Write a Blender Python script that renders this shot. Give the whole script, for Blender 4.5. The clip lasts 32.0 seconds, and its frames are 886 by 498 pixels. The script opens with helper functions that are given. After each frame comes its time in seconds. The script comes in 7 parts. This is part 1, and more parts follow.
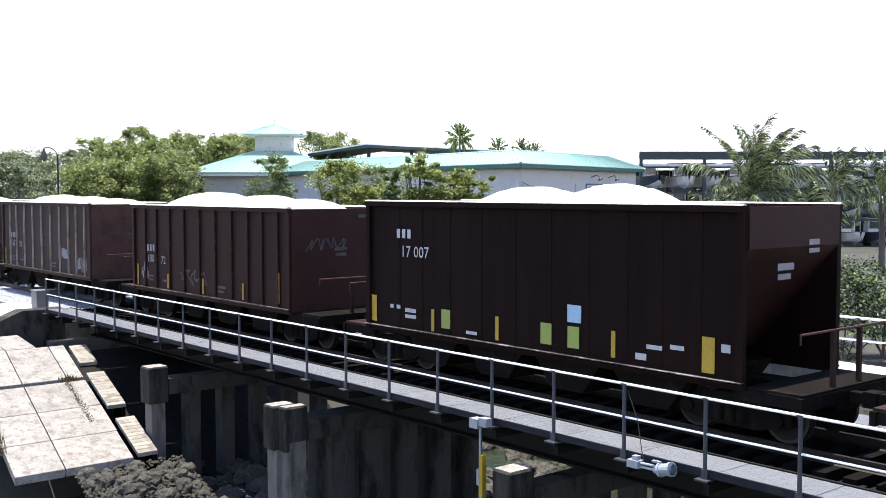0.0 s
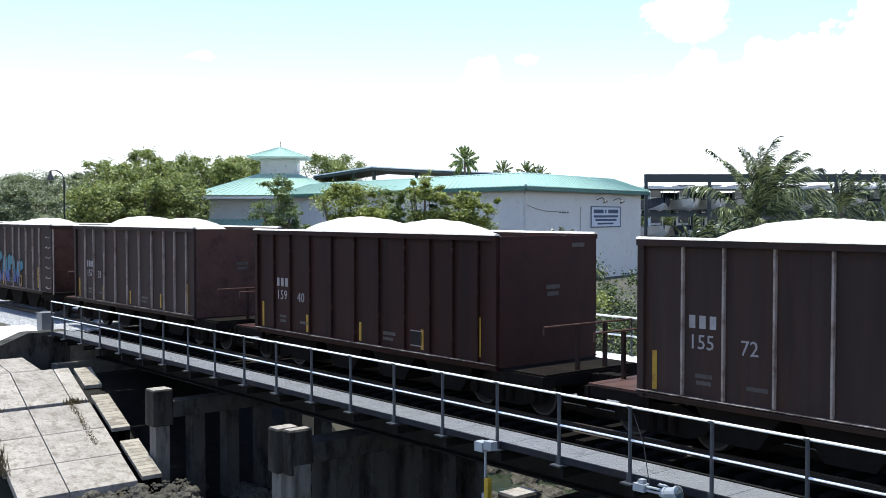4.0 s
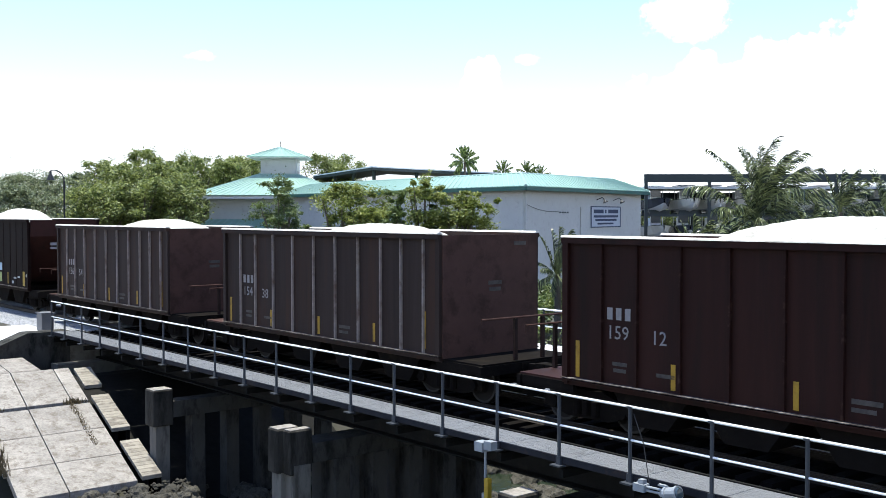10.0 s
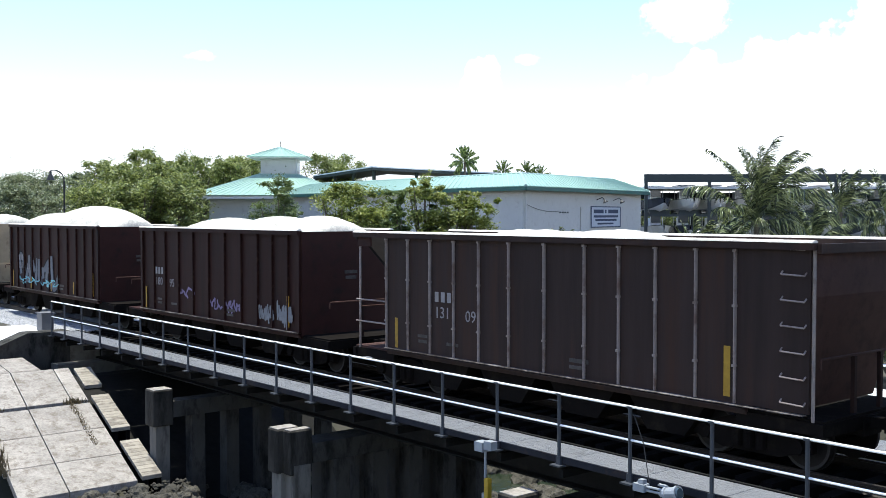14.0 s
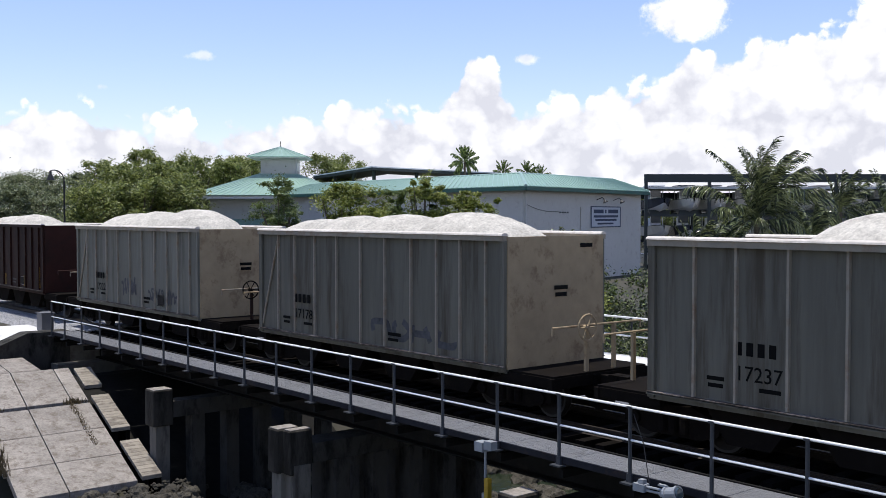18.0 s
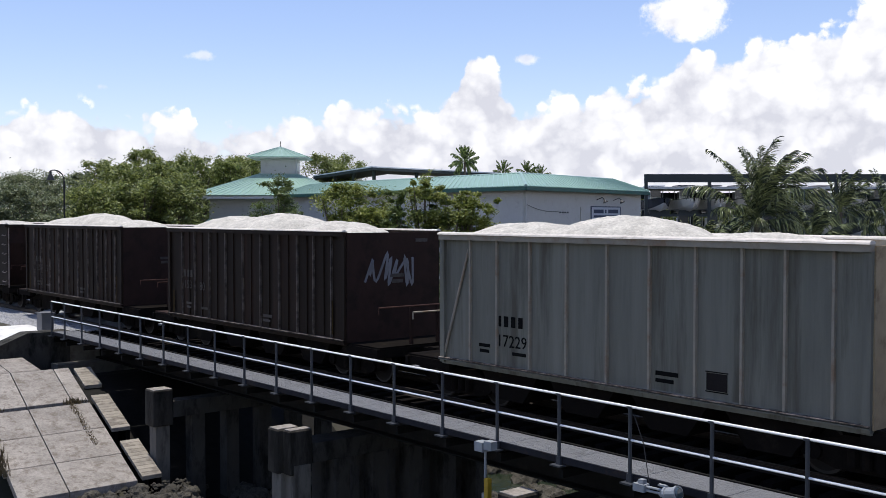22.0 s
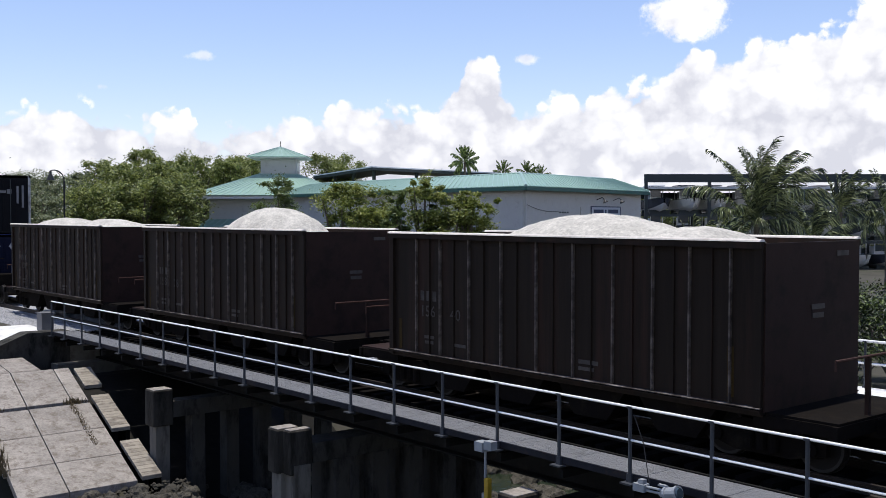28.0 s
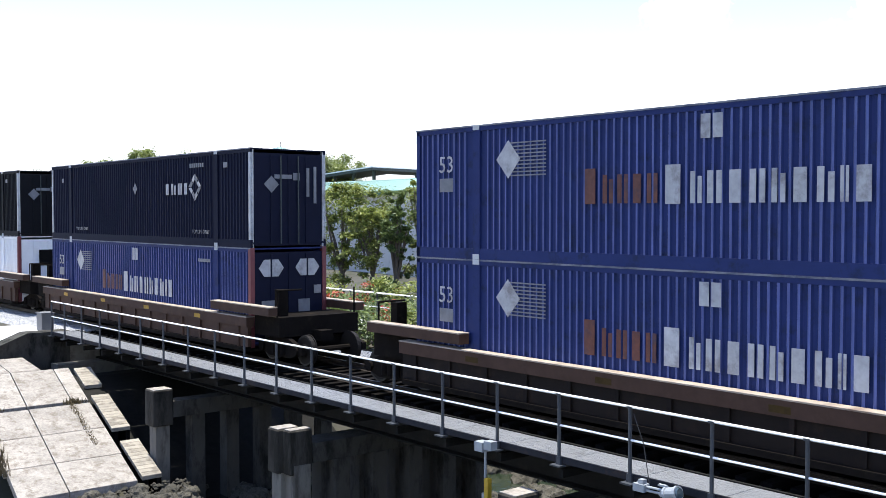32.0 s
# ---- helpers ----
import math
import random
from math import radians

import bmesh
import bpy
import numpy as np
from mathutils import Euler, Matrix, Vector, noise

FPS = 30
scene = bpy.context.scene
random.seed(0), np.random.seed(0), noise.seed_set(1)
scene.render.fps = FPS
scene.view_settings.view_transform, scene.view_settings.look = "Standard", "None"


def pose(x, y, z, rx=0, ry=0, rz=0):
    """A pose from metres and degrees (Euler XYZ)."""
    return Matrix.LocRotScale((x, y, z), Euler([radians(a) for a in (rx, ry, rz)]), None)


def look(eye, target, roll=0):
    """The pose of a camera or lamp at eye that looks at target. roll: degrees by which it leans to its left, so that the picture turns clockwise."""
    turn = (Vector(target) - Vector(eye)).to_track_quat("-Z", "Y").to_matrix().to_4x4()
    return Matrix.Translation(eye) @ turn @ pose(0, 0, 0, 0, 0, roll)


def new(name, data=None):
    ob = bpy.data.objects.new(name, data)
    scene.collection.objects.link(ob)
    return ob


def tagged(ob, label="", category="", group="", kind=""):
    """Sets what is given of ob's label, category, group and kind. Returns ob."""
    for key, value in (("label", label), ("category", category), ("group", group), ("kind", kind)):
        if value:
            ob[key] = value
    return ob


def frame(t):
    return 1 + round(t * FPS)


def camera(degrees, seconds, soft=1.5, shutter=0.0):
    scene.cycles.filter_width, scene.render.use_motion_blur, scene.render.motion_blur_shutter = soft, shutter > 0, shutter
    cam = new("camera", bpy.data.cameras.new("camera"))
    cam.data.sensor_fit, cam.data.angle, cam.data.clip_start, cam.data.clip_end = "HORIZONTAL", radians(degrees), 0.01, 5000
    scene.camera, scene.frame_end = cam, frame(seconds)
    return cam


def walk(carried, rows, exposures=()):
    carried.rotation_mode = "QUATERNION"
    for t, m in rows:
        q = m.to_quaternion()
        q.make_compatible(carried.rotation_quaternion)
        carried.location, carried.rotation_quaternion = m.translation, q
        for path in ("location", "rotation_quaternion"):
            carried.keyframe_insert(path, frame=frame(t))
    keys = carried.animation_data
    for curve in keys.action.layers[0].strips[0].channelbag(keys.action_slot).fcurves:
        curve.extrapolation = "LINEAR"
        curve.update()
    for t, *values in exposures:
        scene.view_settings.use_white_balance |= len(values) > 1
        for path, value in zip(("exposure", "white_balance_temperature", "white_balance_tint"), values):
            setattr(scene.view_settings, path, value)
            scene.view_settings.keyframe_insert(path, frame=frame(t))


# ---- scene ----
cam = camera(46.17, 32.0, soft=0.7)
EYE = (-0.17, -16.29, 4.235)


def aim(yaw, pitch):
    return pose(*EYE, 90 + pitch, 0, yaw)


walk(cam, [
    (0.0, aim(49.77, -3.17)), (0.5, aim(50.24, -3.02)), (1.0, aim(50.58, -2.83)), (1.5, aim(50.67, -2.55)),
    (2.0, aim(50.67, -2.24)), (2.5, aim(50.65, -1.95)), (3.0, aim(50.33, -1.87)), (3.5, aim(50.05, -1.93)),
    (4.5, aim(50.05, -1.93)), (32.0, aim(50.05, -1.93))],
    exposures=[(0.0, 1.12, 6500, 8), (1.0, 1.06, 6500, 8), (2.0, 0.95, 6450, 7), (3.0, 0.76, 6330, 4), (6.0, 0.68, 6320, 3), (14.5, 0.68, 6320, 3), (16.5, 0.25, 6430, 6), (17.2, 0.1, 6450, 8), (18.0, -0.12, 6450, 10),
               (19.0, -0.2, 6450, 10), (24.0, -0.2, 6450, 10), (29.4, -0.18, 6450, 10), (30.1, 0.1, 6450, 9), (31.0, 0.42, 6420, 5), (32.0, 0.98, 6430, 6)])

# ---------------------------------------------------------------- light
SUN = Vector((-0.13, -0.018, 0.99)).normalized()
lamp = bpy.data.lights.new("sun", "SUN")
lamp.energy, lamp.angle, lamp.color = 5.0, radians(0.55), (1.0, 0.955, 0.88)
sun = new("sun", lamp)
sun.matrix_basis = look(SUN * 80, (0, 0, 0))


def link(tree, a, b):
    tree.links.new(a, b)


def math_node(tree, op, a, b=None, c=None, clamp=False):
    n = tree.nodes.new("ShaderNodeMath")
    n.operation, n.use_clamp = op, clamp
    for i, v in enumerate((a, b, c)):
        if v is None:
            continue
        if isinstance(v, (int, float)):
            n.inputs[i].default_value = v
        else:
            tree.links.new(v, n.inputs[i])
    return n.outputs[0]


def build_world():
    world = bpy.data.worlds.new("sky")
    scene.world = world
    world.use_nodes = True
    t = world.node_tree
    t.nodes.clear()
    out = t.nodes.new("ShaderNodeOutputWorld")
    back = t.nodes.new("ShaderNodeBackground")
    sky = t.nodes.new("ShaderNodeTexSky")
    sky.sky_type, sky.sun_disc = "NISHITA", False
    sky.sun_elevation = math.asin(SUN.z)
    sky.sun_rotation = math.atan2(SUN.x, SUN.y)
    sky.air_density, sky.dust_density, sky.ozone_density = 1.0, 0.25, 1.6
    grade = t.nodes.new("ShaderNodeMix")
    grade.data_type, grade.blend_type = "RGBA", "MULTIPLY"
    grade.inputs["Factor"].default_value = 1.0
    link(t, sky.outputs[0], grade.inputs["A"])
    grade.inputs["B"].default_value = (0.177, 0.165, 0.187, 1)
    co = t.nodes.new("ShaderNodeTexCoord")
    sep = t.nodes.new("ShaderNodeSeparateXYZ")
    link(t, co.outputs["Generated"], sep.inputs[0])
    # azimuth, clockwise from the line of sight over the river, and elevation
    s, c = math.sin(radians(50.05)), math.cos(radians(50.05))
    side = math_node(t, "ADD", math_node(t, "MULTIPLY", sep.outputs[0], c), math_node(t, "MULTIPLY", sep.outputs[1], s))
    ahead = math_node(t, "ADD", math_node(t, "MULTIPLY", sep.outputs[0], -s), math_node(t, "MULTIPLY", sep.outputs[1], c))
    az = math_node(t, "ARCTAN2", side, ahead)
    el = math_node(t, "ARCSINE", sep.outputs[2])
    puff = t.nodes.new("ShaderNodeTexNoise")
    puff.inputs["Scale"].default_value, puff.inputs["Detail"].default_value = 26.0, 9.0
    puff.inputs["Roughness"].default_value = 0.58
    link(t, co.outputs["Generated"], puff.inputs["Vector"])
    swirl = math_node(t, "SUBTRACT", puff.outputs[0], 0.5)
    # rounded heads, in two sizes
    warp = t.nodes.new("ShaderNodeMix")
    warp.data_type = "VECTOR"
    warp.inputs["Factor"].default_value = 0.035
    link(t, co.outputs["Generated"], warp.inputs["A"])
    link(t, puff.outputs["Color"], warp.inputs["B"])
    heads = []
    for size in (30.0, 76.0):
        v = t.nodes.new("ShaderNodeTexVoronoi")
        v.feature = "SMOOTH_F1"
        v.inputs["Scale"].default_value = size
        v.inputs["Smoothness"].default_value = 0.25
        link(t, warp.outputs["Result"], v.inputs["Vector"])
        heads.append(math_node(t, "SUBTRACT", 0.45, v.outputs["Distance"]))
    billow = math_node(t, "ADD", math_node(t, "MULTIPLY", heads[0], 2.0), math_node(t, "MULTIPLY", heads[1], 1.1))
    # the tops of the cumulus bank, as an elevation over the azimuth
    prof = t.nodes.new("ShaderNodeFloatCurve")
    tops = [(-180, 9), (-120, 13), (-60, 7), (-24, 5.6), (-20.5, 5.4), (-19, 5.9), (-17, 4.8), (-15.6, 4.9), (-13.6, 5.7), (-12.5, 4.3), (-10.5, 4.9), (-9, 5.0), (-6.5, 5.7), (-4.4, 5.7),
            (-2.9, 6.0), (-0.6, 6.1), (0.6, 7.6), (2.1, 8.6), (3.0, 7.6), (3.4, 5.7), (6.5, 6.5), (9.5, 6.7), (11.0, 7.0), (12.0, 8.5), (14.0, 8.9),
            (15.3, 8.2), (16.4, 8.8), (18.0, 9.8), (20.5, 9.9), (22, 11.4), (25, 12.5), (60, 10), (120, 14), (180, 9)]
    cur = prof.mapping.curves[0]
    for i, (a, e) in enumerate(tops):
        pos = ((a + 180) / 360, e / 20)
        if i == 0:
            cur.points[0].location = pos
        elif i == len(tops) - 1:
            cur.points[-1].location = pos
        else:
            cur.points.new(*pos)
    for q in cur.points:
        q.handle_type = "AUTO_CLAMPED"
    prof.mapping.update()
    link(t, math_node(t, "ADD", math_node(t, "DIVIDE", az, 2 * math.pi), 0.5), prof.inputs["Value"])
    top = math_node(t, "MULTIPLY", prof.outputs[0], radians(20))
    d = math_node(t, "SUBTRACT", top, el)
    field = math_node(t, "ADD", math_node(t, "MULTIPLY", d, 1.0 / radians(1.0)), math_node(t, "ADD", math_node(t, "MULTIPLY", swirl, 2.2), billow))
    mask = t.nodes.new("ShaderNodeMapRange")
    mask.interpolation_type = "SMOOTHSTEP"
    mask.inputs["From Min"].default_value, mask.inputs["From Max"].default_value = -0.05, 0.5
    link(t, field, mask.inputs["Value"])
    cover = mask.outputs[0]
    # single ragged clouds above the bank: azimuth, elevation, half width, half height in degrees, core, thickness
    wisp = t.nodes.new("ShaderNodeTexNoise")
    wisp.inputs["Scale"].default_value, wisp.inputs["Detail"].default_value = 60.0, 8.0
    wisp.inputs["Roughness"].default_value = 0.62
    link(t, co.outputs["Generated"], wisp.inputs["Vector"])
    frayed = math_node(t, "ADD", math_node(t, "MULTIPLY", swirl, 2.6), math_node(t, "MULTIPLY", math_node(t, "SUBTRACT", wisp.outputs[0], 0.5), 3.0))
    for a, e, rx, ry, amp, thick in ((13.1, 10.4, 2.5, 1.4, 1.0, 1.0), (4.6, 8.35, 1.0, 0.42, 0.85, 0.75), (-12.9, 8.4, 1.15, 0.36, 0.75, 0.6), (-18.2, 6.6, 0.7, 0.28, 0.6, 0.4),
                                     (19.5, 12.4, 4.8, 1.0, 1.1, 1.0), (24, 11.5, 3.5, 1.2, 1.1, 1.0)):
        ex = math_node(t, "DIVIDE", math_node(t, "SUBTRACT", az, radians(a)), radians(rx))
        ey = math_node(t, "DIVIDE", math_node(t, "SUBTRACT", el, radians(e)), radians(ry))
        r = math_node(t, "SQRT", math_node(t, "ADD", math_node(t, "MULTIPLY", ex, ex), math_node(t, "MULTIPLY", ey, ey)))
        blob = math_node(t, "ADD", math_node(t, "MULTIPLY", math_node(t, "SUBTRACT", amp, r), 1.5 if rx < 2 else 2.6), frayed)
        soft = t.nodes.new("ShaderNodeMapRange")
        soft.interpolation_type = "SMOOTHSTEP"
        soft.inputs["From Min"].default_value, soft.inputs["From Max"].default_value = 0.0, 1.0
        soft.inputs["To Max"].default_value = thick
        link(t, blob, soft.inputs["Value"])
        cover = math_node(t, "MAXIMUM", cover, soft.outputs[0])
    # grey undersides
    fold = t.nodes.new("ShaderNodeTexNoise")
    fold.inputs["Scale"].default_value, fold.inputs["Detail"].default_value = 34.0, 9.0
    stretch = t.nodes.new("ShaderNodeMapping")
    stretch.inputs["Scale"].default_value = (1, 1, 1.3)
    link(t, co.outputs["Generated"], stretch.inputs[0])
    link(t, stretch.outputs[0], fold.inputs["Vector"])
    shade = t.nodes.new("ShaderNodeValToRGB")
    shade.color_ramp.elements[0].position, shade.color_ramp.elements[1].position = 0.16, 0.50
    shade.color_ramp.elements[0].color = (0.83, 0.84, 0.93, 1)
    shade.color_ramp.elements[1].color = (1.30, 1.295, 1.32, 1)
    lit = math_node(t, "ADD", math_node(t, "MULTIPLY", fold.outputs[0], 0.70), math_node(t, "MULTIPLY", billow, 0.20))
    lit = math_node(t, "ADD", lit, math_node(t, "MULTIPLY", math_node(t, "SUBTRACT", el, radians(4.5)), 1.6))
    link(t, lit, shade.inputs[0])
    mix = t.nodes.new("ShaderNodeMix")
    mix.data_type = "RGBA"
    link(t, cover, mix.inputs["Factor"])
    link(t, grade.outputs["Result"], mix.inputs["A"])
    link(t, shade.outputs[0], mix.inputs["B"])
    link(t, mix.outputs["Result"], back.inputs[0])
    back.inputs[1].default_value = 1.0
    link(t, back.outputs[0], out.inputs[0])


build_world()


# ---------------------------------------------------------------- materials
def material(name, color, rough=0.6, metal=0.0, grain=0.25, scale=6.0, streak=0.0, stain=None, stain_amount=0.0, bump=0.15, spread=0.0, spec=0.4, stain_scale=0.7):
    """Paint or stone: two scales of tone, stains of another colour, fine relief."""
    m = bpy.data.materials.new(name)
    m.use_nodes = True
    t = m.node_tree
    b = t.nodes["Principled BSDF"]
    b.inputs["Roughness"].default_value, b.inputs["Metallic"].default_value = rough, metal
    b.inputs["Specular IOR Level"].default_value = spec
    co = t.nodes.new("ShaderNodeTexCoord")
    mp = t.nodes.new("ShaderNodeMapping")
    info = t.nodes.new("ShaderNodeObjectInfo")
    link(t, co.outputs["Object"], mp.inputs[0])
    shift = t.nodes.new("ShaderNodeCombineXYZ")
    link(t, math_node(t, "MULTIPLY", info.outputs["Random"], 40), shift.inputs[0])
    link(t, shift.outputs[0], mp.inputs["Location"])
    if streak:
        mp.inputs["Scale"].default_value = (1, 1, 1 - streak)
    n1 = t.nodes.new("ShaderNodeTexNoise")
    n1.inputs["Scale"].default_value, n1.inputs["Detail"].default_value = scale, 8
    n1.inputs["Roughness"].default_value = 0.65
    n2 = t.nodes.new("ShaderNodeTexNoise")
    n2.inputs["Scale"].default_value, n2.inputs["Detail"].default_value = stain_scale, 5
    link(t, mp.outputs[0], n1.inputs["Vector"])
    link(t, mp.outputs[0], n2.inputs["Vector"])
    tone = math_node(t, "ADD", math_node(t, "MULTIPLY", math_node(t, "SUBTRACT", n1.outputs[0], 0.5), grain * 2.2),
                     math_node(t, "MULTIPLY", math_node(t, "SUBTRACT", n2.outputs[0], 0.5), grain * 1.6))
    if spread:
        tone = math_node(t, "ADD", tone, math_node(t, "MULTIPLY", math_node(t, "SUBTRACT", info.outputs["Random"], 0.5), spread))
    gain = math_node(t, "ADD", tone, 1.0)
    mul = t.nodes.new("ShaderNodeMix")
    mul.data_type, mul.blend_type = "RGBA", "MULTIPLY"
    mul.inputs["Factor"].default_value = 1.0
    mul.inputs["A"].default_value = (*color, 1)
    grey = t.nodes.new("ShaderNodeCombineColor")
    for i in range(3):
        link(t, gain, grey.inputs[i])
    link(t, grey.outputs[0], mul.inputs["B"])
    res = mul.outputs["Result"]
    if stain:
        ramp = t.nodes.new("ShaderNodeMapRange")
        ramp.inputs["From Min"].default_value, ramp.inputs["From Max"].default_value = 0.62 - 0.25 * stain_amount, 0.74 - 0.2 * stain_amount
        n3 = t.nodes.new("ShaderNodeTexNoise")
        n3.inputs["Scale"].default_value, n3.inputs["Detail"].default_value = stain_scale * 2.6, 7
        n3.inputs["Roughness"].default_value = 0.7
        link(t, mp.outputs[0], n3.inputs["Vector"])
        link(t, n3.outputs[0], ramp.inputs["Value"])
        over = t.nodes.new("ShaderNodeMix")
        over.data_type = "RGBA"
        link(t, math_node(t, "MULTIPLY", ramp.outputs[0], 0.85), over.inputs["Factor"])
        link(t, res, over.inputs["A"])
        over.inputs["B"].default_value = (*stain, 1)
        res = over.outputs["Result"]
    link(t, res, b.inputs["Base Color"])
    if bump:
        bp = t.nodes.new("ShaderNodeBump")
        bp.inputs["Strength"].default_value, bp.inputs["Distance"].default_value = bump, 0.02
        link(t, n1.outputs[0], bp.inputs["Height"])
        link(t, bp.outputs[0], b.inputs["Normal"])
    return m


def leaf_material(name, color, tip, rough=0.5, knee=0.0, thin=0.34):
    m = bpy.data.materials.new(name)
    m.use_nodes = True
    t = m.node_tree
    b = t.nodes["Principled BSDF"]
    geo = t.nodes.new("ShaderNodeNewGeometry")
    ramp = t.nodes.new("ShaderNodeValToRGB")
    ramp.color_ramp.elements[0].color = (*color, 1)
    ramp.color_ramp.elements[1].color = (*tip, 1)
    ramp.color_ramp.elements[0].position = knee
    link(t, geo.outputs["Random Per Island"], ramp.inputs[0])
    link(t, ramp.outputs[0], b.inputs["Base Color"])
    b.inputs["Roughness"].default_value = rough
    tr = t.nodes.new("ShaderNodeBsdfTranslucent")
    link(t, ramp.outputs[0], tr.inputs[0])
    mx = t.nodes.new("ShaderNodeMixShader")
    mx.inputs[0].default_value = thin
    link(t, b.outputs[0], mx.inputs[1])
    link(t, tr.outputs[0], mx.inputs[2])
    link(t, mx.outputs[0], t.nodes["Material Output"].inputs[0])
    return m


M = {}
M["mauve"] = material("worn_brown_paint", (0.0325, 0.0212, 0.0178), 0.65, grain=0.5, scale=4, streak=0.93, stain=(0.04692, 0.02357, 0.01587), stain_amount=0.5, spec=0.12)
M["red"] = material("dark_oxide_paint", (0.0238, 0.0080, 0.0060), 0.6, grain=0.5, scale=4, streak=0.93, stain=(0.01241, 0.006396, 0.00488), stain_amount=0.5, spec=0.12)
M["soot"] = material("sooty_brown_paint", (0.0190, 0.0130, 0.0090), 0.65, grain=0.55, scale=4, streak=0.93, stain=(0.03366, 0.01815, 0.01265), stain_amount=0.5, spec=0.12)
M["black"] = material("near_black_paint", (0.0108, 0.0055, 0.0044), 0.6, grain=0.5, scale=4, streak=0.93, stain=(0.0150, 0.0076, 0.0060), stain_amount=0.45, spec=0.04)
M["grey"] = material("weathered_grey_paint", (0.131, 0.125, 0.101), 0.6, grain=0.4, scale=4, streak=0.92, stain=(0.05916, 0.048, 0.03404), stain_amount=0.5, spec=0.12)
M["sage"] = material("faded_sage_grey_paint", (0.170, 0.168, 0.138), 0.6, grain=0.4, scale=4, streak=0.92, stain=(0.0867, 0.08, 0.06072), stain_amount=0.45, spec=0.12)
M["dirty"] = material("dirty_grey_paint", (0.088, 0.077, 0.061), 0.7, grain=0.5, scale=3.5, streak=0.88, stain=(0.040, 0.032, 0.024), stain_amount=0.7, spec=0.1)
M["rib_dirty"] = material("dirty_rib_steel", (0.20, 0.175, 0.14), 0.6, grain=0.7, scale=4, stain=(0.03, 0.023, 0.017), stain_amount=0.7)
M["rib_mauve"] = material("pale_brown_rib_steel", (0.2613, 0.2117, 0.1845), 0.6, grain=0.35, scale=5, stain=(0.1136, 0.06682, 0.04611), stain_amount=0.5)
M["rib_red"] = material("oxide_rib_steel", (0.0215, 0.0082, 0.0064), 0.65, grain=0.4, scale=5, stain=(0.060, 0.034, 0.024), stain_amount=0.3, spec=0.1, stain_scale=1.6)
M["rib_soot"] = material("sooty_rib_steel", (0.13, 0.105, 0.08556), 0.6, grain=0.9, scale=3, stain=(0.02754, 0.0195, 0.01518), stain_amount=0.8, stain_scale=1.5)
M["rib_black"] = material("black_rib_steel", (0.0112, 0.0058, 0.0046), 0.6, grain=0.3, scale=5, spec=0.04)
M["rib_grey"] = material("pale_rib_steel", (0.2754, 0.245, 0.1932), 0.6, grain=0.25, scale=5, stain=(0.2244, 0.15, 0.092), stain_amount=0.45)
M["end_mauve"] = material("faded_brown_end", (0.06732, 0.03465, 0.02682), 0.7, grain=0.22, scale=3, stain=(0.03815, 0.02035, 0.01518), stain_amount=0.5, spec=0.12)
M["end_red"] = material("oxide_end", (0.03004, 0.01017, 0.007742), 0.65, grain=0.25, scale=3, stain=(0.01788, 0.009121, 0.007097), stain_amount=0.4, spec=0.15)
M["end_soot"] = material("sooty_end", (0.02999, 0.01652, 0.01314), 0.7, grain=0.3, scale=3, stain=(0.01714, 0.0112, 0.008758), stain_amount=0.5, spec=0.12)
M["end_rust"] = material("rusty_end", (0.072, 0.03, 0.018), 0.75, grain=0.3, scale=3, stain=(0.036, 0.0192, 0.0144), stain_amount=0.5, spec=0.15)
M["end_cream"] = material("cream_end", (0.360, 0.278, 0.172), 0.65, grain=0.25, scale=3, stain=(0.20, 0.140, 0.085), stain_amount=0.4, spec=0.12)
M["end_dirty"] = material("rust_bled_end", (0.155, 0.132, 0.105), 0.65, grain=0.35, scale=3, streak=0.5, stain=(0.058, 0.038, 0.026), stain_amount=0.75, spec=0.1)
# Oily underframe, its colour taken down further for the shade below the cars.
M["chassis"] = material("shaded_oily_underframe", (0.009792, 0.00816, 0.007066), 0.9, grain=0.4, scale=5, stain=(0.02154, 0.01728, 0.01236), stain_amount=0.3, spec=0.03)
# Ground tone with the shade under the bridge put into the colour.
M["bank_shade"] = material("bank_shade_tone", (0.0125, 0.0115, 0.0095), 0.7, grain=0.5, scale=4, stain=(0.006, 0.006, 0.005), stain_amount=0.5, bump=0.6, spec=0.1)
M["rust_panel"] = material("rust_brown_panel", (0.022, 0.012, 0.011), 0.7, grain=0.4, scale=3, streak=0.7, stain=(0.012, 0.010, 0.02), stain_amount=0.5, spec=0.1)
M["rust_panel_rib"] = material("highlit_scuffed_rust", (0.036, 0.022, 0.021), 0.7, grain=0.5, scale=5, streak=0.7, stain=(0.02, 0.018, 0.035), stain_amount=0.4, spec=0.1)
M["wheel"] = material("wheel_steel", (0.014, 0.012, 0.0108), 0.6, 0.1, grain=0.25, scale=5, spec=0.15)
M["tread"] = material("polished_tread", (0.026, 0.024, 0.022), 0.55, 0.2, grain=0.4, scale=6)
M["lamp_grey"] = material("dull_lamp_casting", (0.30, 0.32, 0.34), 0.5, 0.2, grain=0.25, scale=9)
M["gravel"] = material("crushed_limestone", (0.50, 0.475, 0.42), 0.95, grain=0.6, scale=15, bump=1.0, stain=(0.3682, 0.3468, 0.3059), stain_amount=0.35, stain_scale=2.5, spec=0.1)
M["white_paint"] = material("stencil_white", (0.42, 0.42, 0.41), 0.6, grain=0.3, scale=9, bump=0.0)
M["grey_paint"] = material("faded_stencil", (0.255, 0.2325, 0.228), 0.6, grain=0.4, scale=9, bump=0.0)
M["black_paint"] = material("stencil_black", (0.006, 0.006, 0.006), 0.7, grain=0.4, scale=9, bump=0.0, spec=0.05)
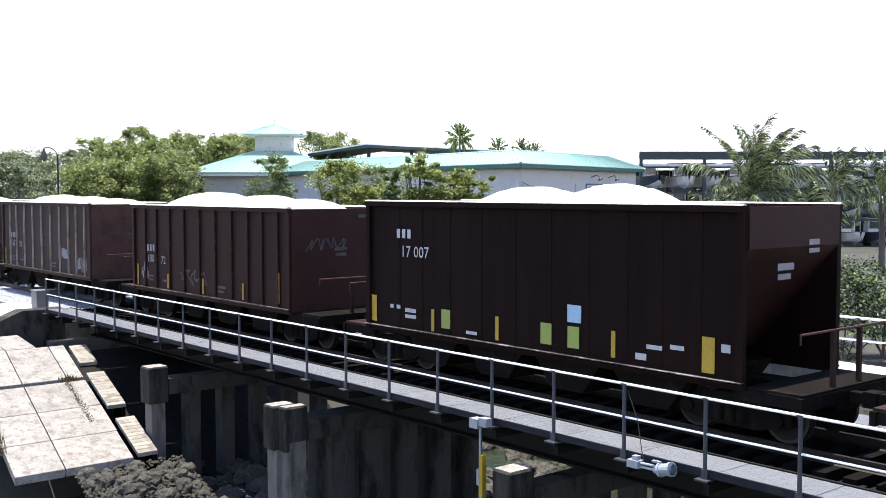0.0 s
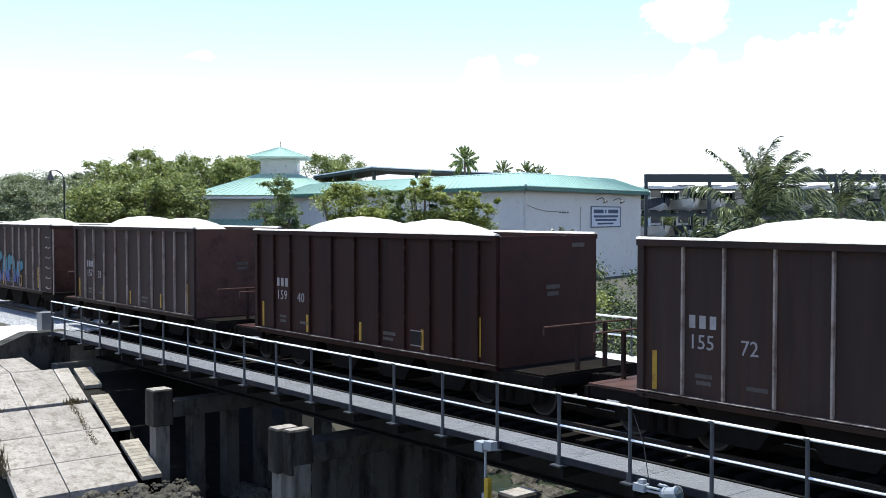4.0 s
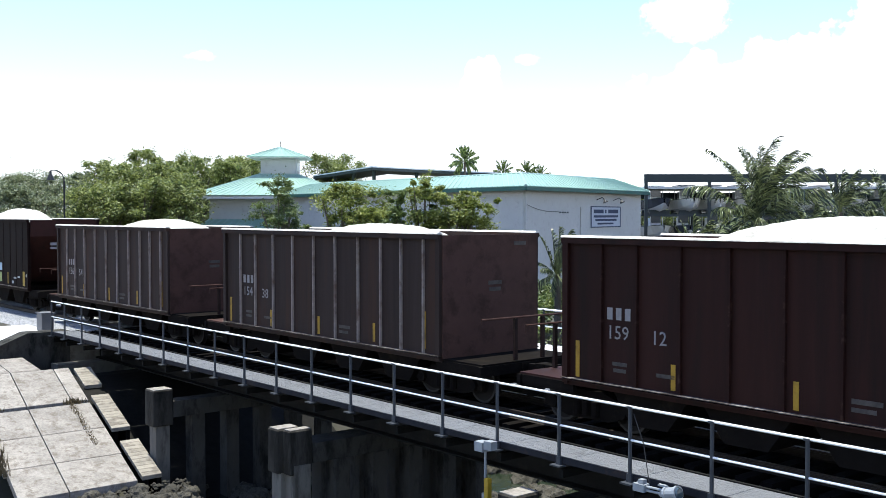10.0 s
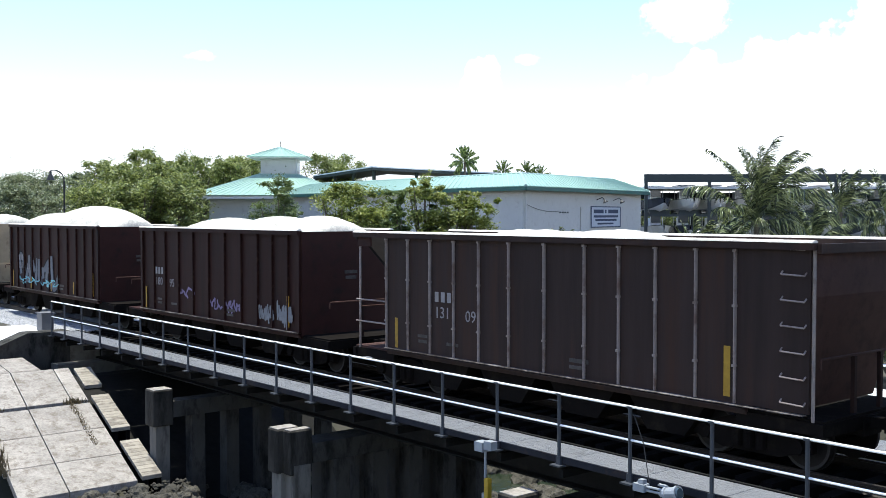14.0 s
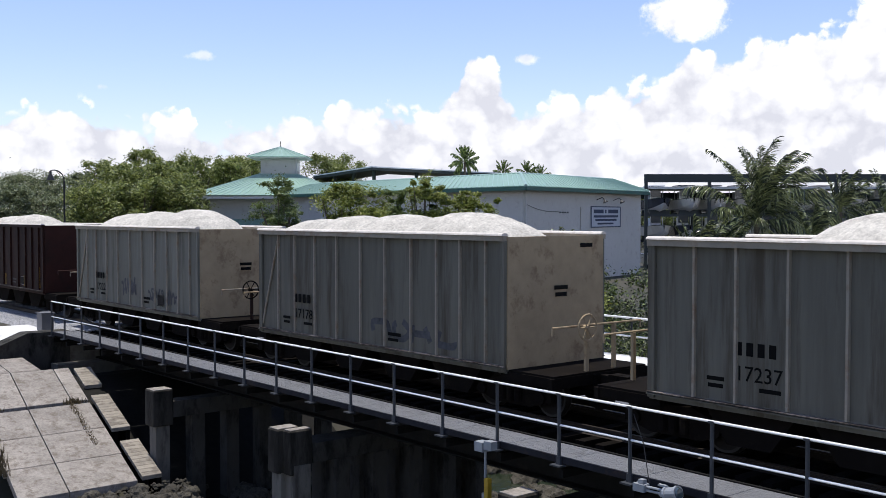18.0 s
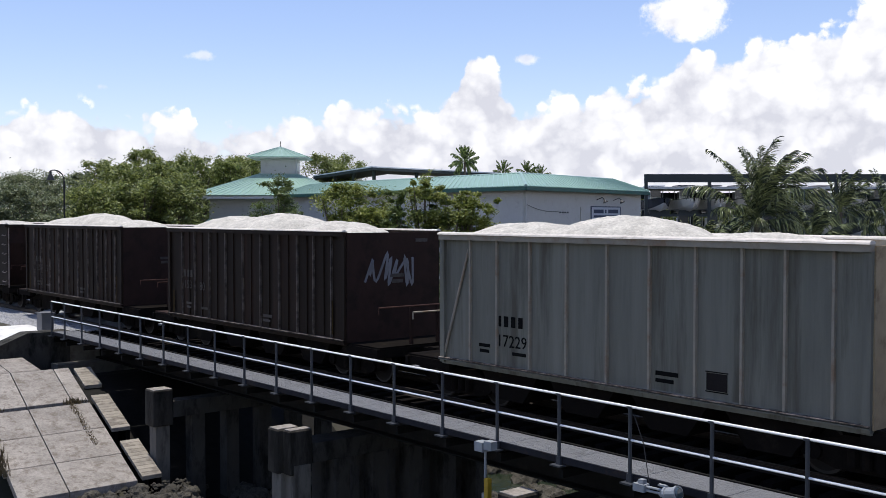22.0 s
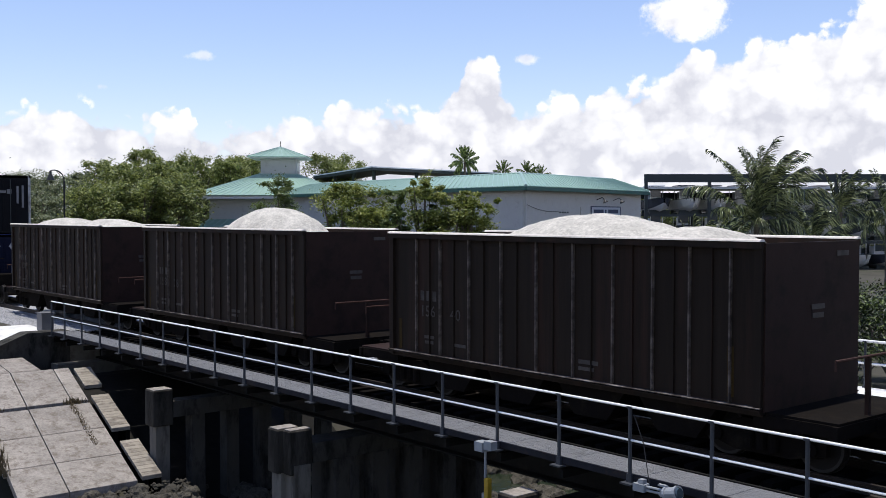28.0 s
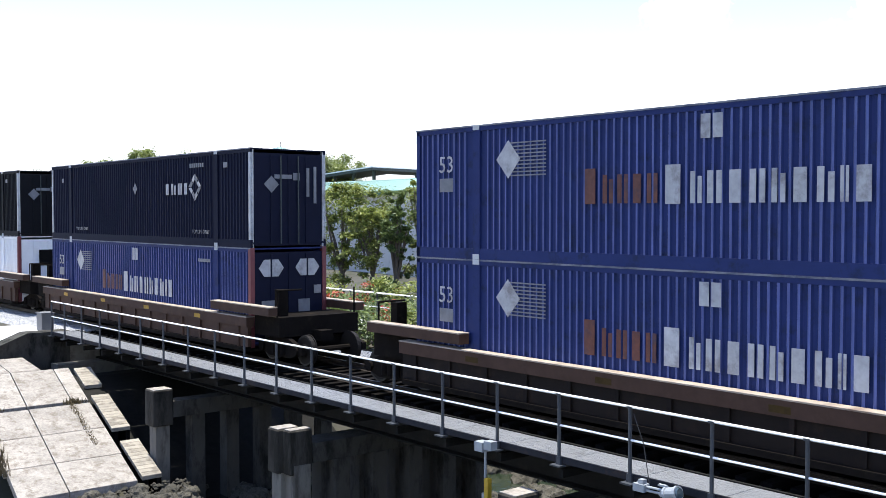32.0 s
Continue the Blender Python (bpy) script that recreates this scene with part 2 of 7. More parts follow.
M["yellow"] = material("reflector_yellow", (0.39, 0.255, 0.0225), 0.5, grain=0.3, scale=12, bump=0.0)
M["ochre"] = material("grimy_reflector", (0.34, 0.195, 0.014), 0.6, grain=0.4, scale=9, stain=(0.14, 0.08, 0.012), stain_amount=0.4, bump=0.0)
M["dull_reflector"] = material("sooted_reflector", (0.045, 0.028, 0.008), 0.7, grain=0.5, scale=9, bump=0.0, spec=0.1)
M["panel_dark"] = material("data_panel_black", (0.014, 0.012, 0.012), 0.6, grain=0.4, scale=9, bump=0.0, spec=0.1)
M["lime"] = material("placard_lime", (0.2475, 0.3025, 0.066), 0.4, grain=0.2, scale=12, bump=0.0)
M["placard_blue"] = material("placard_blue", (0.32, 0.464, 0.576), 0.4, grain=0.2, scale=12, bump=0.0)
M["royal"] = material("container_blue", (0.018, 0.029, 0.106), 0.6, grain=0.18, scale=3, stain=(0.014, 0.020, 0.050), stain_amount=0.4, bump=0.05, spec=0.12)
M["night"] = material("container_black", (0.0076, 0.0084, 0.0104), 0.6, grain=0.2, scale=3, bump=0.05, spec=0.06)
M["deep_blue"] = material("container_dark_blue", (0.0080, 0.0098, 0.0230), 0.6, grain=0.2, scale=3, bump=0.05, spec=0.06)
M["box_white"] = material("container_white", (0.72, 0.73, 0.74), 0.45, grain=0.1, scale=3, bump=0.05)
M["post_white"] = material("galvanised_post", (0.42, 0.43, 0.44), 0.5, 0.1, grain=0.3, scale=5, stain=(0.2, 0.18, 0.16), stain_amount=0.4)
M["post_red"] = material("container_red_post", (0.13, 0.030, 0.036), 0.5, grain=0.2, scale=5)
M["dust"] = material("stone_dusted_rim", (0.60, 0.555, 0.50), 0.9, grain=0.4, scale=7, stain=(0.25, 0.21, 0.18), stain_amount=0.2, bump=0.3, spec=0.1)
# Pale, broken tone stands for sun catching the sill ledge.
M["sunlit_ledge"] = material("sunlit_sill_ledge", (0.27, 0.235, 0.205), 0.9, grain=0.8, scale=3, stain=(0.022, 0.016, 0.013), stain_amount=0.95, bump=0.2, spec=0.1, stain_scale=1.3)
# Seams and ridge caps: the roof's highlights, put into a paler green.
M["seam"] = material("highlit_roof_seam", (0.33, 0.46, 0.41), 0.4, grain=0.15, scale=3)
M["cabinet_grey"] = material("dull_grey_cabinet", (0.13, 0.13, 0.135), 0.6, grain=0.2, scale=3)
# Pale strip colour for sunlight along the container's top rail.
M["sunlit_rail"] = material("sunlit_rail_edge", (0.16, 0.17, 0.20), 0.5, grain=0.6, scale=5, stain=(0.04, 0.05, 0.09), stain_amount=0.5, bump=0.05, spec=0.2)
# Paler flute paints: highlights on the corrugation put into colour, over scuffs.
M["royal_rib"] = material("highlit_scuffed_blue", (0.075, 0.095, 0.235), 0.5, grain=0.5, scale=6, streak=0.7, stain=(0.11, 0.14, 0.27), stain_amount=0.3, bump=0.05, spec=0.2)
M["night_rib"] = material("highlit_scuffed_black", (0.0112, 0.0122, 0.0150), 0.6, grain=0.3, scale=6, bump=0.05, spec=0.06)
M["deep_blue_rib"] = material("highlit_scuffed_navy", (0.0112, 0.0136, 0.0300), 0.6, grain=0.3, scale=6, bump=0.05, spec=0.06)
M["box_white_rib"] = material("scuffed_white", (0.6, 0.61, 0.62), 0.4, grain=0.2, scale=6, bump=0.05)
M["well_dark"] = material("dark_well_side", (0.01071, 0.0075, 0.006072), 0.7, grain=0.4, scale=3, stain=(0.0204, 0.013, 0.0092), stain_amount=0.4, spec=0.12)
M["letter_orange"] = material("faded_orange_letter", (0.10, 0.034, 0.024), 0.6, grain=0.6, scale=7, stain=(0.03, 0.025, 0.05), stain_amount=0.5, bump=0.0)
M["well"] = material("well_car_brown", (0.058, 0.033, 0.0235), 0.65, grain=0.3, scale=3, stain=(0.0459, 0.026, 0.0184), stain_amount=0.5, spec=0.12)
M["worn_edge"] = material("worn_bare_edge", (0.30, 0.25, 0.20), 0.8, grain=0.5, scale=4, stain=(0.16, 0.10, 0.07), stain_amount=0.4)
M["spray_white"] = material("spray_white", (0.36, 0.36, 0.37), 0.6, grain=0.5, scale=4, stain=(0.16, 0.15, 0.15), stain_amount=0.4, bump=0.0)
M["spray_blue"] = material("spray_blue", (0.10, 0.28, 0.50), 0.5, grain=0.5, scale=4, bump=0.0)
M["spray_cyan"] = material("spray_cyan", (0.16, 0.42, 0.48), 0.5, grain=0.5, scale=4, bump=0.0)
M["spray_green"] = material("spray_green", (0.07, 0.26, 0.20), 0.5, grain=0.5, scale=4, bump=0.0)
M["spray_purple"] = material("spray_purple", (0.33, 0.28, 0.46), 0.5, grain=0.5, scale=4, bump=0.0)
M["spray_black"] = material("spray_black", (0.0032, 0.0032, 0.0036), 0.6, grain=0.3, scale=4, bump=0.0, spec=0.1)
M["spray_ochre"] = material("spray_ochre", (0.20, 0.13, 0.03), 0.5, grain=0.5, scale=4, bump=0.0)
M["spray_grey"] = material("spray_grey", (0.15, 0.155, 0.17), 0.5, grain=0.5, scale=4, bump=0.0)
M["spray_pale"] = material("spray_pale_blue", (0.24, 0.29, 0.36), 0.6, grain=0.6, scale=4, bump=0.0)
M["spray_lilac"] = material("spray_lilac", (0.17, 0.13, 0.24), 0.6, grain=0.6, scale=4, bump=0.0)
M["spray_rose"] = material("spray_rose", (0.26, 0.09, 0.13), 0.6, grain=0.6, scale=4, bump=0.0)
M["spray_dim"] = material("dim_blue_spray", (0.072, 0.074, 0.080), 0.6, grain=0.8, scale=5, stain=(0.09, 0.088, 0.075), stain_amount=0.5, bump=0.0, spec=0.1)
M["spray_deep"] = material("deep_blue_spray", (0.022, 0.036, 0.075), 0.6, grain=0.7, scale=4, bump=0.0, spec=0.1)
M["spray_pale_dim"] = material("dim_pale_spray", (0.085, 0.095, 0.12), 0.6, grain=0.7, scale=4, bump=0.0, spec=0.1)
M["spray_teal"] = material("spray_dark_teal", (0.045, 0.10, 0.075), 0.6, grain=0.6, scale=4, bump=0.0)
M["spray_moss"] = material("spray_moss", (0.03, 0.075, 0.05), 0.6, grain=0.6, scale=4, bump=0.0)
M["faint"] = material("thin_faded_scrawl", (0.052, 0.044, 0.039), 0.6, grain=0.9, scale=6, stain=(0.02, 0.014, 0.013), stain_amount=0.5, bump=0.0)
M["patch"] = material("primer_patch", (0.118, 0.117, 0.108), 0.7, grain=0.35, scale=3, streak=0.6, stain=(0.045, 0.0392, 0.0324), stain_amount=0.6, bump=0.0, spec=0.12)
M["concrete"] = material("weathered_concrete", (0.1714, 0.159, 0.1352), 0.9, grain=0.2, scale=7, stain=(0.07344, 0.066, 0.0552), stain_amount=0.6, bump=0.35, stain_scale=0.5)
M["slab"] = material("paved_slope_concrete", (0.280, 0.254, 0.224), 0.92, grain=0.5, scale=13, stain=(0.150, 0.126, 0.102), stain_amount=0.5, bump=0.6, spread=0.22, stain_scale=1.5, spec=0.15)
M["mat_tan"] = material("timber_mat", (0.27, 0.24, 0.195), 0.9, grain=0.35, scale=8, stain=(0.12, 0.1, 0.08), stain_amount=0.5, bump=0.4, spread=0.2)
# Piles and wing wall: shade under and beside the deck darkens the colour.
M["pile"] = material("shaded_pile_concrete", (0.056, 0.053, 0.047), 0.9, grain=0.3, scale=4, streak=0.6, stain=(0.01056, 0.01035, 0.009046), stain_amount=0.5, bump=0.3, spec=0.1)
# Cap sides: black streaks, and shade added to the base tone.
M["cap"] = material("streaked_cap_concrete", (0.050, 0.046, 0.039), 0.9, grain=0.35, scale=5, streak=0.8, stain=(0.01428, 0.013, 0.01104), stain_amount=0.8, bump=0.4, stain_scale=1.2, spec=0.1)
# Paler copy of the pile concrete for the outermost, lit leg.
M["leg"] = material("lit_leg_concrete", (0.150, 0.140, 0.123), 0.9, grain=0.3, scale=5, streak=0.7, stain=(0.05, 0.046, 0.04), stain_amount=0.5, bump=0.3, spec=0.1)
# Girder steel with the shade under the deck put into its tone.
M["girder"] = material("shaded_girder", (0.00918, 0.00882, 0.007866), 0.8, grain=0.4, scale=3, stain=(0.0202, 0.0162, 0.01325), stain_amount=0.3, spec=0.15)
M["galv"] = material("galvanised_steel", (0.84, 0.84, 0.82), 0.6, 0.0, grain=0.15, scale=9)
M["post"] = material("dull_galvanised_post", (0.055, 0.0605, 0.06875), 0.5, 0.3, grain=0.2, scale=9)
M["stringer"] = material("dull_stringer_steel", (0.022, 0.022, 0.026), 0.7, grain=0.4, scale=5, stain=(0.04, 0.03, 0.026), stain_amount=0.4, spec=0.1)
M["grating"] = material("walkway_grating", (0.1995, 0.2033, 0.2128), 0.6, 0.1, grain=0.15, scale=14, bump=0.3, stain=(0.152, 0.152, 0.1577), stain_amount=0.3)
# Creosote black, made darker still for shade under the train.
M["tie"] = material("creosoted_tie", (0.0085, 0.0072, 0.0062), 0.95, grain=0.4, scale=6, bump=0.4, spec=0.03)
M["rail"] = material("rail_steel", (0.03, 0.024, 0.02), 0.6, 0.3, grain=0.3, scale=8, spec=0.2)
M["ballast"] = material("track_ballast", (0.336, 0.336, 0.344), 0.95, grain=0.6, scale=16, bump=1.0, stain=(0.16, 0.16, 0.16), stain_amount=0.5, stain_scale=5)
M["rock"] = material("riprap_rock", (0.072, 0.064, 0.050), 0.95, grain=0.6, scale=7, bump=1.0, spread=0.4, stain=(0.0195, 0.0195, 0.013), stain_amount=0.6, stain_scale=2)
M["ground"] = material("sandy_ground", (0.0561, 0.05115, 0.03795), 0.95, grain=0.35, scale=1.2, stain=(0.0198, 0.02475, 0.0099), stain_amount=0.6, bump=0.4, stain_scale=0.12)
M["stucco"] = material("white_stucco", (0.5, 0.5, 0.475), 0.85, grain=0.06, scale=3, stain=(0.4, 0.39, 0.37), stain_amount=0.25, bump=0.15)
M["green_roof"] = material("sea_green_metal_roof", (0.25, 0.385, 0.30), 0.35, 0.0, grain=0.14, scale=2, stain=(0.31, 0.42, 0.37), stain_amount=0.35, bump=0.05, spec=0.6)
M["green_trim"] = material("dark_green_trim", (0.03, 0.11, 0.085), 0.5, grain=0.15, scale=3)
M["fascia"] = material("white_fascia", (0.72, 0.73, 0.72), 0.6, grain=0.1, scale=3)
M["rack_steel"] = material("dark_rack_steel", (0.035, 0.045, 0.045), 0.6, grain=0.25, scale=3)
M["rack_roof"] = material("pale_rack_roof", (0.62, 0.64, 0.66), 0.5, grain=0.12, scale=3)
M["hull"] = material("white_gelcoat", (0.70, 0.71, 0.71), 0.25, grain=0.06, scale=3, bump=0.0)
M["hull_cream"] = material("cream_gelcoat", (0.70, 0.67, 0.60), 0.3, grain=0.1, scale=3, bump=0.0)
M["hull_dark"] = material("dark_gelcoat", (0.05, 0.055, 0.07), 0.25, grain=0.1, scale=3, bump=0.0)
M["glass"] = material("tinted_glass", (0.04, 0.06, 0.075), 0.08, grain=0.05, bump=0.0, spec=0.8)
M["lamp_black"] = material("black_lamp_post", (0.015, 0.016, 0.018), 0.5, grain=0.2)
M["bark"] = material("tree_bark", (0.13, 0.105, 0.085), 0.9, grain=0.4, scale=9, bump=0.6)
M["sign"] = material("sign_board", (0.46, 0.50, 0.55), 0.6, grain=0.08, bump=0.0)
M["sign_dark"] = material("sign_navy", (0.03, 0.045, 0.09), 0.6, grain=0.1, bump=0.0)
M["paving"] = material("pale_concrete_paving", (0.66, 0.65, 0.62), 0.9, grain=0.12, scale=3, stain=(0.5, 0.49, 0.46), stain_amount=0.4)
M["leaf"] = leaf_material("tree_leaf", (0.038, 0.066, 0.019), (0.19, 0.245, 0.07))
M["leaf_far"] = leaf_material("grove_leaf", (0.044, 0.072, 0.019), (0.31, 0.35, 0.098))
M["leaf_bright"] = leaf_material("sunny_leaf", (0.065, 0.098, 0.02), (0.34, 0.37, 0.09))
M["leaf_grey"] = leaf_material("dusty_leaf", (0.065, 0.088, 0.045), (0.28, 0.315, 0.17))
M["frond"] = leaf_material("palm_frond_leaf", (0.009, 0.019, 0.005), (0.36, 0.40, 0.17), rough=0.26, knee=0.36, thin=0.24)
M["frond"].node_tree.nodes["Principled BSDF"].inputs["Roughness"].default_value = 0.3
M["flower"] = leaf_material("red_bloom", (0.35, 0.05, 0.03), (0.45, 0.12, 0.06))
# Darker copy of the shrub leaf, with the shade put into its colour.
M["leaf_shade"] = leaf_material("shaded_shrub_leaf", (0.012, 0.024, 0.007), (0.15, 0.20, 0.05), knee=0.45, thin=0.22)
M["dry_weed"] = leaf_material("dry_weed_blade", (0.075, 0.062, 0.034), (0.17, 0.13, 0.075))
M["grass"] = leaf_material("grass_blade", (0.06, 0.068, 0.026), (0.17, 0.15, 0.07))


def fade_material(name, stops):
    """Spray paint blended upwards from colour to colour: stops (height over the rail, colour)."""
    m = material(name, (0.2, 0.2, 0.2), 0.55, grain=0.4, scale=5, bump=0.0, spec=0.2)
    t = m.node_tree
    co = t.nodes.new("ShaderNodeTexCoord")
    sep = t.nodes.new("ShaderNodeSeparateXYZ")
    link(t, co.outputs["Object"], sep.inputs[0])
    ramp = t.nodes.new("ShaderNodeValToRGB")
    lo, hi = stops[0][0], stops[-1][0]
    e = ramp.color_ramp.elements
    e[0].color, e[1].color = (*stops[0][1], 1), (*stops[-1][1], 1)
    for z, c in stops[1:-1]:
        e.new((z - lo) / (hi - lo)).color = (*c, 1)
    cloud = t.nodes.new("ShaderNodeTexNoise")
    cloud.inputs["Scale"].default_value = 2.5
    link(t, co.outputs["Object"], cloud.inputs["Vector"])
    z = math_node(t, "ADD", sep.outputs[2], math_node(t, "MULTIPLY", math_node(t, "SUBTRACT", cloud.outputs[0], 0.5), 0.3))
    link(t, math_node(t, "DIVIDE", math_node(t, "SUBTRACT", z, lo), hi - lo, clamp=True), ramp.inputs[0])
    mul = [n for n in t.nodes if n.bl_idname == "ShaderNodeMix" and n.blend_type == "MULTIPLY"][0]
    link(t, ramp.outputs[0], mul.inputs["A"])
    return m


M["fade_rose"] = fade_material("rose_lilac_spray", [(1.1, (0.05, 0.10, 0.06)), (1.35, (0.125, 0.04, 0.055)), (1.65, (0.065, 0.052, 0.12)), (1.95, (0.066, 0.052, 0.115)), (2.2, (0.16, 0.055, 0.065)), (2.5, (0.075, 0.13, 0.07))])
M["fade_sea"] = fade_material("sea_blue_spray", [(1.05, (0.03, 0.035, 0.12)), (1.5, (0.05, 0.075, 0.24)), (1.85, (0.045, 0.15, 0.22)), (2.4, (0.05, 0.18, 0.21))])
M["fade_ice"] = fade_material("ice_grey_spray", [(1.1, (0.085, 0.088, 0.11)), (1.6, (0.14, 0.145, 0.16)), (2.3, (0.11, 0.112, 0.125))])
M["fade_moss"] = fade_material("moss_teal_spray", [(1.1, (0.010, 0.030, 0.027)), (1.6, (0.013, 0.044, 0.034)), (2.2, (0.018, 0.062, 0.058))])


def water_material():
    m = bpy.data.materials.new("green_canal_water")
    m.use_nodes = True
    t = m.node_tree
    b = t.nodes["Principled BSDF"]
    b.inputs["Base Color"].default_value = (0.020, 0.028, 0.016, 1)
    b.inputs["Roughness"].default_value = 0.06
    n = t.nodes.new("ShaderNodeTexNoise")
    n.inputs["Scale"].default_value, n.inputs["Detail"].default_value = 1.6, 4
    co = t.nodes.new("ShaderNodeTexCoord")
    link(t, co.outputs["Object"], n.inputs["Vector"])
    bp = t.nodes.new("ShaderNodeBump")
    bp.inputs["Strength"].default_value, bp.inputs["Distance"].default_value = 0.5, 0.05
    link(t, n.outputs[0], bp.inputs["Height"])
    link(t, bp.outputs[0], b.inputs["Normal"])
    return m


M["water"] = water_material()


# ---------------------------------------------------------------- mesh tools
def box(bm, x0, x1, y0, y1, z0, z1):
    v = [bm.verts.new((x, y, z)) for x in (x0, x1) for y in (y0, y1) for z in (z0, z1)]
    for f in ((0, 1, 3, 2), (4, 6, 7, 5), (0, 4, 5, 1), (2, 3, 7, 6), (0, 2, 6, 4), (1, 5, 7, 3)):
        bm.faces.new([v[i] for i in f])


def prism(bm, outline, a, b, axis="y"):
    """An outline in the plane across the axis, drawn out from a to b. For y the outline is (x, z), for x (y, z), for z (x, y)."""
    def at(p, w):
        return {"y": (p[0], w, p[1]), "x": (w, p[0], p[1]), "z": (p[0], p[1], w)}[axis]
    lo = [bm.verts.new(at(p, a)) for p in outline]
    hi = [bm.verts.new(at(p, b)) for p in outline]
    n = len(outline)
    bm.faces.new(lo)
    bm.faces.new(hi[::-1])
    for i in range(n):
        bm.faces.new((lo[i], hi[i], hi[(i + 1) % n], lo[(i + 1) % n]))


def tube(bm, p, q, r0, r1=None, n=8, cap=True):
    p, q = Vector(p), Vector(q)
    r1 = r0 if r1 is None else r1
    w = (q - p).normalized()
    u = w.orthogonal().normalized()
    v = w.cross(u)
    ring = []
    for c, r in ((p, r0), (q, r1)):
        ring.append([bm.verts.new(c + (u * math.cos(2 * math.pi * i / n) + v * math.sin(2 * math.pi * i / n)) * r) for i in range(n)])
    for i in range(n):
        bm.faces.new((ring[0][i], ring[0][(i + 1) % n], ring[1][(i + 1) % n], ring[1][i]))
    if cap:
        bm.faces.new(ring[0][::-1])
        bm.faces.new(ring[1])


def finish(bm, name, mat, smooth=False):
    bmesh.ops.recalc_face_normals(bm, faces=bm.faces)
    me = bpy.data.meshes.new(name)
    bm.to_mesh(me)
    bm.free()
    me.materials.append(mat)
    if smooth:
        me.shade_smooth()
    return me


def part(name, bm, mat, parent, label="", smooth=False):
    ob = new(name, finish(bm, name, mat, smooth))
    ob.parent = parent
    if label:
        ob["label"] = label
    return ob


def share(name, me, parent, m=None, label=""):
    """One more object on a mesh that is there already."""
    ob = new(name, me)
    ob.parent = parent
    if m is not None:
        ob.matrix_basis = m
    if label:
        ob["label"] = label
    return ob


def thing(name, label, category, m=None, group="", kind=""):
    ob = new(name)
    ob.empty_display_size = 0.2
    if m is not None:
        ob.matrix_basis = m
    return tagged(ob, label, category, group, kind)


def solid(name, bm, mat, label, category="", kind="", smooth=False, group=""):
    return tagged(new(name, finish(bm, name, mat, smooth)), label, category, group, kind)


def boxes(*b):
    bm = bmesh.new()
    for q in b:
        box(bm, *q)
    return bm


def tubes(*b, n=8):
    bm = bmesh.new()
    for q in b:
        tube(bm, *q, n=n)
    return bm


def text_mesh(name, body, size, mat, depth=0.003):
    """Letters of the built-in font, upright and facing -y, centred on their own middle."""
    cu = bpy.data.curves.new(name, "FONT")
    cu.body, cu.size, cu.extrude = body, size, depth
    cu.align_x, cu.align_y, cu.resolution_u = "CENTER", "CENTER", 2
    ob = bpy.data.objects.new(name, cu)
    me = bpy.data.meshes.new_from_object(ob)
    bpy.data.objects.remove(ob)
    me.transform(Matrix.Rotation(radians(90), 4, "X"))
    me.materials.clear()
    me.materials.append(mat)
    me.name = name
    return me


# ---------------------------------------------------------------- ground, water, track
def smooth01(a, b, v):
    k = min(1.0, max(0.0, (v - a) / (b - a)))
    return k * k * (3 - 2 * k)


def ground_height(x, y):
    land = -0.95
    # the canal: everything east of the paved slope and this side of the far bank
    east = smooth01(-36.0, -24.5, x)
    south = 1 - smooth01(8.5, 14.0, y)
    far_east = 1 - smooth01(30, 36, x)
    deep = east * south * far_east
    z = land - 4.6 * deep
    # the railway bank west of the bridge
    bank = (1 - smooth01(-38.6, -37.2, x)) * (1 - smooth01(3.6, 6.0, abs(y)))
    z += 0.62 * bank
    # the sunk pit before the abutment
    pit = smooth01(-38.9, -38.3, x) * (1 - smooth01(-35.2, -34.6, x)) * smooth01(-4.7, -4.2, y) * (1 - smooth01(7, 9, y))
    z -= 1.3 * pit
    return z + 0.06 * noise.noise((x * 0.4, y * 0.4, 0)) + 0.25 * noise.noise((x * 0.05, y * 0.05, 3)) * (0 if abs(y) < 9 and x < -30 else 1)


def grid_mesh(name, xs, ys, height):
    verts = [(x, y, height(x, y)) for y in ys for x in xs]
    w = len(xs)
    faces = [(j * w + i, j * w + i + 1, (j + 1) * w + i + 1, (j + 1) * w + i) for j in range(len(ys) - 1) for i in range(w - 1)]
    me = bpy.data.meshes.new(name)
    me.from_pydata(verts, [], faces)
    me.shade_smooth()
    return me


xs = [-2400, -1200, -600, -350, -220, -160, -120, -95, -80, -70, -60, -52] + [-46 + 0.7 * i for i in range(40)] + [-17, -14, -10, -4, 4, 14, 24, 28, 30, 32, 34, 36, 40, 60, 120, 300, 800, 2400]
ys = [-2400, -800, -300, -120, -60, -34, -24, -18, -14] + [-11 + 0.6 * i for i in range(44)] + [16.5, 18, 20, 24, 30, 40, 55, 75, 100, 140, 200, 320, 600, 1200, 2400]
me = grid_mesh("ground", xs, ys, ground_height)
me.materials.append(M["ground"])
tagged(new("ground", me), "sandy grass-tufted ground falling to the canal bank", kind="structure")

me = grid_mesh("water", [-36, -20, 0, 20, 36], [-2000, -300, -60, -12, 0, 14], lambda x, y: -4.25)
me.materials.append(M["water"])
tagged(new("water", me), "dark green still canal water under the bridge", kind="structure")

# ballast west of the bridge
bm = bmesh.new()
prism(bm, [(-3.4, -0.62), (3.4, -0.62), (2.0, -0.16), (-2.0, -0.16)], -420, -39.1, "x")
prism(bm, [(-7.5, -0.9), (-3.404, -0.9), (-3.404, -0.50), (-5.0, -0.55)], -420, -42.2, "x")
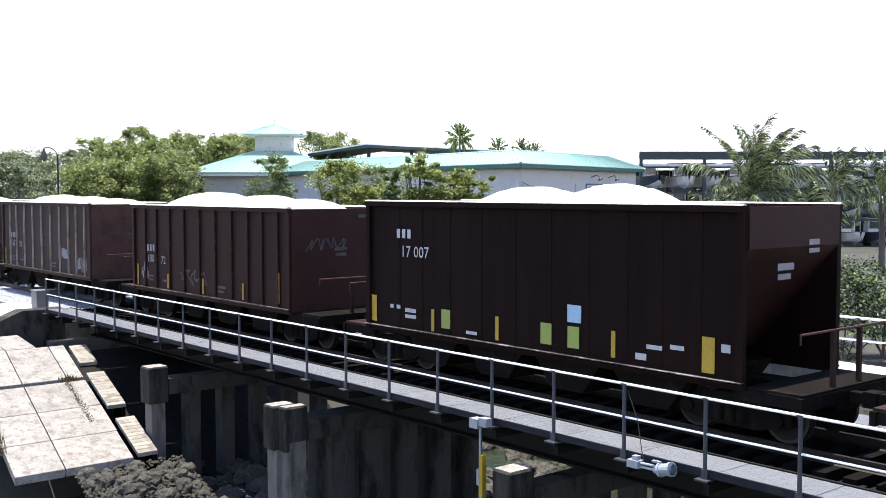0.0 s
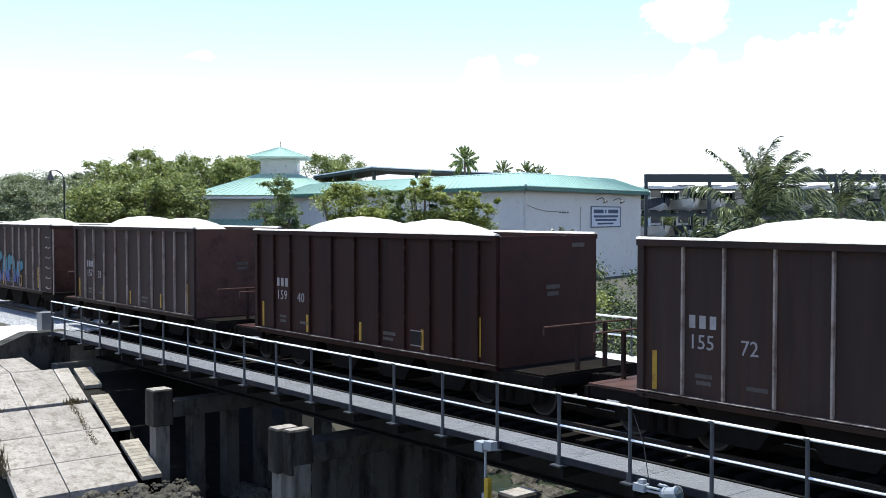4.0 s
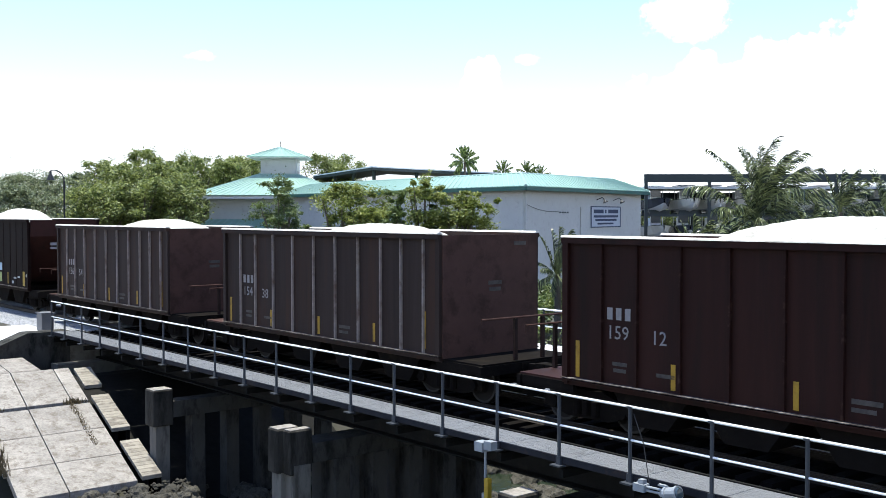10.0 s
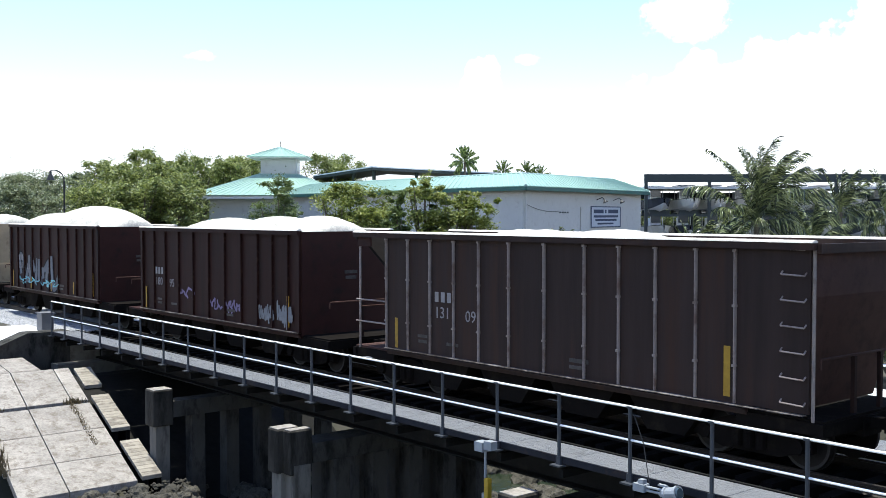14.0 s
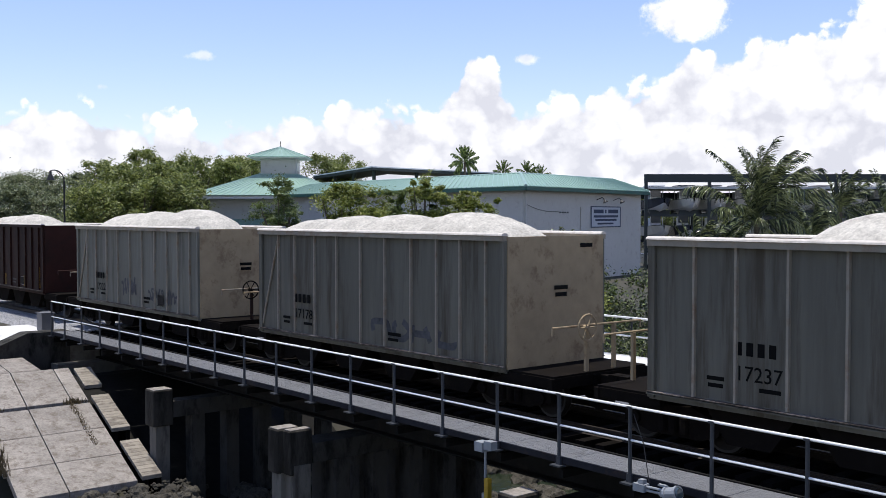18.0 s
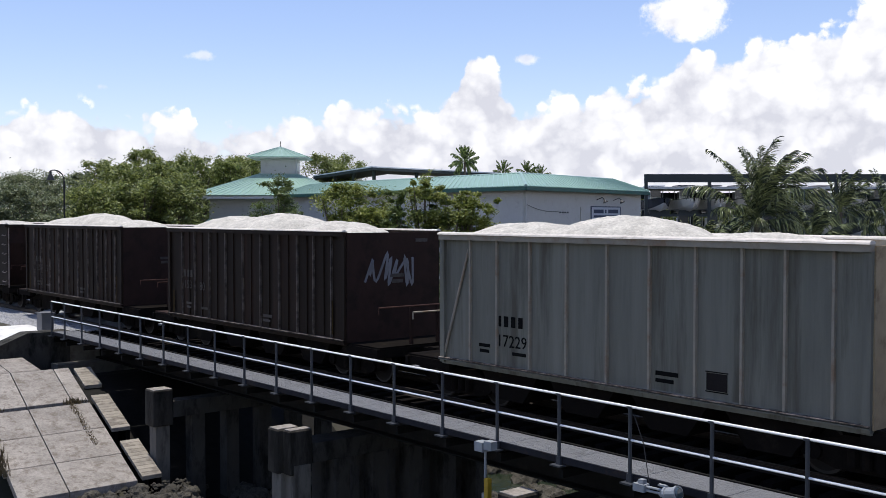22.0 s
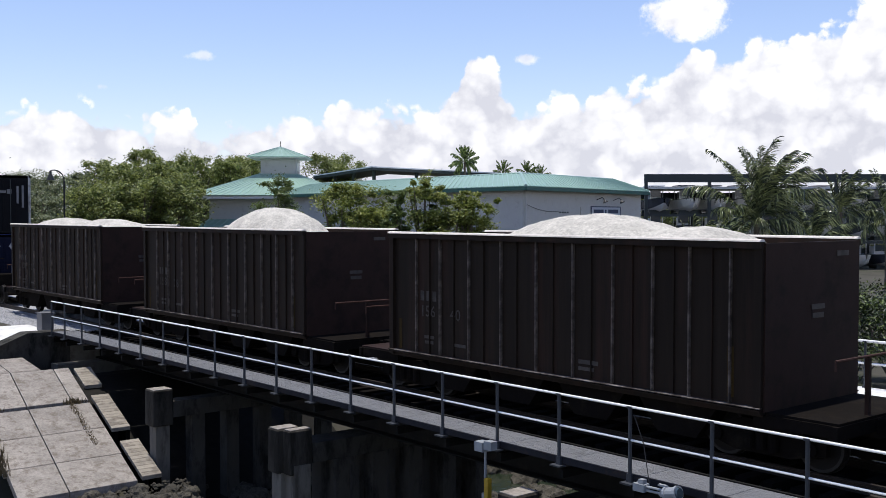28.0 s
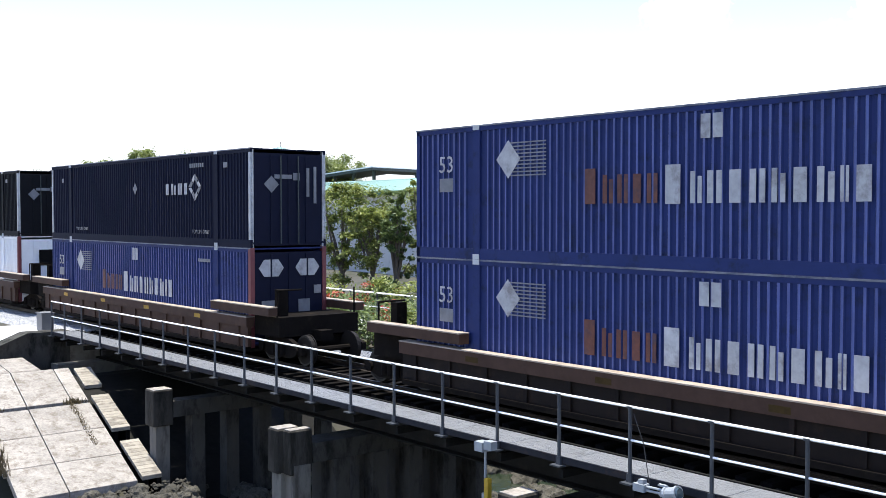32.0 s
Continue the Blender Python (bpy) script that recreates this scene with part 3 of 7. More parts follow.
solid("ballast", bm, M["ballast"], "pale grey crushed-stone track ballast", kind="structure")
me_stone = None
bm = bmesh.new()
bmesh.ops.create_icosphere(bm, subdivisions=3, radius=1.0)
for v in bm.verts:
    v.co *= 1 + 0.4 * noise.noise(v.co * 1.5) + 0.16 * noise.noise(v.co * 4.5) + 0.07 * noise.noise(v.co * 11)
me_stone = finish(bm, "stone", M["rock"])


def scatter(name, mesh_fn, spots, mat, label, category, kind="stuff"):
    """Many small lumps joined into one mesh."""
    verts, faces = [], []
    base_v, base_f = mesh_fn
    for (x, y, z, s, a) in spots:
        o = len(verts)
        ca, sa = math.cos(a), math.sin(a)
        for (vx, vy, vz) in base_v:
            verts.append((x + s * (vx * ca - vy * sa), y + s * (vx * sa + vy * ca), z + s * 0.75 * vz))
        faces += [tuple(i + o for i in f) for f in base_f]
    me = bpy.data.meshes.new(name)
    me.from_pydata(verts, [], faces)
    me.materials.append(mat)
    return tagged(new(name, me), label, category, kind=kind)


octa = ([(1, 0, 0), (0, 1, 0), (-1, 0, 0), (0, -1, 0), (0, 0, 1), (0, 0, -1)],
        [(0, 1, 4), (1, 2, 4), (2, 3, 4), (3, 0, 4), (1, 0, 5), (2, 1, 5), (3, 2, 5), (0, 3, 5)])
rng = random.Random(4)
spots = []
for i in range(5200):
    x = rng.uniform(-62, -38.5)
    y = rng.uniform(-3.5, -1.0)
    z = -0.16 if abs(y) < 2 else -0.16 - 0.46 * (abs(y) - 2) / 1.4
    spots.append((x, y, z, rng.uniform(0.025, 0.06), rng.uniform(0, 6)))
scatter("ballast_stones", octa, spots, M["ballast"], "loose pale ballast stones beside the track", "gravel")

# rails and ties
for y in (-0.755, 0.755):
    bm = bmesh.new()
    prism(bm, [(y - 0.07, -0.17), (y + 0.07, -0.17), (y + 0.02, -0.14), (y + 0.02, -0.05), (y + 0.037, -0.04), (y + 0.037, 0.0), (y - 0.037, 0.0), (y - 0.037, -0.04), (y - 0.02, -0.05), (y - 0.02, -0.14)], -420, 60, "x")
    solid("rail", bm, M["rail"], "worn steel running rail of the railway track", "rail", group="running rails")
ties = thing("cross_ties", "dark creosoted timber ties under the rails", "railway ties", kind="structure")
tie = finish(boxes((-0.115, 0.115, -1.35, 1.35, -0.36, -0.174)), "tie", M["tie"])
for i in range(110):
    share("tie", tie, ties, pose(-56 + 0.52 * i, 0, 0, 0, 0, rng.uniform(-1, 1)))

# ---------------------------------------------------------------- bridge
bridge = thing("railway_bridge", "low steel girder railway bridge on concrete pile bents", "bridge", kind="structure")
for y in (-1.15, -0.45, 0.45, 1.15):
    bm = bmesh.new()
    prism(bm, [(y - 0.2, -1.15), (y + 0.2, -1.15), (y + 0.2, -1.11), (y + 0.03, -1.09), (y + 0.03, -0.44), (y + 0.2, -0.42), (y + 0.2, -0.37), (y - 0.2, -0.37), (y - 0.2, -0.42), (y - 0.03, -0.44), (y - 0.03, -1.09), (y - 0.2, -1.11)], -38.3, 32, "x")
    part("girder", bm, M["girder"], bridge)
for i in range(23):
    part("cross_brace", boxes((-37 + 3.0 * i, -36.9 + 3.0 * i, -1.1, 1.1, -1.0, -0.6)), M["girder"], bridge)
# Added plate, not a known bridge part: stops light falling between the ties.
part("deck_plate", boxes((-38.3, 32, -2.09, 1.83, -0.415, -0.365)), M["girder"], bridge)
# near walkway
WX0, WX1 = -38.2, 14.0
part("stringer", boxes((WX0, WX1, -3.04, -2.98, -0.15, -0.04)), M["stringer"], bridge, "dull steel channel along the walkway edge")
part("stringer", boxes((WX0, WX1, -2.16, -2.10, -0.26, -0.03)), M["girder"], bridge)
grate = thing("walkway", "grey steel grating walkway beside the track", "walkway", kind="structure")
panel = bmesh.new()
box(panel, 0.01, 1.59, -2.975, -2.165, -0.10, -0.058)
for k in range(26):
    y = -2.965 + k * 0.031
    box(panel, 0.01, 1.59, y, y + 0.021, -0.058, -0.052)
for k in range(8):
    box(panel, 0.1 + k * 0.2, 0.112 + k * 0.2, -2.975, -2.165, -0.058, -0.05)
panel_me = finish(panel, "panel", M["grating"])
POST_X = [-38.05] + [-36.76 + 1.598 * i for i in range(31)]
for i in range(33):
    share("panel", panel_me, grate, pose(WX0 + 1.6 * i, 0, 0))
for x in POST_X:
    part("bracket", boxes((x - 0.05, x + 0.05, -3.0, -1.2, -0.42, -0.27)), M["girder"], bridge)
railing = thing("railing", "galvanised two-rail steel railing along the bridge walkway", "railing", kind="structure")
pm = bmesh.new()
tube(pm, (0, 0, -0.16), (0, 0, 1.07), 0.033, n=8)
box(pm, -0.055, 0.055, -0.03, 0.05, -0.17, -0.03)
box(pm, -0.12, 0.12, -0.12, 0.05, -0.20, -0.172)
box(pm, -0.045, 0.045, -0.045, 0.045, 1.05, 1.085)
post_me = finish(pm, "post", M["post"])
for x in POST_X:
    share("post", post_me, railing, pose(x, -3.05, 0))
for k, x in enumerate(POST_X[:-1]):
    x2 = POST_X[k + 1]
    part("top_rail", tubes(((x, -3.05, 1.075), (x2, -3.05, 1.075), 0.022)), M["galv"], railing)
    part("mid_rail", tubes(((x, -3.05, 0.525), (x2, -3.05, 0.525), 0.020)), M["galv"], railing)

# the same walkway on the bridge's other side
grate_far = thing("walkway", "grey steel grating walkway beyond the rails", "walkway", kind="structure")
for i in range(33):
    share("panel", panel_me, grate_far, pose(WX0 + 1.6 * i, 4.9, -0.02))
part("stringer", boxes((WX0, WX1, 1.86, 1.92, -0.26, -0.08)), M["girder"], bridge)
part("stringer", boxes((WX0, WX1, 2.74, 2.80, -0.26, -0.08)), M["post"], bridge)

# far walkway with its railing
far = thing("far_walkway", "pale concrete walkway with a galvanised railing beyond the track", "walkway", kind="structure")
part("deck", boxes((-60, 26, 7.2, 8.6, -0.32, -0.12)), M["paving"], far)
part("edge_beam", boxes((-60, 26, 7.1, 7.196, -0.6, -0.14)), M["concrete"], far)
for i in range(10):
    part("pier", boxes((-54 + i * 8.4, -53.5 + i * 8.4, 7.5, 8.3, -5.5, -0.324)), M["concrete"], far)
for i in range(46):
    share("post", post_me, far, pose(-60 + 1.87 * i, 8.45, -0.02))
part("top_rail", tubes(((-60, 8.45, 1.06), (26, 8.45, 1.06), 0.034)), M["galv"], far)
part("mid_rail", tubes(((-60, 8.45, 0.5), (26, 8.45, 0.5), 0.030)), M["galv"], far)


# pile bents
def bent(x, y_near, wide, near_cap=None):
    b = thing("pile_bent", "weathered concrete pile bent with a square cap carrying the bridge", "bridge pier", pose(x, 0, 0), group="bridge piers")
    cap = bmesh.new()
    box(cap, -wide, wide, y_near, 3.2, -1.62, -1.16)
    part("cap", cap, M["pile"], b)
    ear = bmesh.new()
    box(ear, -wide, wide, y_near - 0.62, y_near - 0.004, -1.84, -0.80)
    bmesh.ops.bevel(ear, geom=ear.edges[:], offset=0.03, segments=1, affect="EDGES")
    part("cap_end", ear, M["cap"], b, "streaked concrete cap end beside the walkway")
    # Thin pale plate: the sunlit top of the cap, done in colour.
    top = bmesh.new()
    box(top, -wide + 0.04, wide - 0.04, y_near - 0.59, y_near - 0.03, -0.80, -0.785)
    part("cap_top", top, M["slab"], b, "pale plate with the sunlight on the cap top put in its colour")
    for k in range(6):
        y = y_near - 0.3 + k * 1.12
        bm = bmesh.new()
        box(bm, -0.21, 0.21, y - 0.21, y + 0.21, -6.0, -1.62)
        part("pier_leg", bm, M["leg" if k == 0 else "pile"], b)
    return b


bent(-28.25, -3.13, 0.29)
bent(-21.31, -3.19, 0.23)
bent(-20.9, -3.06, 0.165)
bent(-13.6, -2.94, 0.25)
bent(-7.0, -2.95, 0.33)
bent(0.2, -2.95, 0.33)
bent(7.2, -2.95, 0.33)

# abutment, wing wall and paved slope
bm = boxes((-40.0, -38.32, -3.6, 3.6, -4.5, -0.42))
box(bm, -38.316, -37.6, -3.0, 3.0, -4.5, -1.2)
solid("abutment", bm, M["concrete"], "weathered concrete bridge abutment", kind="structure")
bm = bmesh.new()
prism(bm, [(-2.3, -3.0), (-2.3, -0.2), (-3.85, -0.2), (-4.76, -0.46), (-6.1, -0.98), (-6.1, -3.0)], -39.0, -38.30, "x")
prism(bm, [(-2.3, -0.196), (-2.3, -0.06), (-3.85, -0.05), (-4.8, -0.42), (-6.1, -0.96), (-6.1, -0.976), (-4.76, -0.456), (-3.85, -0.196)], -39.03, -38.25, "x")
solid("wing_wall", bm, M["pile"], "stained concrete wing wall, darkened for shade, beside the bridge end", kind="structure")
bm = bmesh.new()
prism(bm, [(-2.6, -1.2), (-2.6, -0.13), (-3.9, -0.13), (-4.8, -0.50), (-6.1, -1.0), (-6.1, -1.2)], -42.1, -39.04, "x")
solid("apron", bm, M["paving"], "sun-bleached concrete apron beside the track", kind="structure")


def slope_z(x):
    return -0.86 - 0.268 * (x + 35.2)


slope = thing("paved_slope", "stained concrete slab paving on the canal slope", "paving", kind="structure")
lean = math.degrees(math.atan(0.268))
SKEW = 0.125


def slab_on_slope(x0, x1, w0, w1, zdrop=0.22, sink=0.0):
    """A slab between two lines across the slope and two that run down it, slightly askew to the track."""
    def y_at(w, x):
        return w - SKEW * (x + 35)
    bm = bmesh.new()
    top = [(x0, y_at(w0, x0)), (x1, y_at(w0, x1)), (x1, y_at(w1, x1)), (x0, y_at(w1, x0))]
    hi = [bm.verts.new((x, y, slope_z(max(x, -35.2)) - sink)) for x, y in top]
    lo = [bm.verts.new((x, y, slope_z(max(x, -35.2)) - sink - zdrop)) for x, y in top]
    bm.faces.new(hi)
    bm.faces.new(lo[::-1])
    for i in range(4):
        bm.faces.new((lo[i], lo[(i + 1) % 4], hi[(i + 1) % 4], hi[i]))
    bmesh.ops.bevel(bm, geom=bm.edges[:], offset=0.009, segments=1, affect="EDGES")
    return bm


for (x0, x1, w0, w1) in ((-41.0, -38.0, -8.6, -6.9), (-41.0, -38.0, -6.87, -5.5), (-37.97, -34.97, -8.6, -6.9), (-37.97, -34.97, -6.87, -5.5), (-37.97, -34.97, -5.47, -4.5),
                         (-34.94, -32.38, -8.6, -6.9), (-34.94, -32.38, -6.87, -5.5), (-34.94, -32.38, -5.47, -4.12), (-34.94, -32.38, -4.09, -3.6),
                         (-32.16, -30.42, -6.86, -5.5), (-32.16, -30.42, -5.47, -3.6), (-30.39, -28.72, -6.86, -5.5), (-30.39, -28.72, -5.47, -3.6),
                         (-28.69, -27.1, -6.78, -5.5), (-28.69, -27.1, -5.47, -3.62)):
    part("slab", slab_on_slope(x0, x1, w0, w1), M["slab"], slope)
for (x0, x1) in ((-34.85, -33.4), (-32.65, -30.25), (-29.43, -27.25)):
    mat_thing = thing("timber_mat", "tan slatted timber mat lying on the slope", "mat", group="slope mats")
    n = int(round((x1 - x0) / 0.19))
    for w in (-3.36, -3.0):
        part("bearer", slab_on_slope(x0 + 0.05, x1 - 0.05, w, w + 0.14, 1.5, 0.13), M["tie"], mat_thing)
    for k in range(n):
        xa = x0 + k * (x1 - x0) / n
        part("slat", slab_on_slope(xa, xa + (x1 - x0) / n - 0.012, -3.44, -2.86, 0.12), M["mat_tan"], mat_thing)
# near-black sheet over the ground: the shade under the bridge and beside the mats
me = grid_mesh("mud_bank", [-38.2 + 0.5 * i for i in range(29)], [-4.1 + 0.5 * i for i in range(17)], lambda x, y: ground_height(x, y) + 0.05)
me.materials.append(M["bank_shade"])
tagged(new("mud_bank", me), "dark ground sheet standing in for the shade under the bridge", kind="structure")
# weeds in the joints and at the foot of the slope
rng = random.Random(12)
verts, faces = [], []
for i in range(900):
    k = rng.random()
    if k < 0.4:
        x = rng.uniform(-32.3, -29.4)
        y = -4.16 + rng.gauss(0, 0.05) - SKEW * (x + 35)
    elif k < 0.6:
        x = -32.27 + rng.gauss(0, 0.05)
        y = rng.choice((-4.2, -4.0, -6.5)) + rng.gauss(0, 0.12) - SKEW * (x + 35)
    else:
        x = rng.uniform(-30.6, -28.4)
        y = -6.95 + rng.gauss(0, 0.12) - SKEW * (x + 35)
    z = slope_z(x)
    a, h = rng.uniform(0, 6.3), rng.uniform(0.02, 0.08) if k < 0.4 else rng.uniform(0.05, 0.19) if k < 0.6 else rng.uniform(0.12, 0.42)
    o = len(verts)
    verts += [(x - 0.02 * math.cos(a), y - 0.02 * math.sin(a), z - 0.02), (x + 0.02 * math.cos(a), y + 0.02 * math.sin(a), z - 0.02), (x + rng.uniform(-0.08, 0.08), y + rng.uniform(-0.08, 0.08), z + h)]
    faces.append((o, o + 1, o + 2))
for i in range(160):
    x, y = -45.6 + rng.gauss(0, 0.9), -4.3 + rng.gauss(0, 0.35)
    a, h, o = rng.uniform(0, 6.3), rng.uniform(0.12, 0.4), len(verts)
    verts += [(x - 0.03 * math.cos(a), y - 0.03 * math.sin(a), -0.62), (x + 0.03 * math.cos(a), y + 0.03 * math.sin(a), -0.62), (x + rng.uniform(-0.12, 0.12), y + rng.uniform(-0.12, 0.12), -0.55 + h)]
    faces.append((o, o + 1, o + 2))
me = bpy.data.meshes.new("weeds")
me.from_pydata(verts, [], faces)
me.materials.append(M["dry_weed"])
tagged(new("weeds", me), "dry weeds growing in the joints of the paved slope", "weeds", kind="stuff")

# riprap on the bank
rng = random.Random(8)
for i in range(230):
    x, y = rng.uniform(-29.5, -20), rng.uniform(-9.5, 9.5)
    if x < -26.9 and -8.6 < y < -2.6:
        continue
    z = max(ground_height(x, y), -4.4)
    s = rng.uniform(0.16, 0.48)
    ob = share("boulder", me_stone, None, Matrix.Translation((x, y, z + s * 0.1)) @ Euler((rng.random() * 6, rng.random() * 6, rng.random() * 6)).to_matrix().to_4x4() @ Matrix.Scale(s, 4))
    tagged(ob, "rough grey-brown riprap rock on the canal bank", "rock", "riprap")

for i in range(46):
    x, y = rng.uniform(-26.9, -25.2), rng.uniform(-6.0, -3.4)
    s = rng.uniform(0.10, 0.26)
    ob = share("boulder", me_stone, None, Matrix.Translation((x, y, -3.62 - 0.35 * (x + 26) + s * 0.15)) @ Euler((rng.random() * 6, rng.random() * 6, rng.random() * 6)).to_matrix().to_4x4() @ Matrix.Scale(s, 4))
    tagged(ob, "rough grey-brown riprap rock on the canal bank", "rock", "riprap")
spots = []
for i in range(1500):
    x, y = rng.uniform(-27.05, -24.8), rng.uniform(-6.3, -3.2)
    spots.append((x, y, -3.62 - 0.35 * (x + 26) + rng.uniform(-0.02, 0.10), rng.uniform(0.025, 0.08), rng.uniform(0, 6)))
scatter("rubble", octa, spots, M["rock"], "small dark broken stone at the foot of the slope", "rubble")

# small white signal cabinet at the bridge end
cab = thing("signal_cabinet", "small dull-grey metal cabinet beside the track", "cabinet", pose(-39.6, -2.75, -0.35))
part("body", boxes((-0.28, 0.28, -0.22, 0.22, 0.0, 0.85)), M["cabinet_grey"], cab)
part("lid", boxes((-0.32, 0.32, -0.26, 0.26, 0.854, 0.9)), M["cabinet_grey"], cab)

# lights hung under the walkway
lite = thing("marker_light", "grey channel marker light on a thin mast under the walkway", "light", pose(-14.5, -3.25, 0))
part("mast", tubes(((0, 0, -3.0), (0, 0, -0.2), 0.025)), M["lamp_grey"], lite)
part("lamp_head", boxes((-0.2, 0.02, -0.1, 0.1, -0.22, -0.04), (0.04, 0.24, -0.08, 0.08, -0.16, 0.0)), M["lamp_grey"], lite)
part("guard_post", boxes((0.05, 0.15, -0.08, 0.02, -3.0, -0.7)), M["yellow"], lite, "faded yellow post")
part("collar", tubes(((0, 0, -1.3), (0, 0, -1.0), 0.07)), M["lamp_grey"], lite)
arm = thing("navigation_light", "galvanised navigation light on a bracket under the walkway", "light", pose(-10.42, -3.3, -0.08))
part("bracket", boxes((-0.44, -0.22, -0.08, 0.08, -0.10, 0.02)), M["lamp_grey"], arm)
part("clamp_block", boxes((-0.36, -0.26, -0.05, 0.05, 0.022, 0.09)), M["lamp_grey"], arm)
for dz in (-0.075, -0.015):
    part("arm", tubes(((-0.24, 0, dz), (0.14, 0, dz + 0.01), 0.022)), M["lamp_grey"], arm)
part("hinge", tubes(((0.12, -0.07, -0.05), (0.12, 0.07, -0.05), 0.05), n=10), M["lamp_grey"], arm)
for a, b, r in ((0.16, 0.20, 0.115), (0.20, 0.36, 0.098), (0.36, 0.40, 0.118)):
    part("drum", tubes(((a, 0, -0.09 + 0.25 * a), (b, 0, -0.09 + 0.25 * b), r), n=14), M["lamp_grey"], arm, "ribbed grey lens housing")
part("lens", tubes(((0.402, 0, 0.0105), (0.43, 0, 0.0175), 0.095, 0.075), n=14), M["glass"], arm, "dark glass lens")
part("hood", boxes((0.02, 0.17, -0.03, 0.03, 0.055, 0.085)), M["lamp_grey"], arm)
part("cable", tubes(((-0.7, 0.25, 1.05), (-0.45, 0.2, 0.6), 0.008), ((-0.45, 0.2, 0.6), (-0.25, 0.1, 0.02), 0.008), n=5), M["lamp_black"], arm)


# ---------------------------------------------------------------- buildings and yard
def at_depth(az_deg, el_deg, depth):
    """A place by its azimuth and elevation from the eye and its distance along the line of sight."""
    yaw = radians(50.05 - az_deg)
    r = depth / math.cos(radians(az_deg))
    return Vector((EYE[0] - math.sin(yaw) * r, EYE[1] + math.cos(yaw) * r, EYE[2] + math.tan(radians(el_deg)) * r))


def facet(bm, *pts):
    bm.faces.new([bm.verts.new(p) for p in pts])


def metal_slope(name, a, b, c, d, parent, ribs, thick=0.08):
    """A roof slope a-b (eave), c-d (top, c above b), with standing seams."""
    a, b, c, d = map(Vector, (a, b, c, d))
    n = (b - a).cross(d - a).normalized()
    if n.z < 0:
        n = -n
    bm = bmesh.new()
    lo = [bm.verts.new(p - n * thick) for p in (a, b, c, d)]
    hi = [bm.verts.new(p) for p in (a, b, c, d)]
    bm.faces.new(hi)
    bm.faces.new(lo[::-1])
    for i in range(4):
        bm.faces.new((lo[i], lo[(i + 1) % 4], hi[(i + 1) % 4], hi[i]))
    roof = part(name, bm, M["green_roof"], parent)
    for k in range(ribs + 1):
        t = k / ribs
        p, q = a.lerp(b, t) + n * 0.02, d.lerp(c, t) + n * 0.02
        if (q - p).length > 0.2:
            part("seam", tubes((p, q, 0.045), n=4), M["seam"], roof)
    return roof


BX, BY = -51.85, 34.5          # the corner nearest the track
house = thing("marina_building", "long white stucco building with a sea-green metal roof", "building")
ZE = 6.2
P1, P2, P3 = Vector((BX, BY, ZE)), Vector((-57.9, 55.4, ZE)), Vector((-91.5, 38.5, ZE))
P4 = P2 + (P3 - P1)
inset = 0.75
d12, d13 = (P2 - P1).normalized(), (P3 - P1).normalized()


def inner(p, a, b, k=inset):
    return p + a * k + b * k


W1, W2, W3, W4 = inner(P1, d12, d13), inner(P2, -d12, d13), inner(P3, d12, -d13), inner(P4, -d12, -d13)
for (a, b) in ((W1, W2), (W1, W3), (W2, W4), (W3, W4)):
    n = Vector((-(b - a).y, (b - a).x, 0)).normalized() * 0.12
    bm = bmesh.new()
    prism(bm, [(a - n).xy[:], (b - n).xy[:], (b + n).xy[:], (a + n).xy[:]], -1.2, ZE - 0.05, "z")
    part("wall", bm, M["stucco"], house)
bm = bmesh.new()
facet(bm, *[p + Vector((0, 0, -0.05)) for p in (P1, P2, P4, P3)])
part("soffit", bm, M["green_trim"], house)
for (a, b) in ((P1, P2), (P1, P3)):
    n = Vector((-(b - a).y, (b - a).x, 0)).normalized() * 0.06
    bm = bmesh.new()
    prism(bm, [(a - n).xy[:], (b - n).xy[:], (b + n).xy[:], (a + n).xy[:]], ZE - 0.32, ZE - 0.054, "z")
    part("fascia", bm, M["green_trim"], house)
RT = 1.05
run = 2.9
Q1, Q2, Q3, Q4 = [inner(p, *dd, run) + Vector((0, 0, RT)) for p, dd in ((P1, (d12, d13)), (P2, (-d12, d13)), (P3, (d12, -d13)), (P4, (-d12, -d13)))]
metal_slope("roof", P1, P2, Q2, Q1, house, 38)
metal_slope("roof", P3, P1, Q1, Q3, house, 62)
metal_slope("roof", P2, P4, Q4, Q2, house, 12)
bm = bmesh.new()
facet(bm, *[p - Vector((0, 0, 0.1)) for p in (Q1, Q2, Q4, Q3)])
part("flat_roof", bm, M["rack_roof"], house)
part("hip_cap", tubes((P1, Q1, 0.12), n=6), M["seam"], house)
part("hip_cap", tubes((P2, Q2, 0.10), n=6), M["green_roof"], house)
part("ridge_cap", tubes((Q1, Q2, 0.08), n=6), M["seam"], house)
part("ridge_cap", tubes((Q3, Q1, 0.08), n=6), M["seam"], house)

# the sign and its two lamps on the gable wall
wall_dir = (W2 - W1).normalized()
wall_out = Vector((wall_dir.y, -wall_dir.x, 0))


def on_wall(s, z, out=0.14):
    p = W1 + wall_dir * s + wall_out * out
    m = Matrix.Translation((p.x, p.y, z)) @ Matrix.Rotation(math.atan2(wall_dir.y, wall_dir.x), 4, "Z")
    return m


sign = thing("wall_sign", "pale wall sign with dark lettering bars and border", "sign", on_wall(13.1, 3.95))
part("board", boxes((-2.8, 2.8, -0.05, 0.0, -0.8, 0.9)), M["sign"], sign)
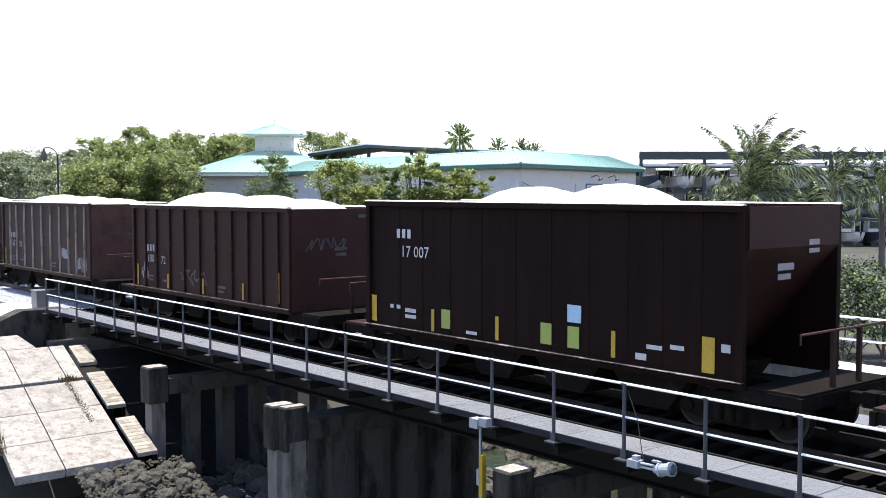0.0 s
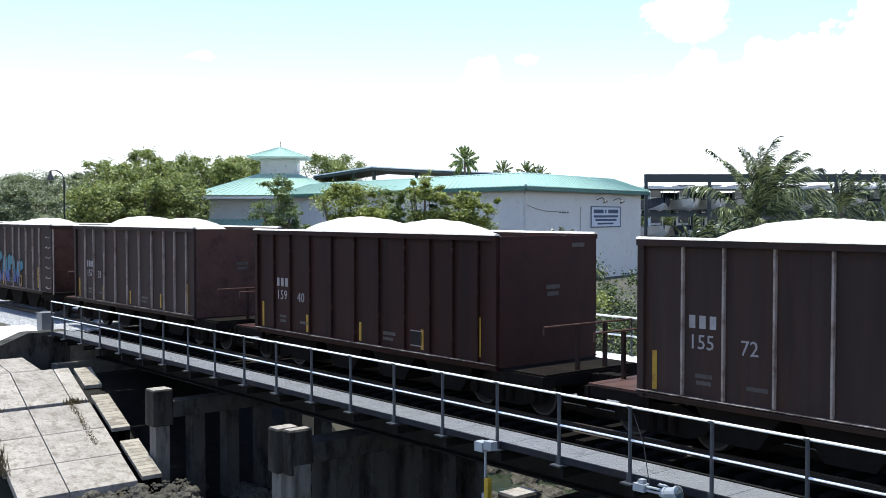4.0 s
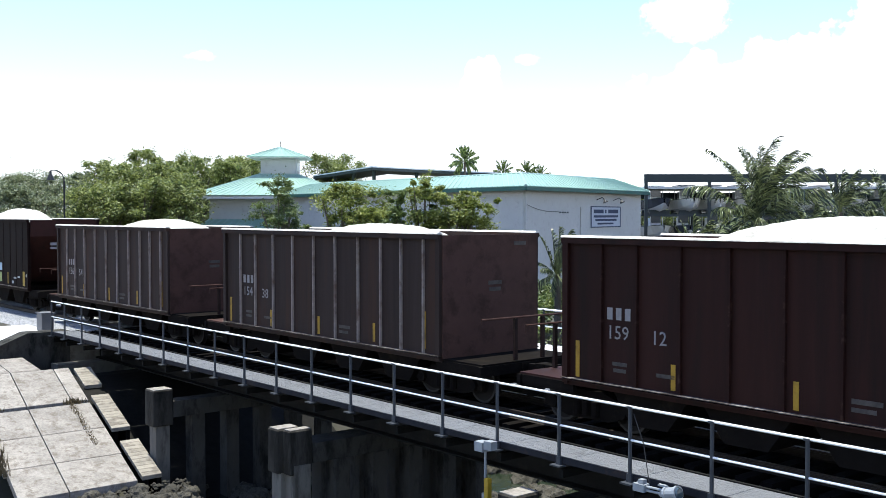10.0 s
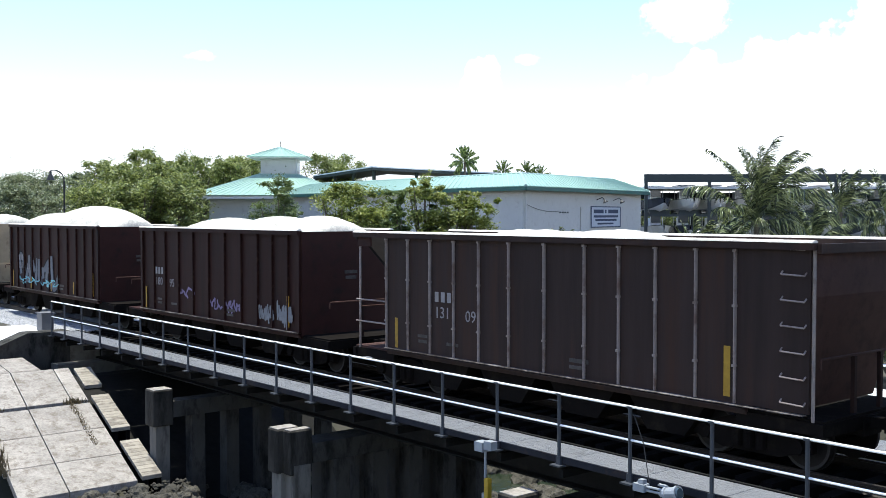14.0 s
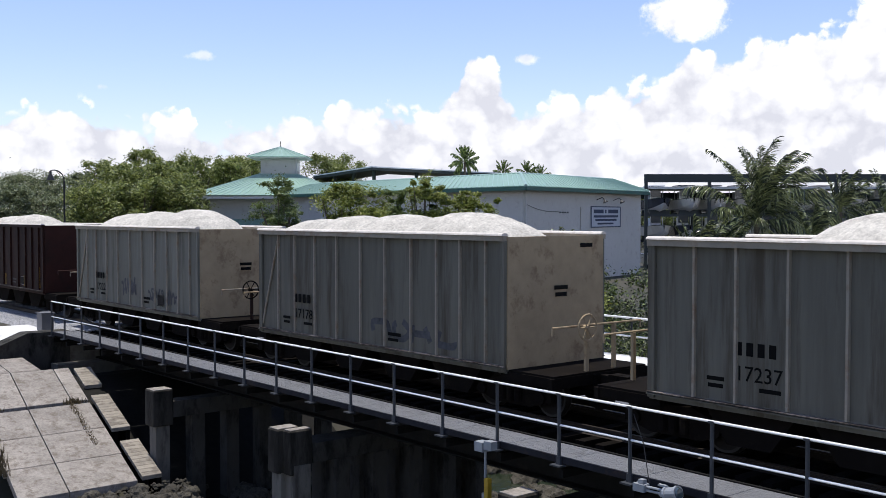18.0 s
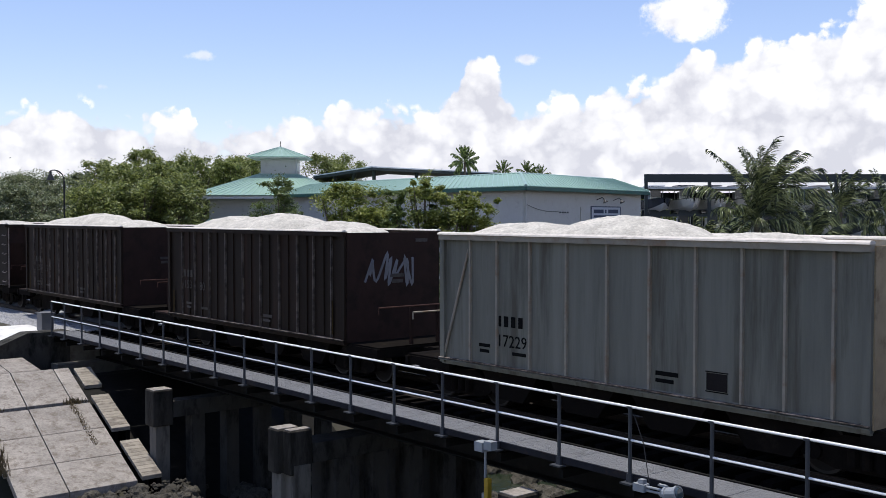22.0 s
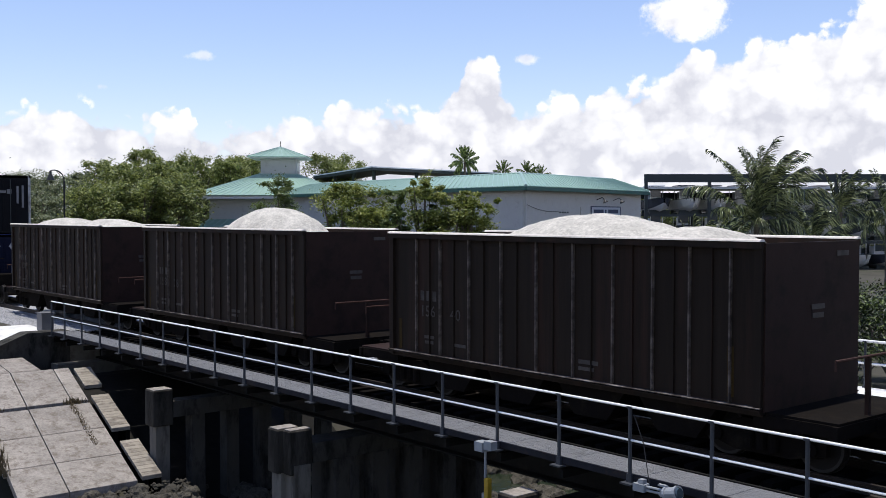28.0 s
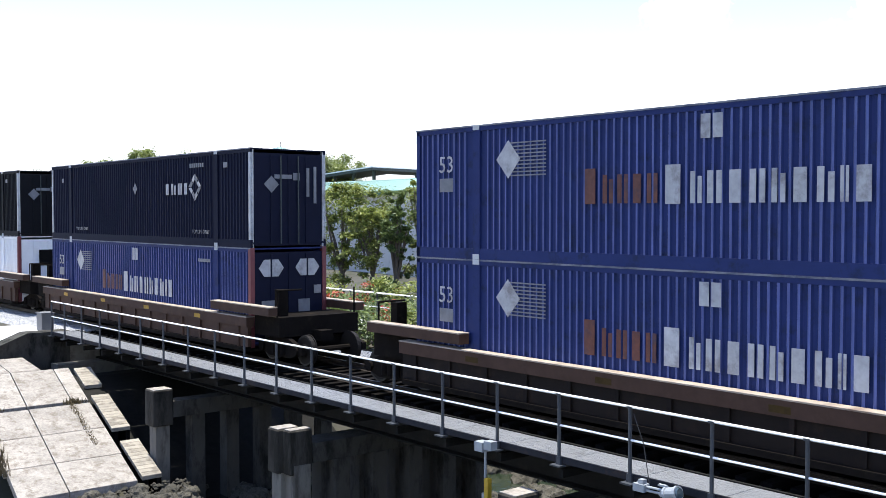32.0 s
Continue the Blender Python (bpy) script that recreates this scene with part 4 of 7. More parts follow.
part("border", boxes((-2.8, 2.8, -0.07, -0.054, 0.82, 0.9), (-2.8, 2.8, -0.07, -0.054, -0.8, -0.72), (-2.8, -2.68, -0.07, -0.054, -0.716, 0.816), (2.68, 2.8, -0.07, -0.054, -0.716, 0.816)), M["sign_dark"], sign)
for (a, b, z, h) in ((-2.3, -0.5, 0.34, 0.3), (-0.2, 0.05, 0.34, 0.3), (0.4, 2.3, 0.34, 0.3), (-2.3, 2.3, 0.0, 0.18), (-2.0, 2.0, -0.28, 0.16), (-1.6, 1.4, -0.56, 0.14)):
    part("lettering", boxes((a, b, -0.062, -0.054, z, z + h)), M["sign_dark"], sign)
for s in (11.4, 14.6):
    gl = thing("gooseneck_lamp", "dark gooseneck wall lamp over the sign", "lamp", on_wall(s, 5.25), group="sign lamps")
    part("arm", tubes(((0, 0, 0.1), (0, -0.5, 0.3), 0.03), ((0, -0.5, 0.3), (0, -0.7, 0.1), 0.03), n=6), M["lamp_black"], gl)
    part("shade", tubes(((0, -0.7, 0.12), (0, -0.8, -0.08), 0.05, 0.22), n=10), M["lamp_black"], gl)
bm = boxes((-0.06, 0.06, -0.06, 0.0, -2, 1.2))
part("downpipe", bm, M["stucco"], house).matrix_basis = on_wall(8.6, 3.6)
for s in (5.2, 5.6, 6.0, 6.4):
    part("vent", boxes((-0.12, 0.12, -0.03, 0.0, -0.06, 0.06)), M["rack_steel"], house).matrix_basis = on_wall(s, 4.35, 0.125)

sag = [on_wall(0.1 + 4.9 * k / 8, 4.9 - 0.45 * k / 8 - 0.8 * (k / 8) * (1 - k / 8), 0.16).translation for k in range(9)]
part("cable", tubes(*[(sag[k], sag[k + 1], 0.018) for k in range(8)], n=5), M["rack_steel"], house)

# the hip-roofed pavilion with its cupola
pav = thing("pavilion", "white pavilion with a green hip roof and a square cupola", "building")
pc = at_depth(-8.87, 1.0, 114)
PX, PY = pc.x, pc.y
ang = math.atan2(d13.y, d13.x)
pav.matrix_basis = pose(PX, PY, 0, 0, 0, math.degrees(ang) - 32)
HW = 8.15
part("wall", boxes((-HW + 1.6, HW - 1.6, -HW + 1.6, HW - 1.6, -1.2, 5.9)), M["stucco"], pav)
for k in range(4):
    m = Matrix.Rotation(k * math.pi / 2, 4, "Z")
    metal_slope("lower_roof", m @ Vector((-HW, -HW, 2.5)), m @ Vector((HW, -HW, 2.5)), m @ Vector((HW - 1.6, -HW + 1.6, 3.7)), m @ Vector((-HW + 1.6, -HW + 1.6, 3.7)), pav, 20)
part("soffit", boxes((-HW, HW, -HW, HW, 5.8, 6.15)), M["fascia"], pav)
tw = 2.0
for k in range(4):
    m = Matrix.Rotation(k * math.pi / 2, 4, "Z")
    metal_slope("roof", m @ Vector((-HW - 0.2, -HW - 0.2, 6.17)), m @ Vector((HW + 0.2, -HW - 0.2, 6.17)), m @ Vector((tw, -tw, 8.55)), m @ Vector((-tw, -tw, 8.55)), pav, 24)
    metal_slope("cupola_roof", m @ Vector((-3.2, -3.2, 10.35)), m @ Vector((3.2, -3.2, 10.35)), m @ Vector((0.06, -0.06, 11.55)), m @ Vector((-0.06, -0.06, 11.55)), pav, 10)
part("cupola", boxes((-tw + 0.1, tw - 0.1, -tw + 0.1, tw - 0.1, 8.0, 10.25)), M["stucco"], pav)
part("louvre", boxes((-1.4, 1.4, -tw + 0.04, -tw + 0.096, 8.9, 9.8)), M["fascia"], pav)
part("louvre", boxes((tw - 0.096, tw - 0.04, -1.4, 1.4, 8.9, 9.8)), M["fascia"], pav)
part("cupola_soffit", boxes((-3.1, 3.1, -3.1, 3.1, 10.22, 10.32)), M["fascia"], pav)
part("finial", tubes(((0, 0, 11.5), (0, 0, 12.2), 0.035), ((-0.3, 0, 12.0), (0.3, 0, 12.0), 0.035), n=5), M["lamp_black"], pav)

# dark canopy roof behind the building
can = thing("shed_roof", "low dark-green metal shed roof behind the building", "roof")
a, b, c = at_depth(-7.1, 2.05, 125), at_depth(-3.9, 2.56, 118), at_depth(3.2, 2.2, 118)
bm = bmesh.new()
for (p, q) in ((a, b), (b, c)):
    for (lo, hi) in ((0.0, 0.28),):
        f = [Vector((p.x, p.y, p.z - 0.3)), Vector((q.x, q.y, q.z - 0.3)), Vector((q.x - 9, q.y + 9, q.z - 0.3)), Vector((p.x - 9, p.y + 9, p.z - 0.3))]
        lo_v = [bm.verts.new(v) for v in f]
        hi_v = [bm.verts.new(v + Vector((0, 0, 0.3))) for v in f]
        bm.faces.new(lo_v)
        bm.faces.new(hi_v[::-1])
        for i in range(4):
            bm.faces.new((lo_v[i], hi_v[i], hi_v[(i + 1) % 4], lo_v[(i + 1) % 4]))
part("roof_sheet", bm, M["rack_steel"], can)
for (p, q) in ((a, b), (b, c)):
    part("roof_edge", tubes((p + Vector((0, 0, 0.06)), q + Vector((0, 0, 0.06)), 0.09), n=4), M["rack_roof"], can)
for k in range(7):
    p = a.lerp(b, k / 3) if k < 3 else b.lerp(c, (k - 3) / 3)
    part("column", boxes((p.x - 1.2, p.x - 0.9, p.y + 0.9, p.y + 1.2, -1.2, p.z - 0.31)), M["rack_steel"], can)


# boat rack
def boat(m, dark, label):
    """A centre-console boat, bow towards -x: distance, half beam, half chine, keel, chine and gunwale heights at six stations."""
    b = thing("motor_boat", label, "boat", m, group="racked boats")
    st = [(-3.3, 0.10, 0.04, 0.92, 1.0, 1.42), (-2.8, 0.62, 0.34, 0.5, 0.78, 1.38), (-2.0, 0.97, 0.7, 0.2, 0.55, 1.33),
          (-0.8, 1.13, 0.92, 0.05, 0.4, 1.28), (1.0, 1.15, 0.98, 0.0, 0.36, 1.25), (3.2, 1.1, 0.95, 0.0, 0.36, 1.25)]

    def skin(loops, ends=False):
        bm = bmesh.new()
        rows = [[bm.verts.new(p) for p in row] for row in loops]
        for r0, r1 in zip(rows, rows[1:]):
            for k in range(len(r0) - 1):
                bm.faces.new((r0[k], r0[k + 1], r1[k + 1], r1[k]))
        if ends:
            bm.faces.new(rows[-1])
        return bm

    sides = skin([[(x, c, ch), (x, w, g), (x, w * 0.96, g + 0.03), (x, -w * 0.96, g + 0.03), (x, -w, g), (x, -c, ch)] for x, w, c, k, ch, g in st], True)
    part("hull", sides, M["hull_dark"] if dark else M["hull_cream"], b)
    part("bottom", skin([[(x, -c, ch), (x, 0, k), (x, c, ch)] for x, w, c, k, ch, g in st]), M["hull"], b, "white hull bottom")
    rail = [((p[0], sy * p[1], p[5]), (q[0], sy * q[1], q[5]), 0.035) for p, q in zip(st, st[1:]) for sy in (-1, 1)]
    part("rub_rail", tubes(*rail, n=5), M["rack_steel"], b)
    part("console", boxes((0.1, 1.1, -0.5, 0.5, 1.29, 2.05)), M["hull"], b)
    part("windscreen", boxes((-0.05, 0.09, -0.46, 0.46, 1.6, 2.2)), M["glass"], b)
    part("hard_top", boxes((-0.5, 1.8, -0.78, 0.78, 2.56, 2.66)), M["hull"] if dark else M["hull_dark"], b)
    for sx, sy in ((-0.3, -0.6), (-0.3, 0.6), (1.6, -0.6), (1.6, 0.6)):
        part("stanchion", tubes(((sx, sy, 1.29), (sx, sy, 2.56), 0.04), n=5), M["galv"], b)
    part("outboard", boxes((3.25, 3.75, -0.3, 0.3, 0.7, 1.75)), M["rack_steel"], b)
    for x in (-1.5, 1.6):
        part("bunk", boxes((x - 0.1, x + 0.1, -0.95, 0.95, -0.08, 0.30)), M["rack_steel"], b)
    return b


rack = thing("boat_rack", "dark steel multi-level boat storage rack", "boat rack")
r0, r1 = at_depth(10.95, 2.15, 96), at_depth(27.5, 1.85, 96)
rd = Vector((r1.x - r0.x, r1.y - r0.y, 0))
rl = rd.length
ra = math.atan2(rd.y, rd.x)
rack.matrix_basis = pose(r0.x, r0.y, 0, 0, 0, math.degrees(ra))
RZ = r0.z
part("roof_beam", boxes((0, rl, -0.2, 0.2, RZ - 0.75, RZ)), M["rack_steel"], rack)
part("roof_sheet", boxes((0, rl, 0.204, 9, RZ - 1.35, RZ - 1.15)), M["rack_roof"], rack)
part("back_beam", boxes((0, rl, 6, 6.3, RZ - 2.2, RZ - 1.6)), M["rack_steel"], rack)
for k in range(6):
    x = 0.15 + k * 5.85
    part("column", boxes((x - 0.14, x + 0.14, -0.14, 0.14, -1.2, RZ - 0.754)), M["rack_steel"], rack)
    part("column", boxes((x - 0.14, x + 0.14, 6.9, 7.2, -1.2, RZ - 1.36)), M["rack_steel"], rack)
for z in (1.5, 4.0):
    part("shelf_beam", boxes((0, rl, -0.1, 0.1, z, z + 0.22)), M["rack_steel"], rack)
    part("shelf_beam", boxes((0, rl, 5.0, 5.2, z, z + 0.22)), M["rack_steel"], rack)
rng = random.Random(3)
for level, z in enumerate((-0.9, 1.80, 4.30)):
    for k in range(11):
        x = 1.77 + k * 2.66
        p = rack.matrix_basis @ Vector((x, 3.2 + rng.uniform(-0.4, 0.4), z))
        dark = k == 0 if level == 2 and k < 4 else rng.random() < 0.25
        boat(Matrix.Translation(p) @ Matrix.Rotation(ra + math.pi / 2 + rng.uniform(-0.04, 0.04), 4, "Z") @ Matrix.Rotation(0, 4, "Y"), dark,
             "dark-hulled motor boat stored on the rack" if dark else "cream motor boat with a hard top stored on the rack")

# a parked pickup
pk = at_depth(-14.2, 0, 92)
car = thing("pickup_truck", "white pickup truck parked behind the railway", "vehicle", pose(pk.x, pk.y, -1.0, 0, 0, 20))
bm = bmesh.new()
prism(bm, [(-2.7, 0.45), (2.7, 0.45), (2.75, 0.9), (1.6, 1.08), (0.9, 1.1), (-2.7, 1.1)], -0.95, 0.95, "y")
part("body", bm, M["hull"], car)
bm = bmesh.new()
prism(bm, [(-0.9, 1.104), (1.5, 1.104), (0.8, 1.75), (-0.7, 1.78)], -0.85, 0.85, "y")
part("cab", bm, M["hull"], car)
bm = bmesh.new()
prism(bm, [(-0.6, 1.16), (1.1, 1.16), (0.7, 1.66), (-0.55, 1.68)], -0.856, 0.856, "y")
part("side_glass", bm, M["glass"], car)
for x in (-1.7, 1.75):
    for y in (-0.88, 0.88):
        w = part("wheel", tubes(((x, y - 0.12, 0.37), (x, y + 0.12, 0.37), 0.37), n=14), M["lamp_black"], car)
        part("rim", tubes(((x, y - 0.125, 0.37), (x, y + 0.125, 0.37), 0.2), n=10), M["galv"], w)

# street lamp
lp = at_depth(-20.0, 2.3, 84)
sl = thing("street_lamp", "black street lamp with a curved arm and bell shade", "street lamp", pose(lp.x, lp.y, -1.0))
LZ = lp.z + 1.0
side = Vector((-math.cos(radians(50)), -math.sin(radians(50)), 0))
part("pole", tubes(((0, 0, 0), (0, 0, LZ - 0.9), 0.10, 0.07)), M["lamp_black"], sl)
bm = bmesh.new()
last = Vector((0, 0, LZ - 0.9))
for k in range(1, 9):
    a = k / 8 * math.pi * 0.62
    q = side * (0.8 - 0.8 * math.cos(a)) * 1.0 + Vector((0, 0, LZ - 0.9 + 0.85 * math.sin(a)))
    tube(bm, last, q, 0.05, n=6)
    last = q
part("arm", bm, M["lamp_black"], sl)
part("shade", tubes((last, last + Vector((0, 0, -0.25)), 0.08, 0.1), (last + Vector((0, 0, -0.25)), last + Vector((0, 0, -0.75)), 0.12, 0.34), n=10), M["lamp_black"], sl)
part("base", tubes(((0, 0, 0), (0, 0, 0.8), 0.2, 0.12)), M["lamp_black"], sl)


# ---------------------------------------------------------------- trees
def leaf_cloud(seed, clumps, leaf, per, flat=0.62):
    """A crown of single leaves gathered in ragged sprays. clumps: (x, y, z, r)."""
    rg = random.Random(seed)
    verts, faces = [], []
    for (cx, cy, cz, r) in clumps:
        lean = Vector((rg.gauss(0, 1), rg.gauss(0, 1), rg.gauss(0.3, 0.6))).normalized()
        for _ in range(per):
            q = Vector((rg.gauss(0, 0.46), rg.gauss(0, 0.46), rg.gauss(0, 0.46) * flat)) * r + lean * rg.gauss(0, 0.5) * r
            c = Vector((cx + q.x, cy + q.y, cz + q.z))
            a = Euler((rg.uniform(-0.9, 0.9), rg.uniform(-0.9, 0.9), rg.uniform(0, 6.3))).to_matrix()
            s = leaf * rg.uniform(0.55, 1.35)
            o = len(verts)
            for v in ((-0.5, 0, 0), (0, -0.28, 0.06), (0.6, 0, -0.05), (0, 0.28, 0.06)):
                verts.append(c + a @ (Vector(v) * s))
            faces.append((o, o + 1, o + 2, o + 3))
    return verts, faces


def leaves_mesh(name, verts, faces, mat):
    me = bpy.data.meshes.new(name)
    me.from_pydata(verts, [], faces)
    me.materials.append(mat)
    return me


def make_tree(seed, height, spread, leaf, per, mat, label, m, clump_n=26, low=0.3, open_crown=0.0, lump=1.0):
    rg = random.Random(seed)
    t = thing("tree", label, "tree", m)
    bm = bmesh.new()
    clumps = []
    fork = Vector((rg.uniform(-0.2, 0.2), rg.uniform(-0.2, 0.2), height * rg.uniform(0.22, 0.32)))
    tube(bm, (0, 0, 0), fork, height * 0.03, height * 0.022)
    for k in range(7):
        a = k * 0.9 + rg.uniform(-0.3, 0.3)
        rr = spread * rg.uniform(0.35, 0.75)
        mid = fork + Vector((math.cos(a) * rr * 0.45, math.sin(a) * rr * 0.45, height * rg.uniform(0.15, 0.28)))
        tip = fork + Vector((math.cos(a) * rr, math.sin(a) * rr, height * rg.uniform(0.28, 0.6)))
        tube(bm, fork, mid, height * 0.014, height * 0.010, n=6, cap=False)
        tube(bm, mid, tip, height * 0.010, height * 0.004, n=6, cap=False)
        clumps.append((*tip, spread * rg.uniform(0.25, 0.4)))
    shift = Vector((seed * 3.7, seed * 1.3, 0))
    for k in range(clump_n):
        a, z = rg.uniform(0, 6.3), rg.random() ** 0.8
        hh = low + (1 - low) * z
        w = spread * math.sqrt(max(0.06, 1 - (2 * (hh - 0.55)) ** 2 * 0.85)) * rg.uniform(0.2, 1.0)
        lobe = 1 + 0.45 * noise.noise(Vector((math.cos(a) * 1.4, math.sin(a) * 1.4, hh * 4)) + shift)
        r = lump * spread * rg.uniform(0.13, 0.34) * (1 - open_crown * rg.random())
        c = Vector((math.cos(a) * w * lobe, math.sin(a) * w * lobe, height * (hh + 0.07 * (lobe - 1)) - r * 0.5))
        clumps.append((*c, r))
        if k % 3 == 0:
            tube(bm, fork.lerp(c, 0.35), c, height * 0.006, height * 0.002, n=4, cap=False)
    part("trunk", bm, M["bark"], t)
    v, f = leaf_cloud(seed + 1, clumps, leaf, per)
    ob = new("crown", leaves_mesh("crown", v, f, mat))
    ob.parent = t
    return t


def make_shrub(seed, r, h, leaf, n, mat, label, m, flowers=0):
    rg = random.Random(seed)
    t = thing("shrub", label, "shrub", m, group="yard shrubs")
    clumps = [(rg.uniform(-r, r), rg.uniform(-r, r) * 0.7, h * rg.uniform(0.15, 0.85), r * rg.uniform(0.25, 0.45)) for _ in range(14)]
    v, f = leaf_cloud(seed, clumps, leaf, n)
    ob = new("foliage", leaves_mesh("foliage", v, f, mat))
    ob.parent = t
    bm = bmesh.new()
    for c in clumps[:8]:
        tube(bm, (c[0] * 0.2, c[1] * 0.2, 0), (c[0], c[1], c[2]), 0.03, 0.012, n=5)
    part("stem", bm, M["bark"], t)
    if flowers:
        v, f = leaf_cloud(seed + 9, [(c[0], c[1], c[2] + c[3] * 0.6, c[3] * 0.5) for c in clumps[:5]], 0.16, flowers)
        ob = new("blooms", leaves_mesh("blooms", v, f, M["flower"]))
        ob.parent = t
    return t


def ground_at(az, depth):
    p = at_depth(az, 0, depth)
    return pose(p.x, p.y, -1.0)


def height_for(az, el, depth):
    return at_depth(az, el, depth).z + 1.0


# the grove: azimuth, elevation of the top, distance, spread
grove = [(-22.6, 1.75, 118, 5.5), (-20.8, 1.9, 122, 5.2), (-19.0, 1.9, 112, 4), (-17.7, 2.55, 108, 3.6), (-15.95, 3.15, 104, 3.3), (-15.0, 2.4, 98, 3.4), (-13.6, 2.95, 122, 4.4), (-17.0, 2.2, 100, 3.4),
         (-11.4, 2.9, 128, 5.5), (-9.8, 2.85, 130, 4.6), (-6.4, 3.05, 132, 5.0), (-5.4, 2.7, 138, 4.4), (-21.8, 1.2, 90, 4.0), (-18.2, 1.3, 88, 4.0), (-16.2, 1.5, 90, 4), (-14.4, 1.5, 92, 3.4), (-12.6, 2.85, 124, 4.2), (-11.0, 2.85, 124, 4.4), (-14.3, 2.7, 116, 3.6),
         (-24.5, 1.7, 112, 5.5), (-27, 1.8, 118, 5.5),
         # last row: low trees added to darken the gaps behind the boat rack
         (11.5, 0.7, 125, 5.0), (14.0, 0.8, 125, 5.0), (16.5, 0.7, 125, 5.0), (19.0, 0.8, 125, 5.0), (21.5, 0.7, 125, 5.0), (24.0, 0.9, 125, 5.0)]
for i, (a, e, d, s) in enumerate(grove):
    make_tree(100 + i, height_for(a, e + 0.3, d), s * 0.95, 0.25, 210, M["leaf_grey"] if a < -18.5 else M["leaf_far"], "broad dark-green grove tree behind the railway", ground_at(a, d), clump_n=80, low=0.1, lump=0.72)
# trees in front of the building
for i, (a, e, d, s, mat, lab) in enumerate([
        (-8.8, 2.0, 66, 1.9, "leaf", "dense dark-green tree before the white building"),
        (-5.6, 1.75, 58, 2.0, "leaf_bright", "bright yellow-green tree before the white building"),
        (-4.0, 1.55, 56, 1.6, "leaf_bright", "bright yellow-green tree before the white building"),
        (-2.6, 1.35, 54, 0.9, "leaf", "slim young tree before the white building"),
        (-0.9, 2.15, 56, 1.7, "leaf_bright", "open leafy tree with bright foliage"),
        (0.5, 1.6, 55, 1.8, "leaf_bright", "bright yellow-green tree before the white building"),
        (1.7, 1.25, 55, 1.5, "leaf_bright", "low spreading bright-leaved tree")]):
    make_tree(300 + i, height_for(a, e, d), s, 0.16, 230, M[mat], lab, ground_at(a, d), clump_n=44, low=0.2, open_crown=0.6)


RIGHT = Vector((math.cos(radians(50.05)), math.sin(radians(50.05)), 0))


def make_palm(seed, m, height, length, fronds, label, droop=0.55, lean=0.0, width=0.25, wind=0.0, top=1.5, low=-0.7, pairs=30, leafw=0.045, green="frond"):
    """A feather palm: fronds rise nearly upright in the heart and hang at the rim of the crown."""
    rg = random.Random(seed)
    t = thing("palm_tree", label, "palm tree", m)
    bm = bmesh.new()
    last = Vector((0, 0, 0))
    for k in range(1, 13):
        q = Vector((lean * (k / 12) ** 2, 0, height * k / 12))
        tube(bm, last, q, 0.15 - 0.004 * k, 0.165 - 0.004 * k, n=9, cap=False)
        last = q
    part("trunk", bm, M["bark"], t)
    blow = RIGHT * wind
    for k in range(fronds):
        a = k * 2.399 + rg.uniform(-0.25, 0.25)
        share_k = k / max(1, fronds - 1)
        up = top + (low - top) * share_k ** 1.5 + rg.uniform(-0.14, 0.14)
        flat = Vector((math.cos(a), math.sin(a), 0))
        ln = length * rg.uniform(0.85, 1.1) * (0.64 if up < 0.8 and flat.dot(RIGHT) < -0.25 and wind else 1.0)
        bend = droop * (0.62 if up > 1.0 else 1.0)
        sidev = Vector((-flat.y, flat.x, 0))
        verts, faces = [], []
        p = last + flat * 0.08
        prev = None
        for s in range(pairs + 1):
            k2 = s / pairs
            dirn = (flat * math.cos(up) + Vector((0, 0, math.sin(up))) + blow * k2 * 1.2).normalized()
            nrm = sidev.cross(dirn).normalized()
            w = 0.03 * (1 - k2) + 0.006
            o = len(verts)
            verts += [p - sidev * w, p + sidev * w]
            if prev is not None:
                faces.append((prev, prev + 1, o + 1, o))
            prev = o
            if k2 > 0.12:
                reach = width * ln * (math.sin(math.pi * (0.18 + 0.74 * k2)) ** 0.7) * rg.uniform(0.85, 1.1)
                hang = 0.2 + 0.8 * (1 - max(0.0, dirn.z) ** 2)
                for sd in (-1, 1):
                    tip = p + sidev * sd * reach * rg.uniform(0.25, 0.5) + dirn * reach * rg.uniform(0.4, 0.75) + Vector((0, 0, -reach * hang * rg.uniform(0.5, 1.0))) + blow * reach * rg.uniform(0.6, 1.4)
                    mid = p.lerp(tip, 0.5) + Vector((0, 0, reach * 0.10))
                    o2 = len(verts)
                    wide = dirn * leafw + nrm * leafw * rg.uniform(-0.9, 0.9)
                    verts += [p - dirn * 0.014, p + dirn * 0.014, mid + wide, tip, mid - wide]
                    faces += [(o2, o2 + 1, o2 + 2, o2 + 4), (o2 + 4, o2 + 2, o2 + 3)]
            p = p + dirn * (ln / pairs)
            up -= bend * 2.6 / pairs * k2 * (1.0 if up > -1.2 else 0.2)
        ob = new("frond", leaves_mesh("frond", verts, faces, M[green]))
        ob.parent = t
    return t


pp = at_depth(16.8, -0.5, 42)
make_palm(1, pose(pp.x, pp.y, -1.0), pp.z + 1.0, 3.4, 40, "tall wind-blown coconut palm beside the railway", wind=0.17, droop=0.95, pairs=76, low=-0.15, top=1.6, width=0.29, leafw=0.021)
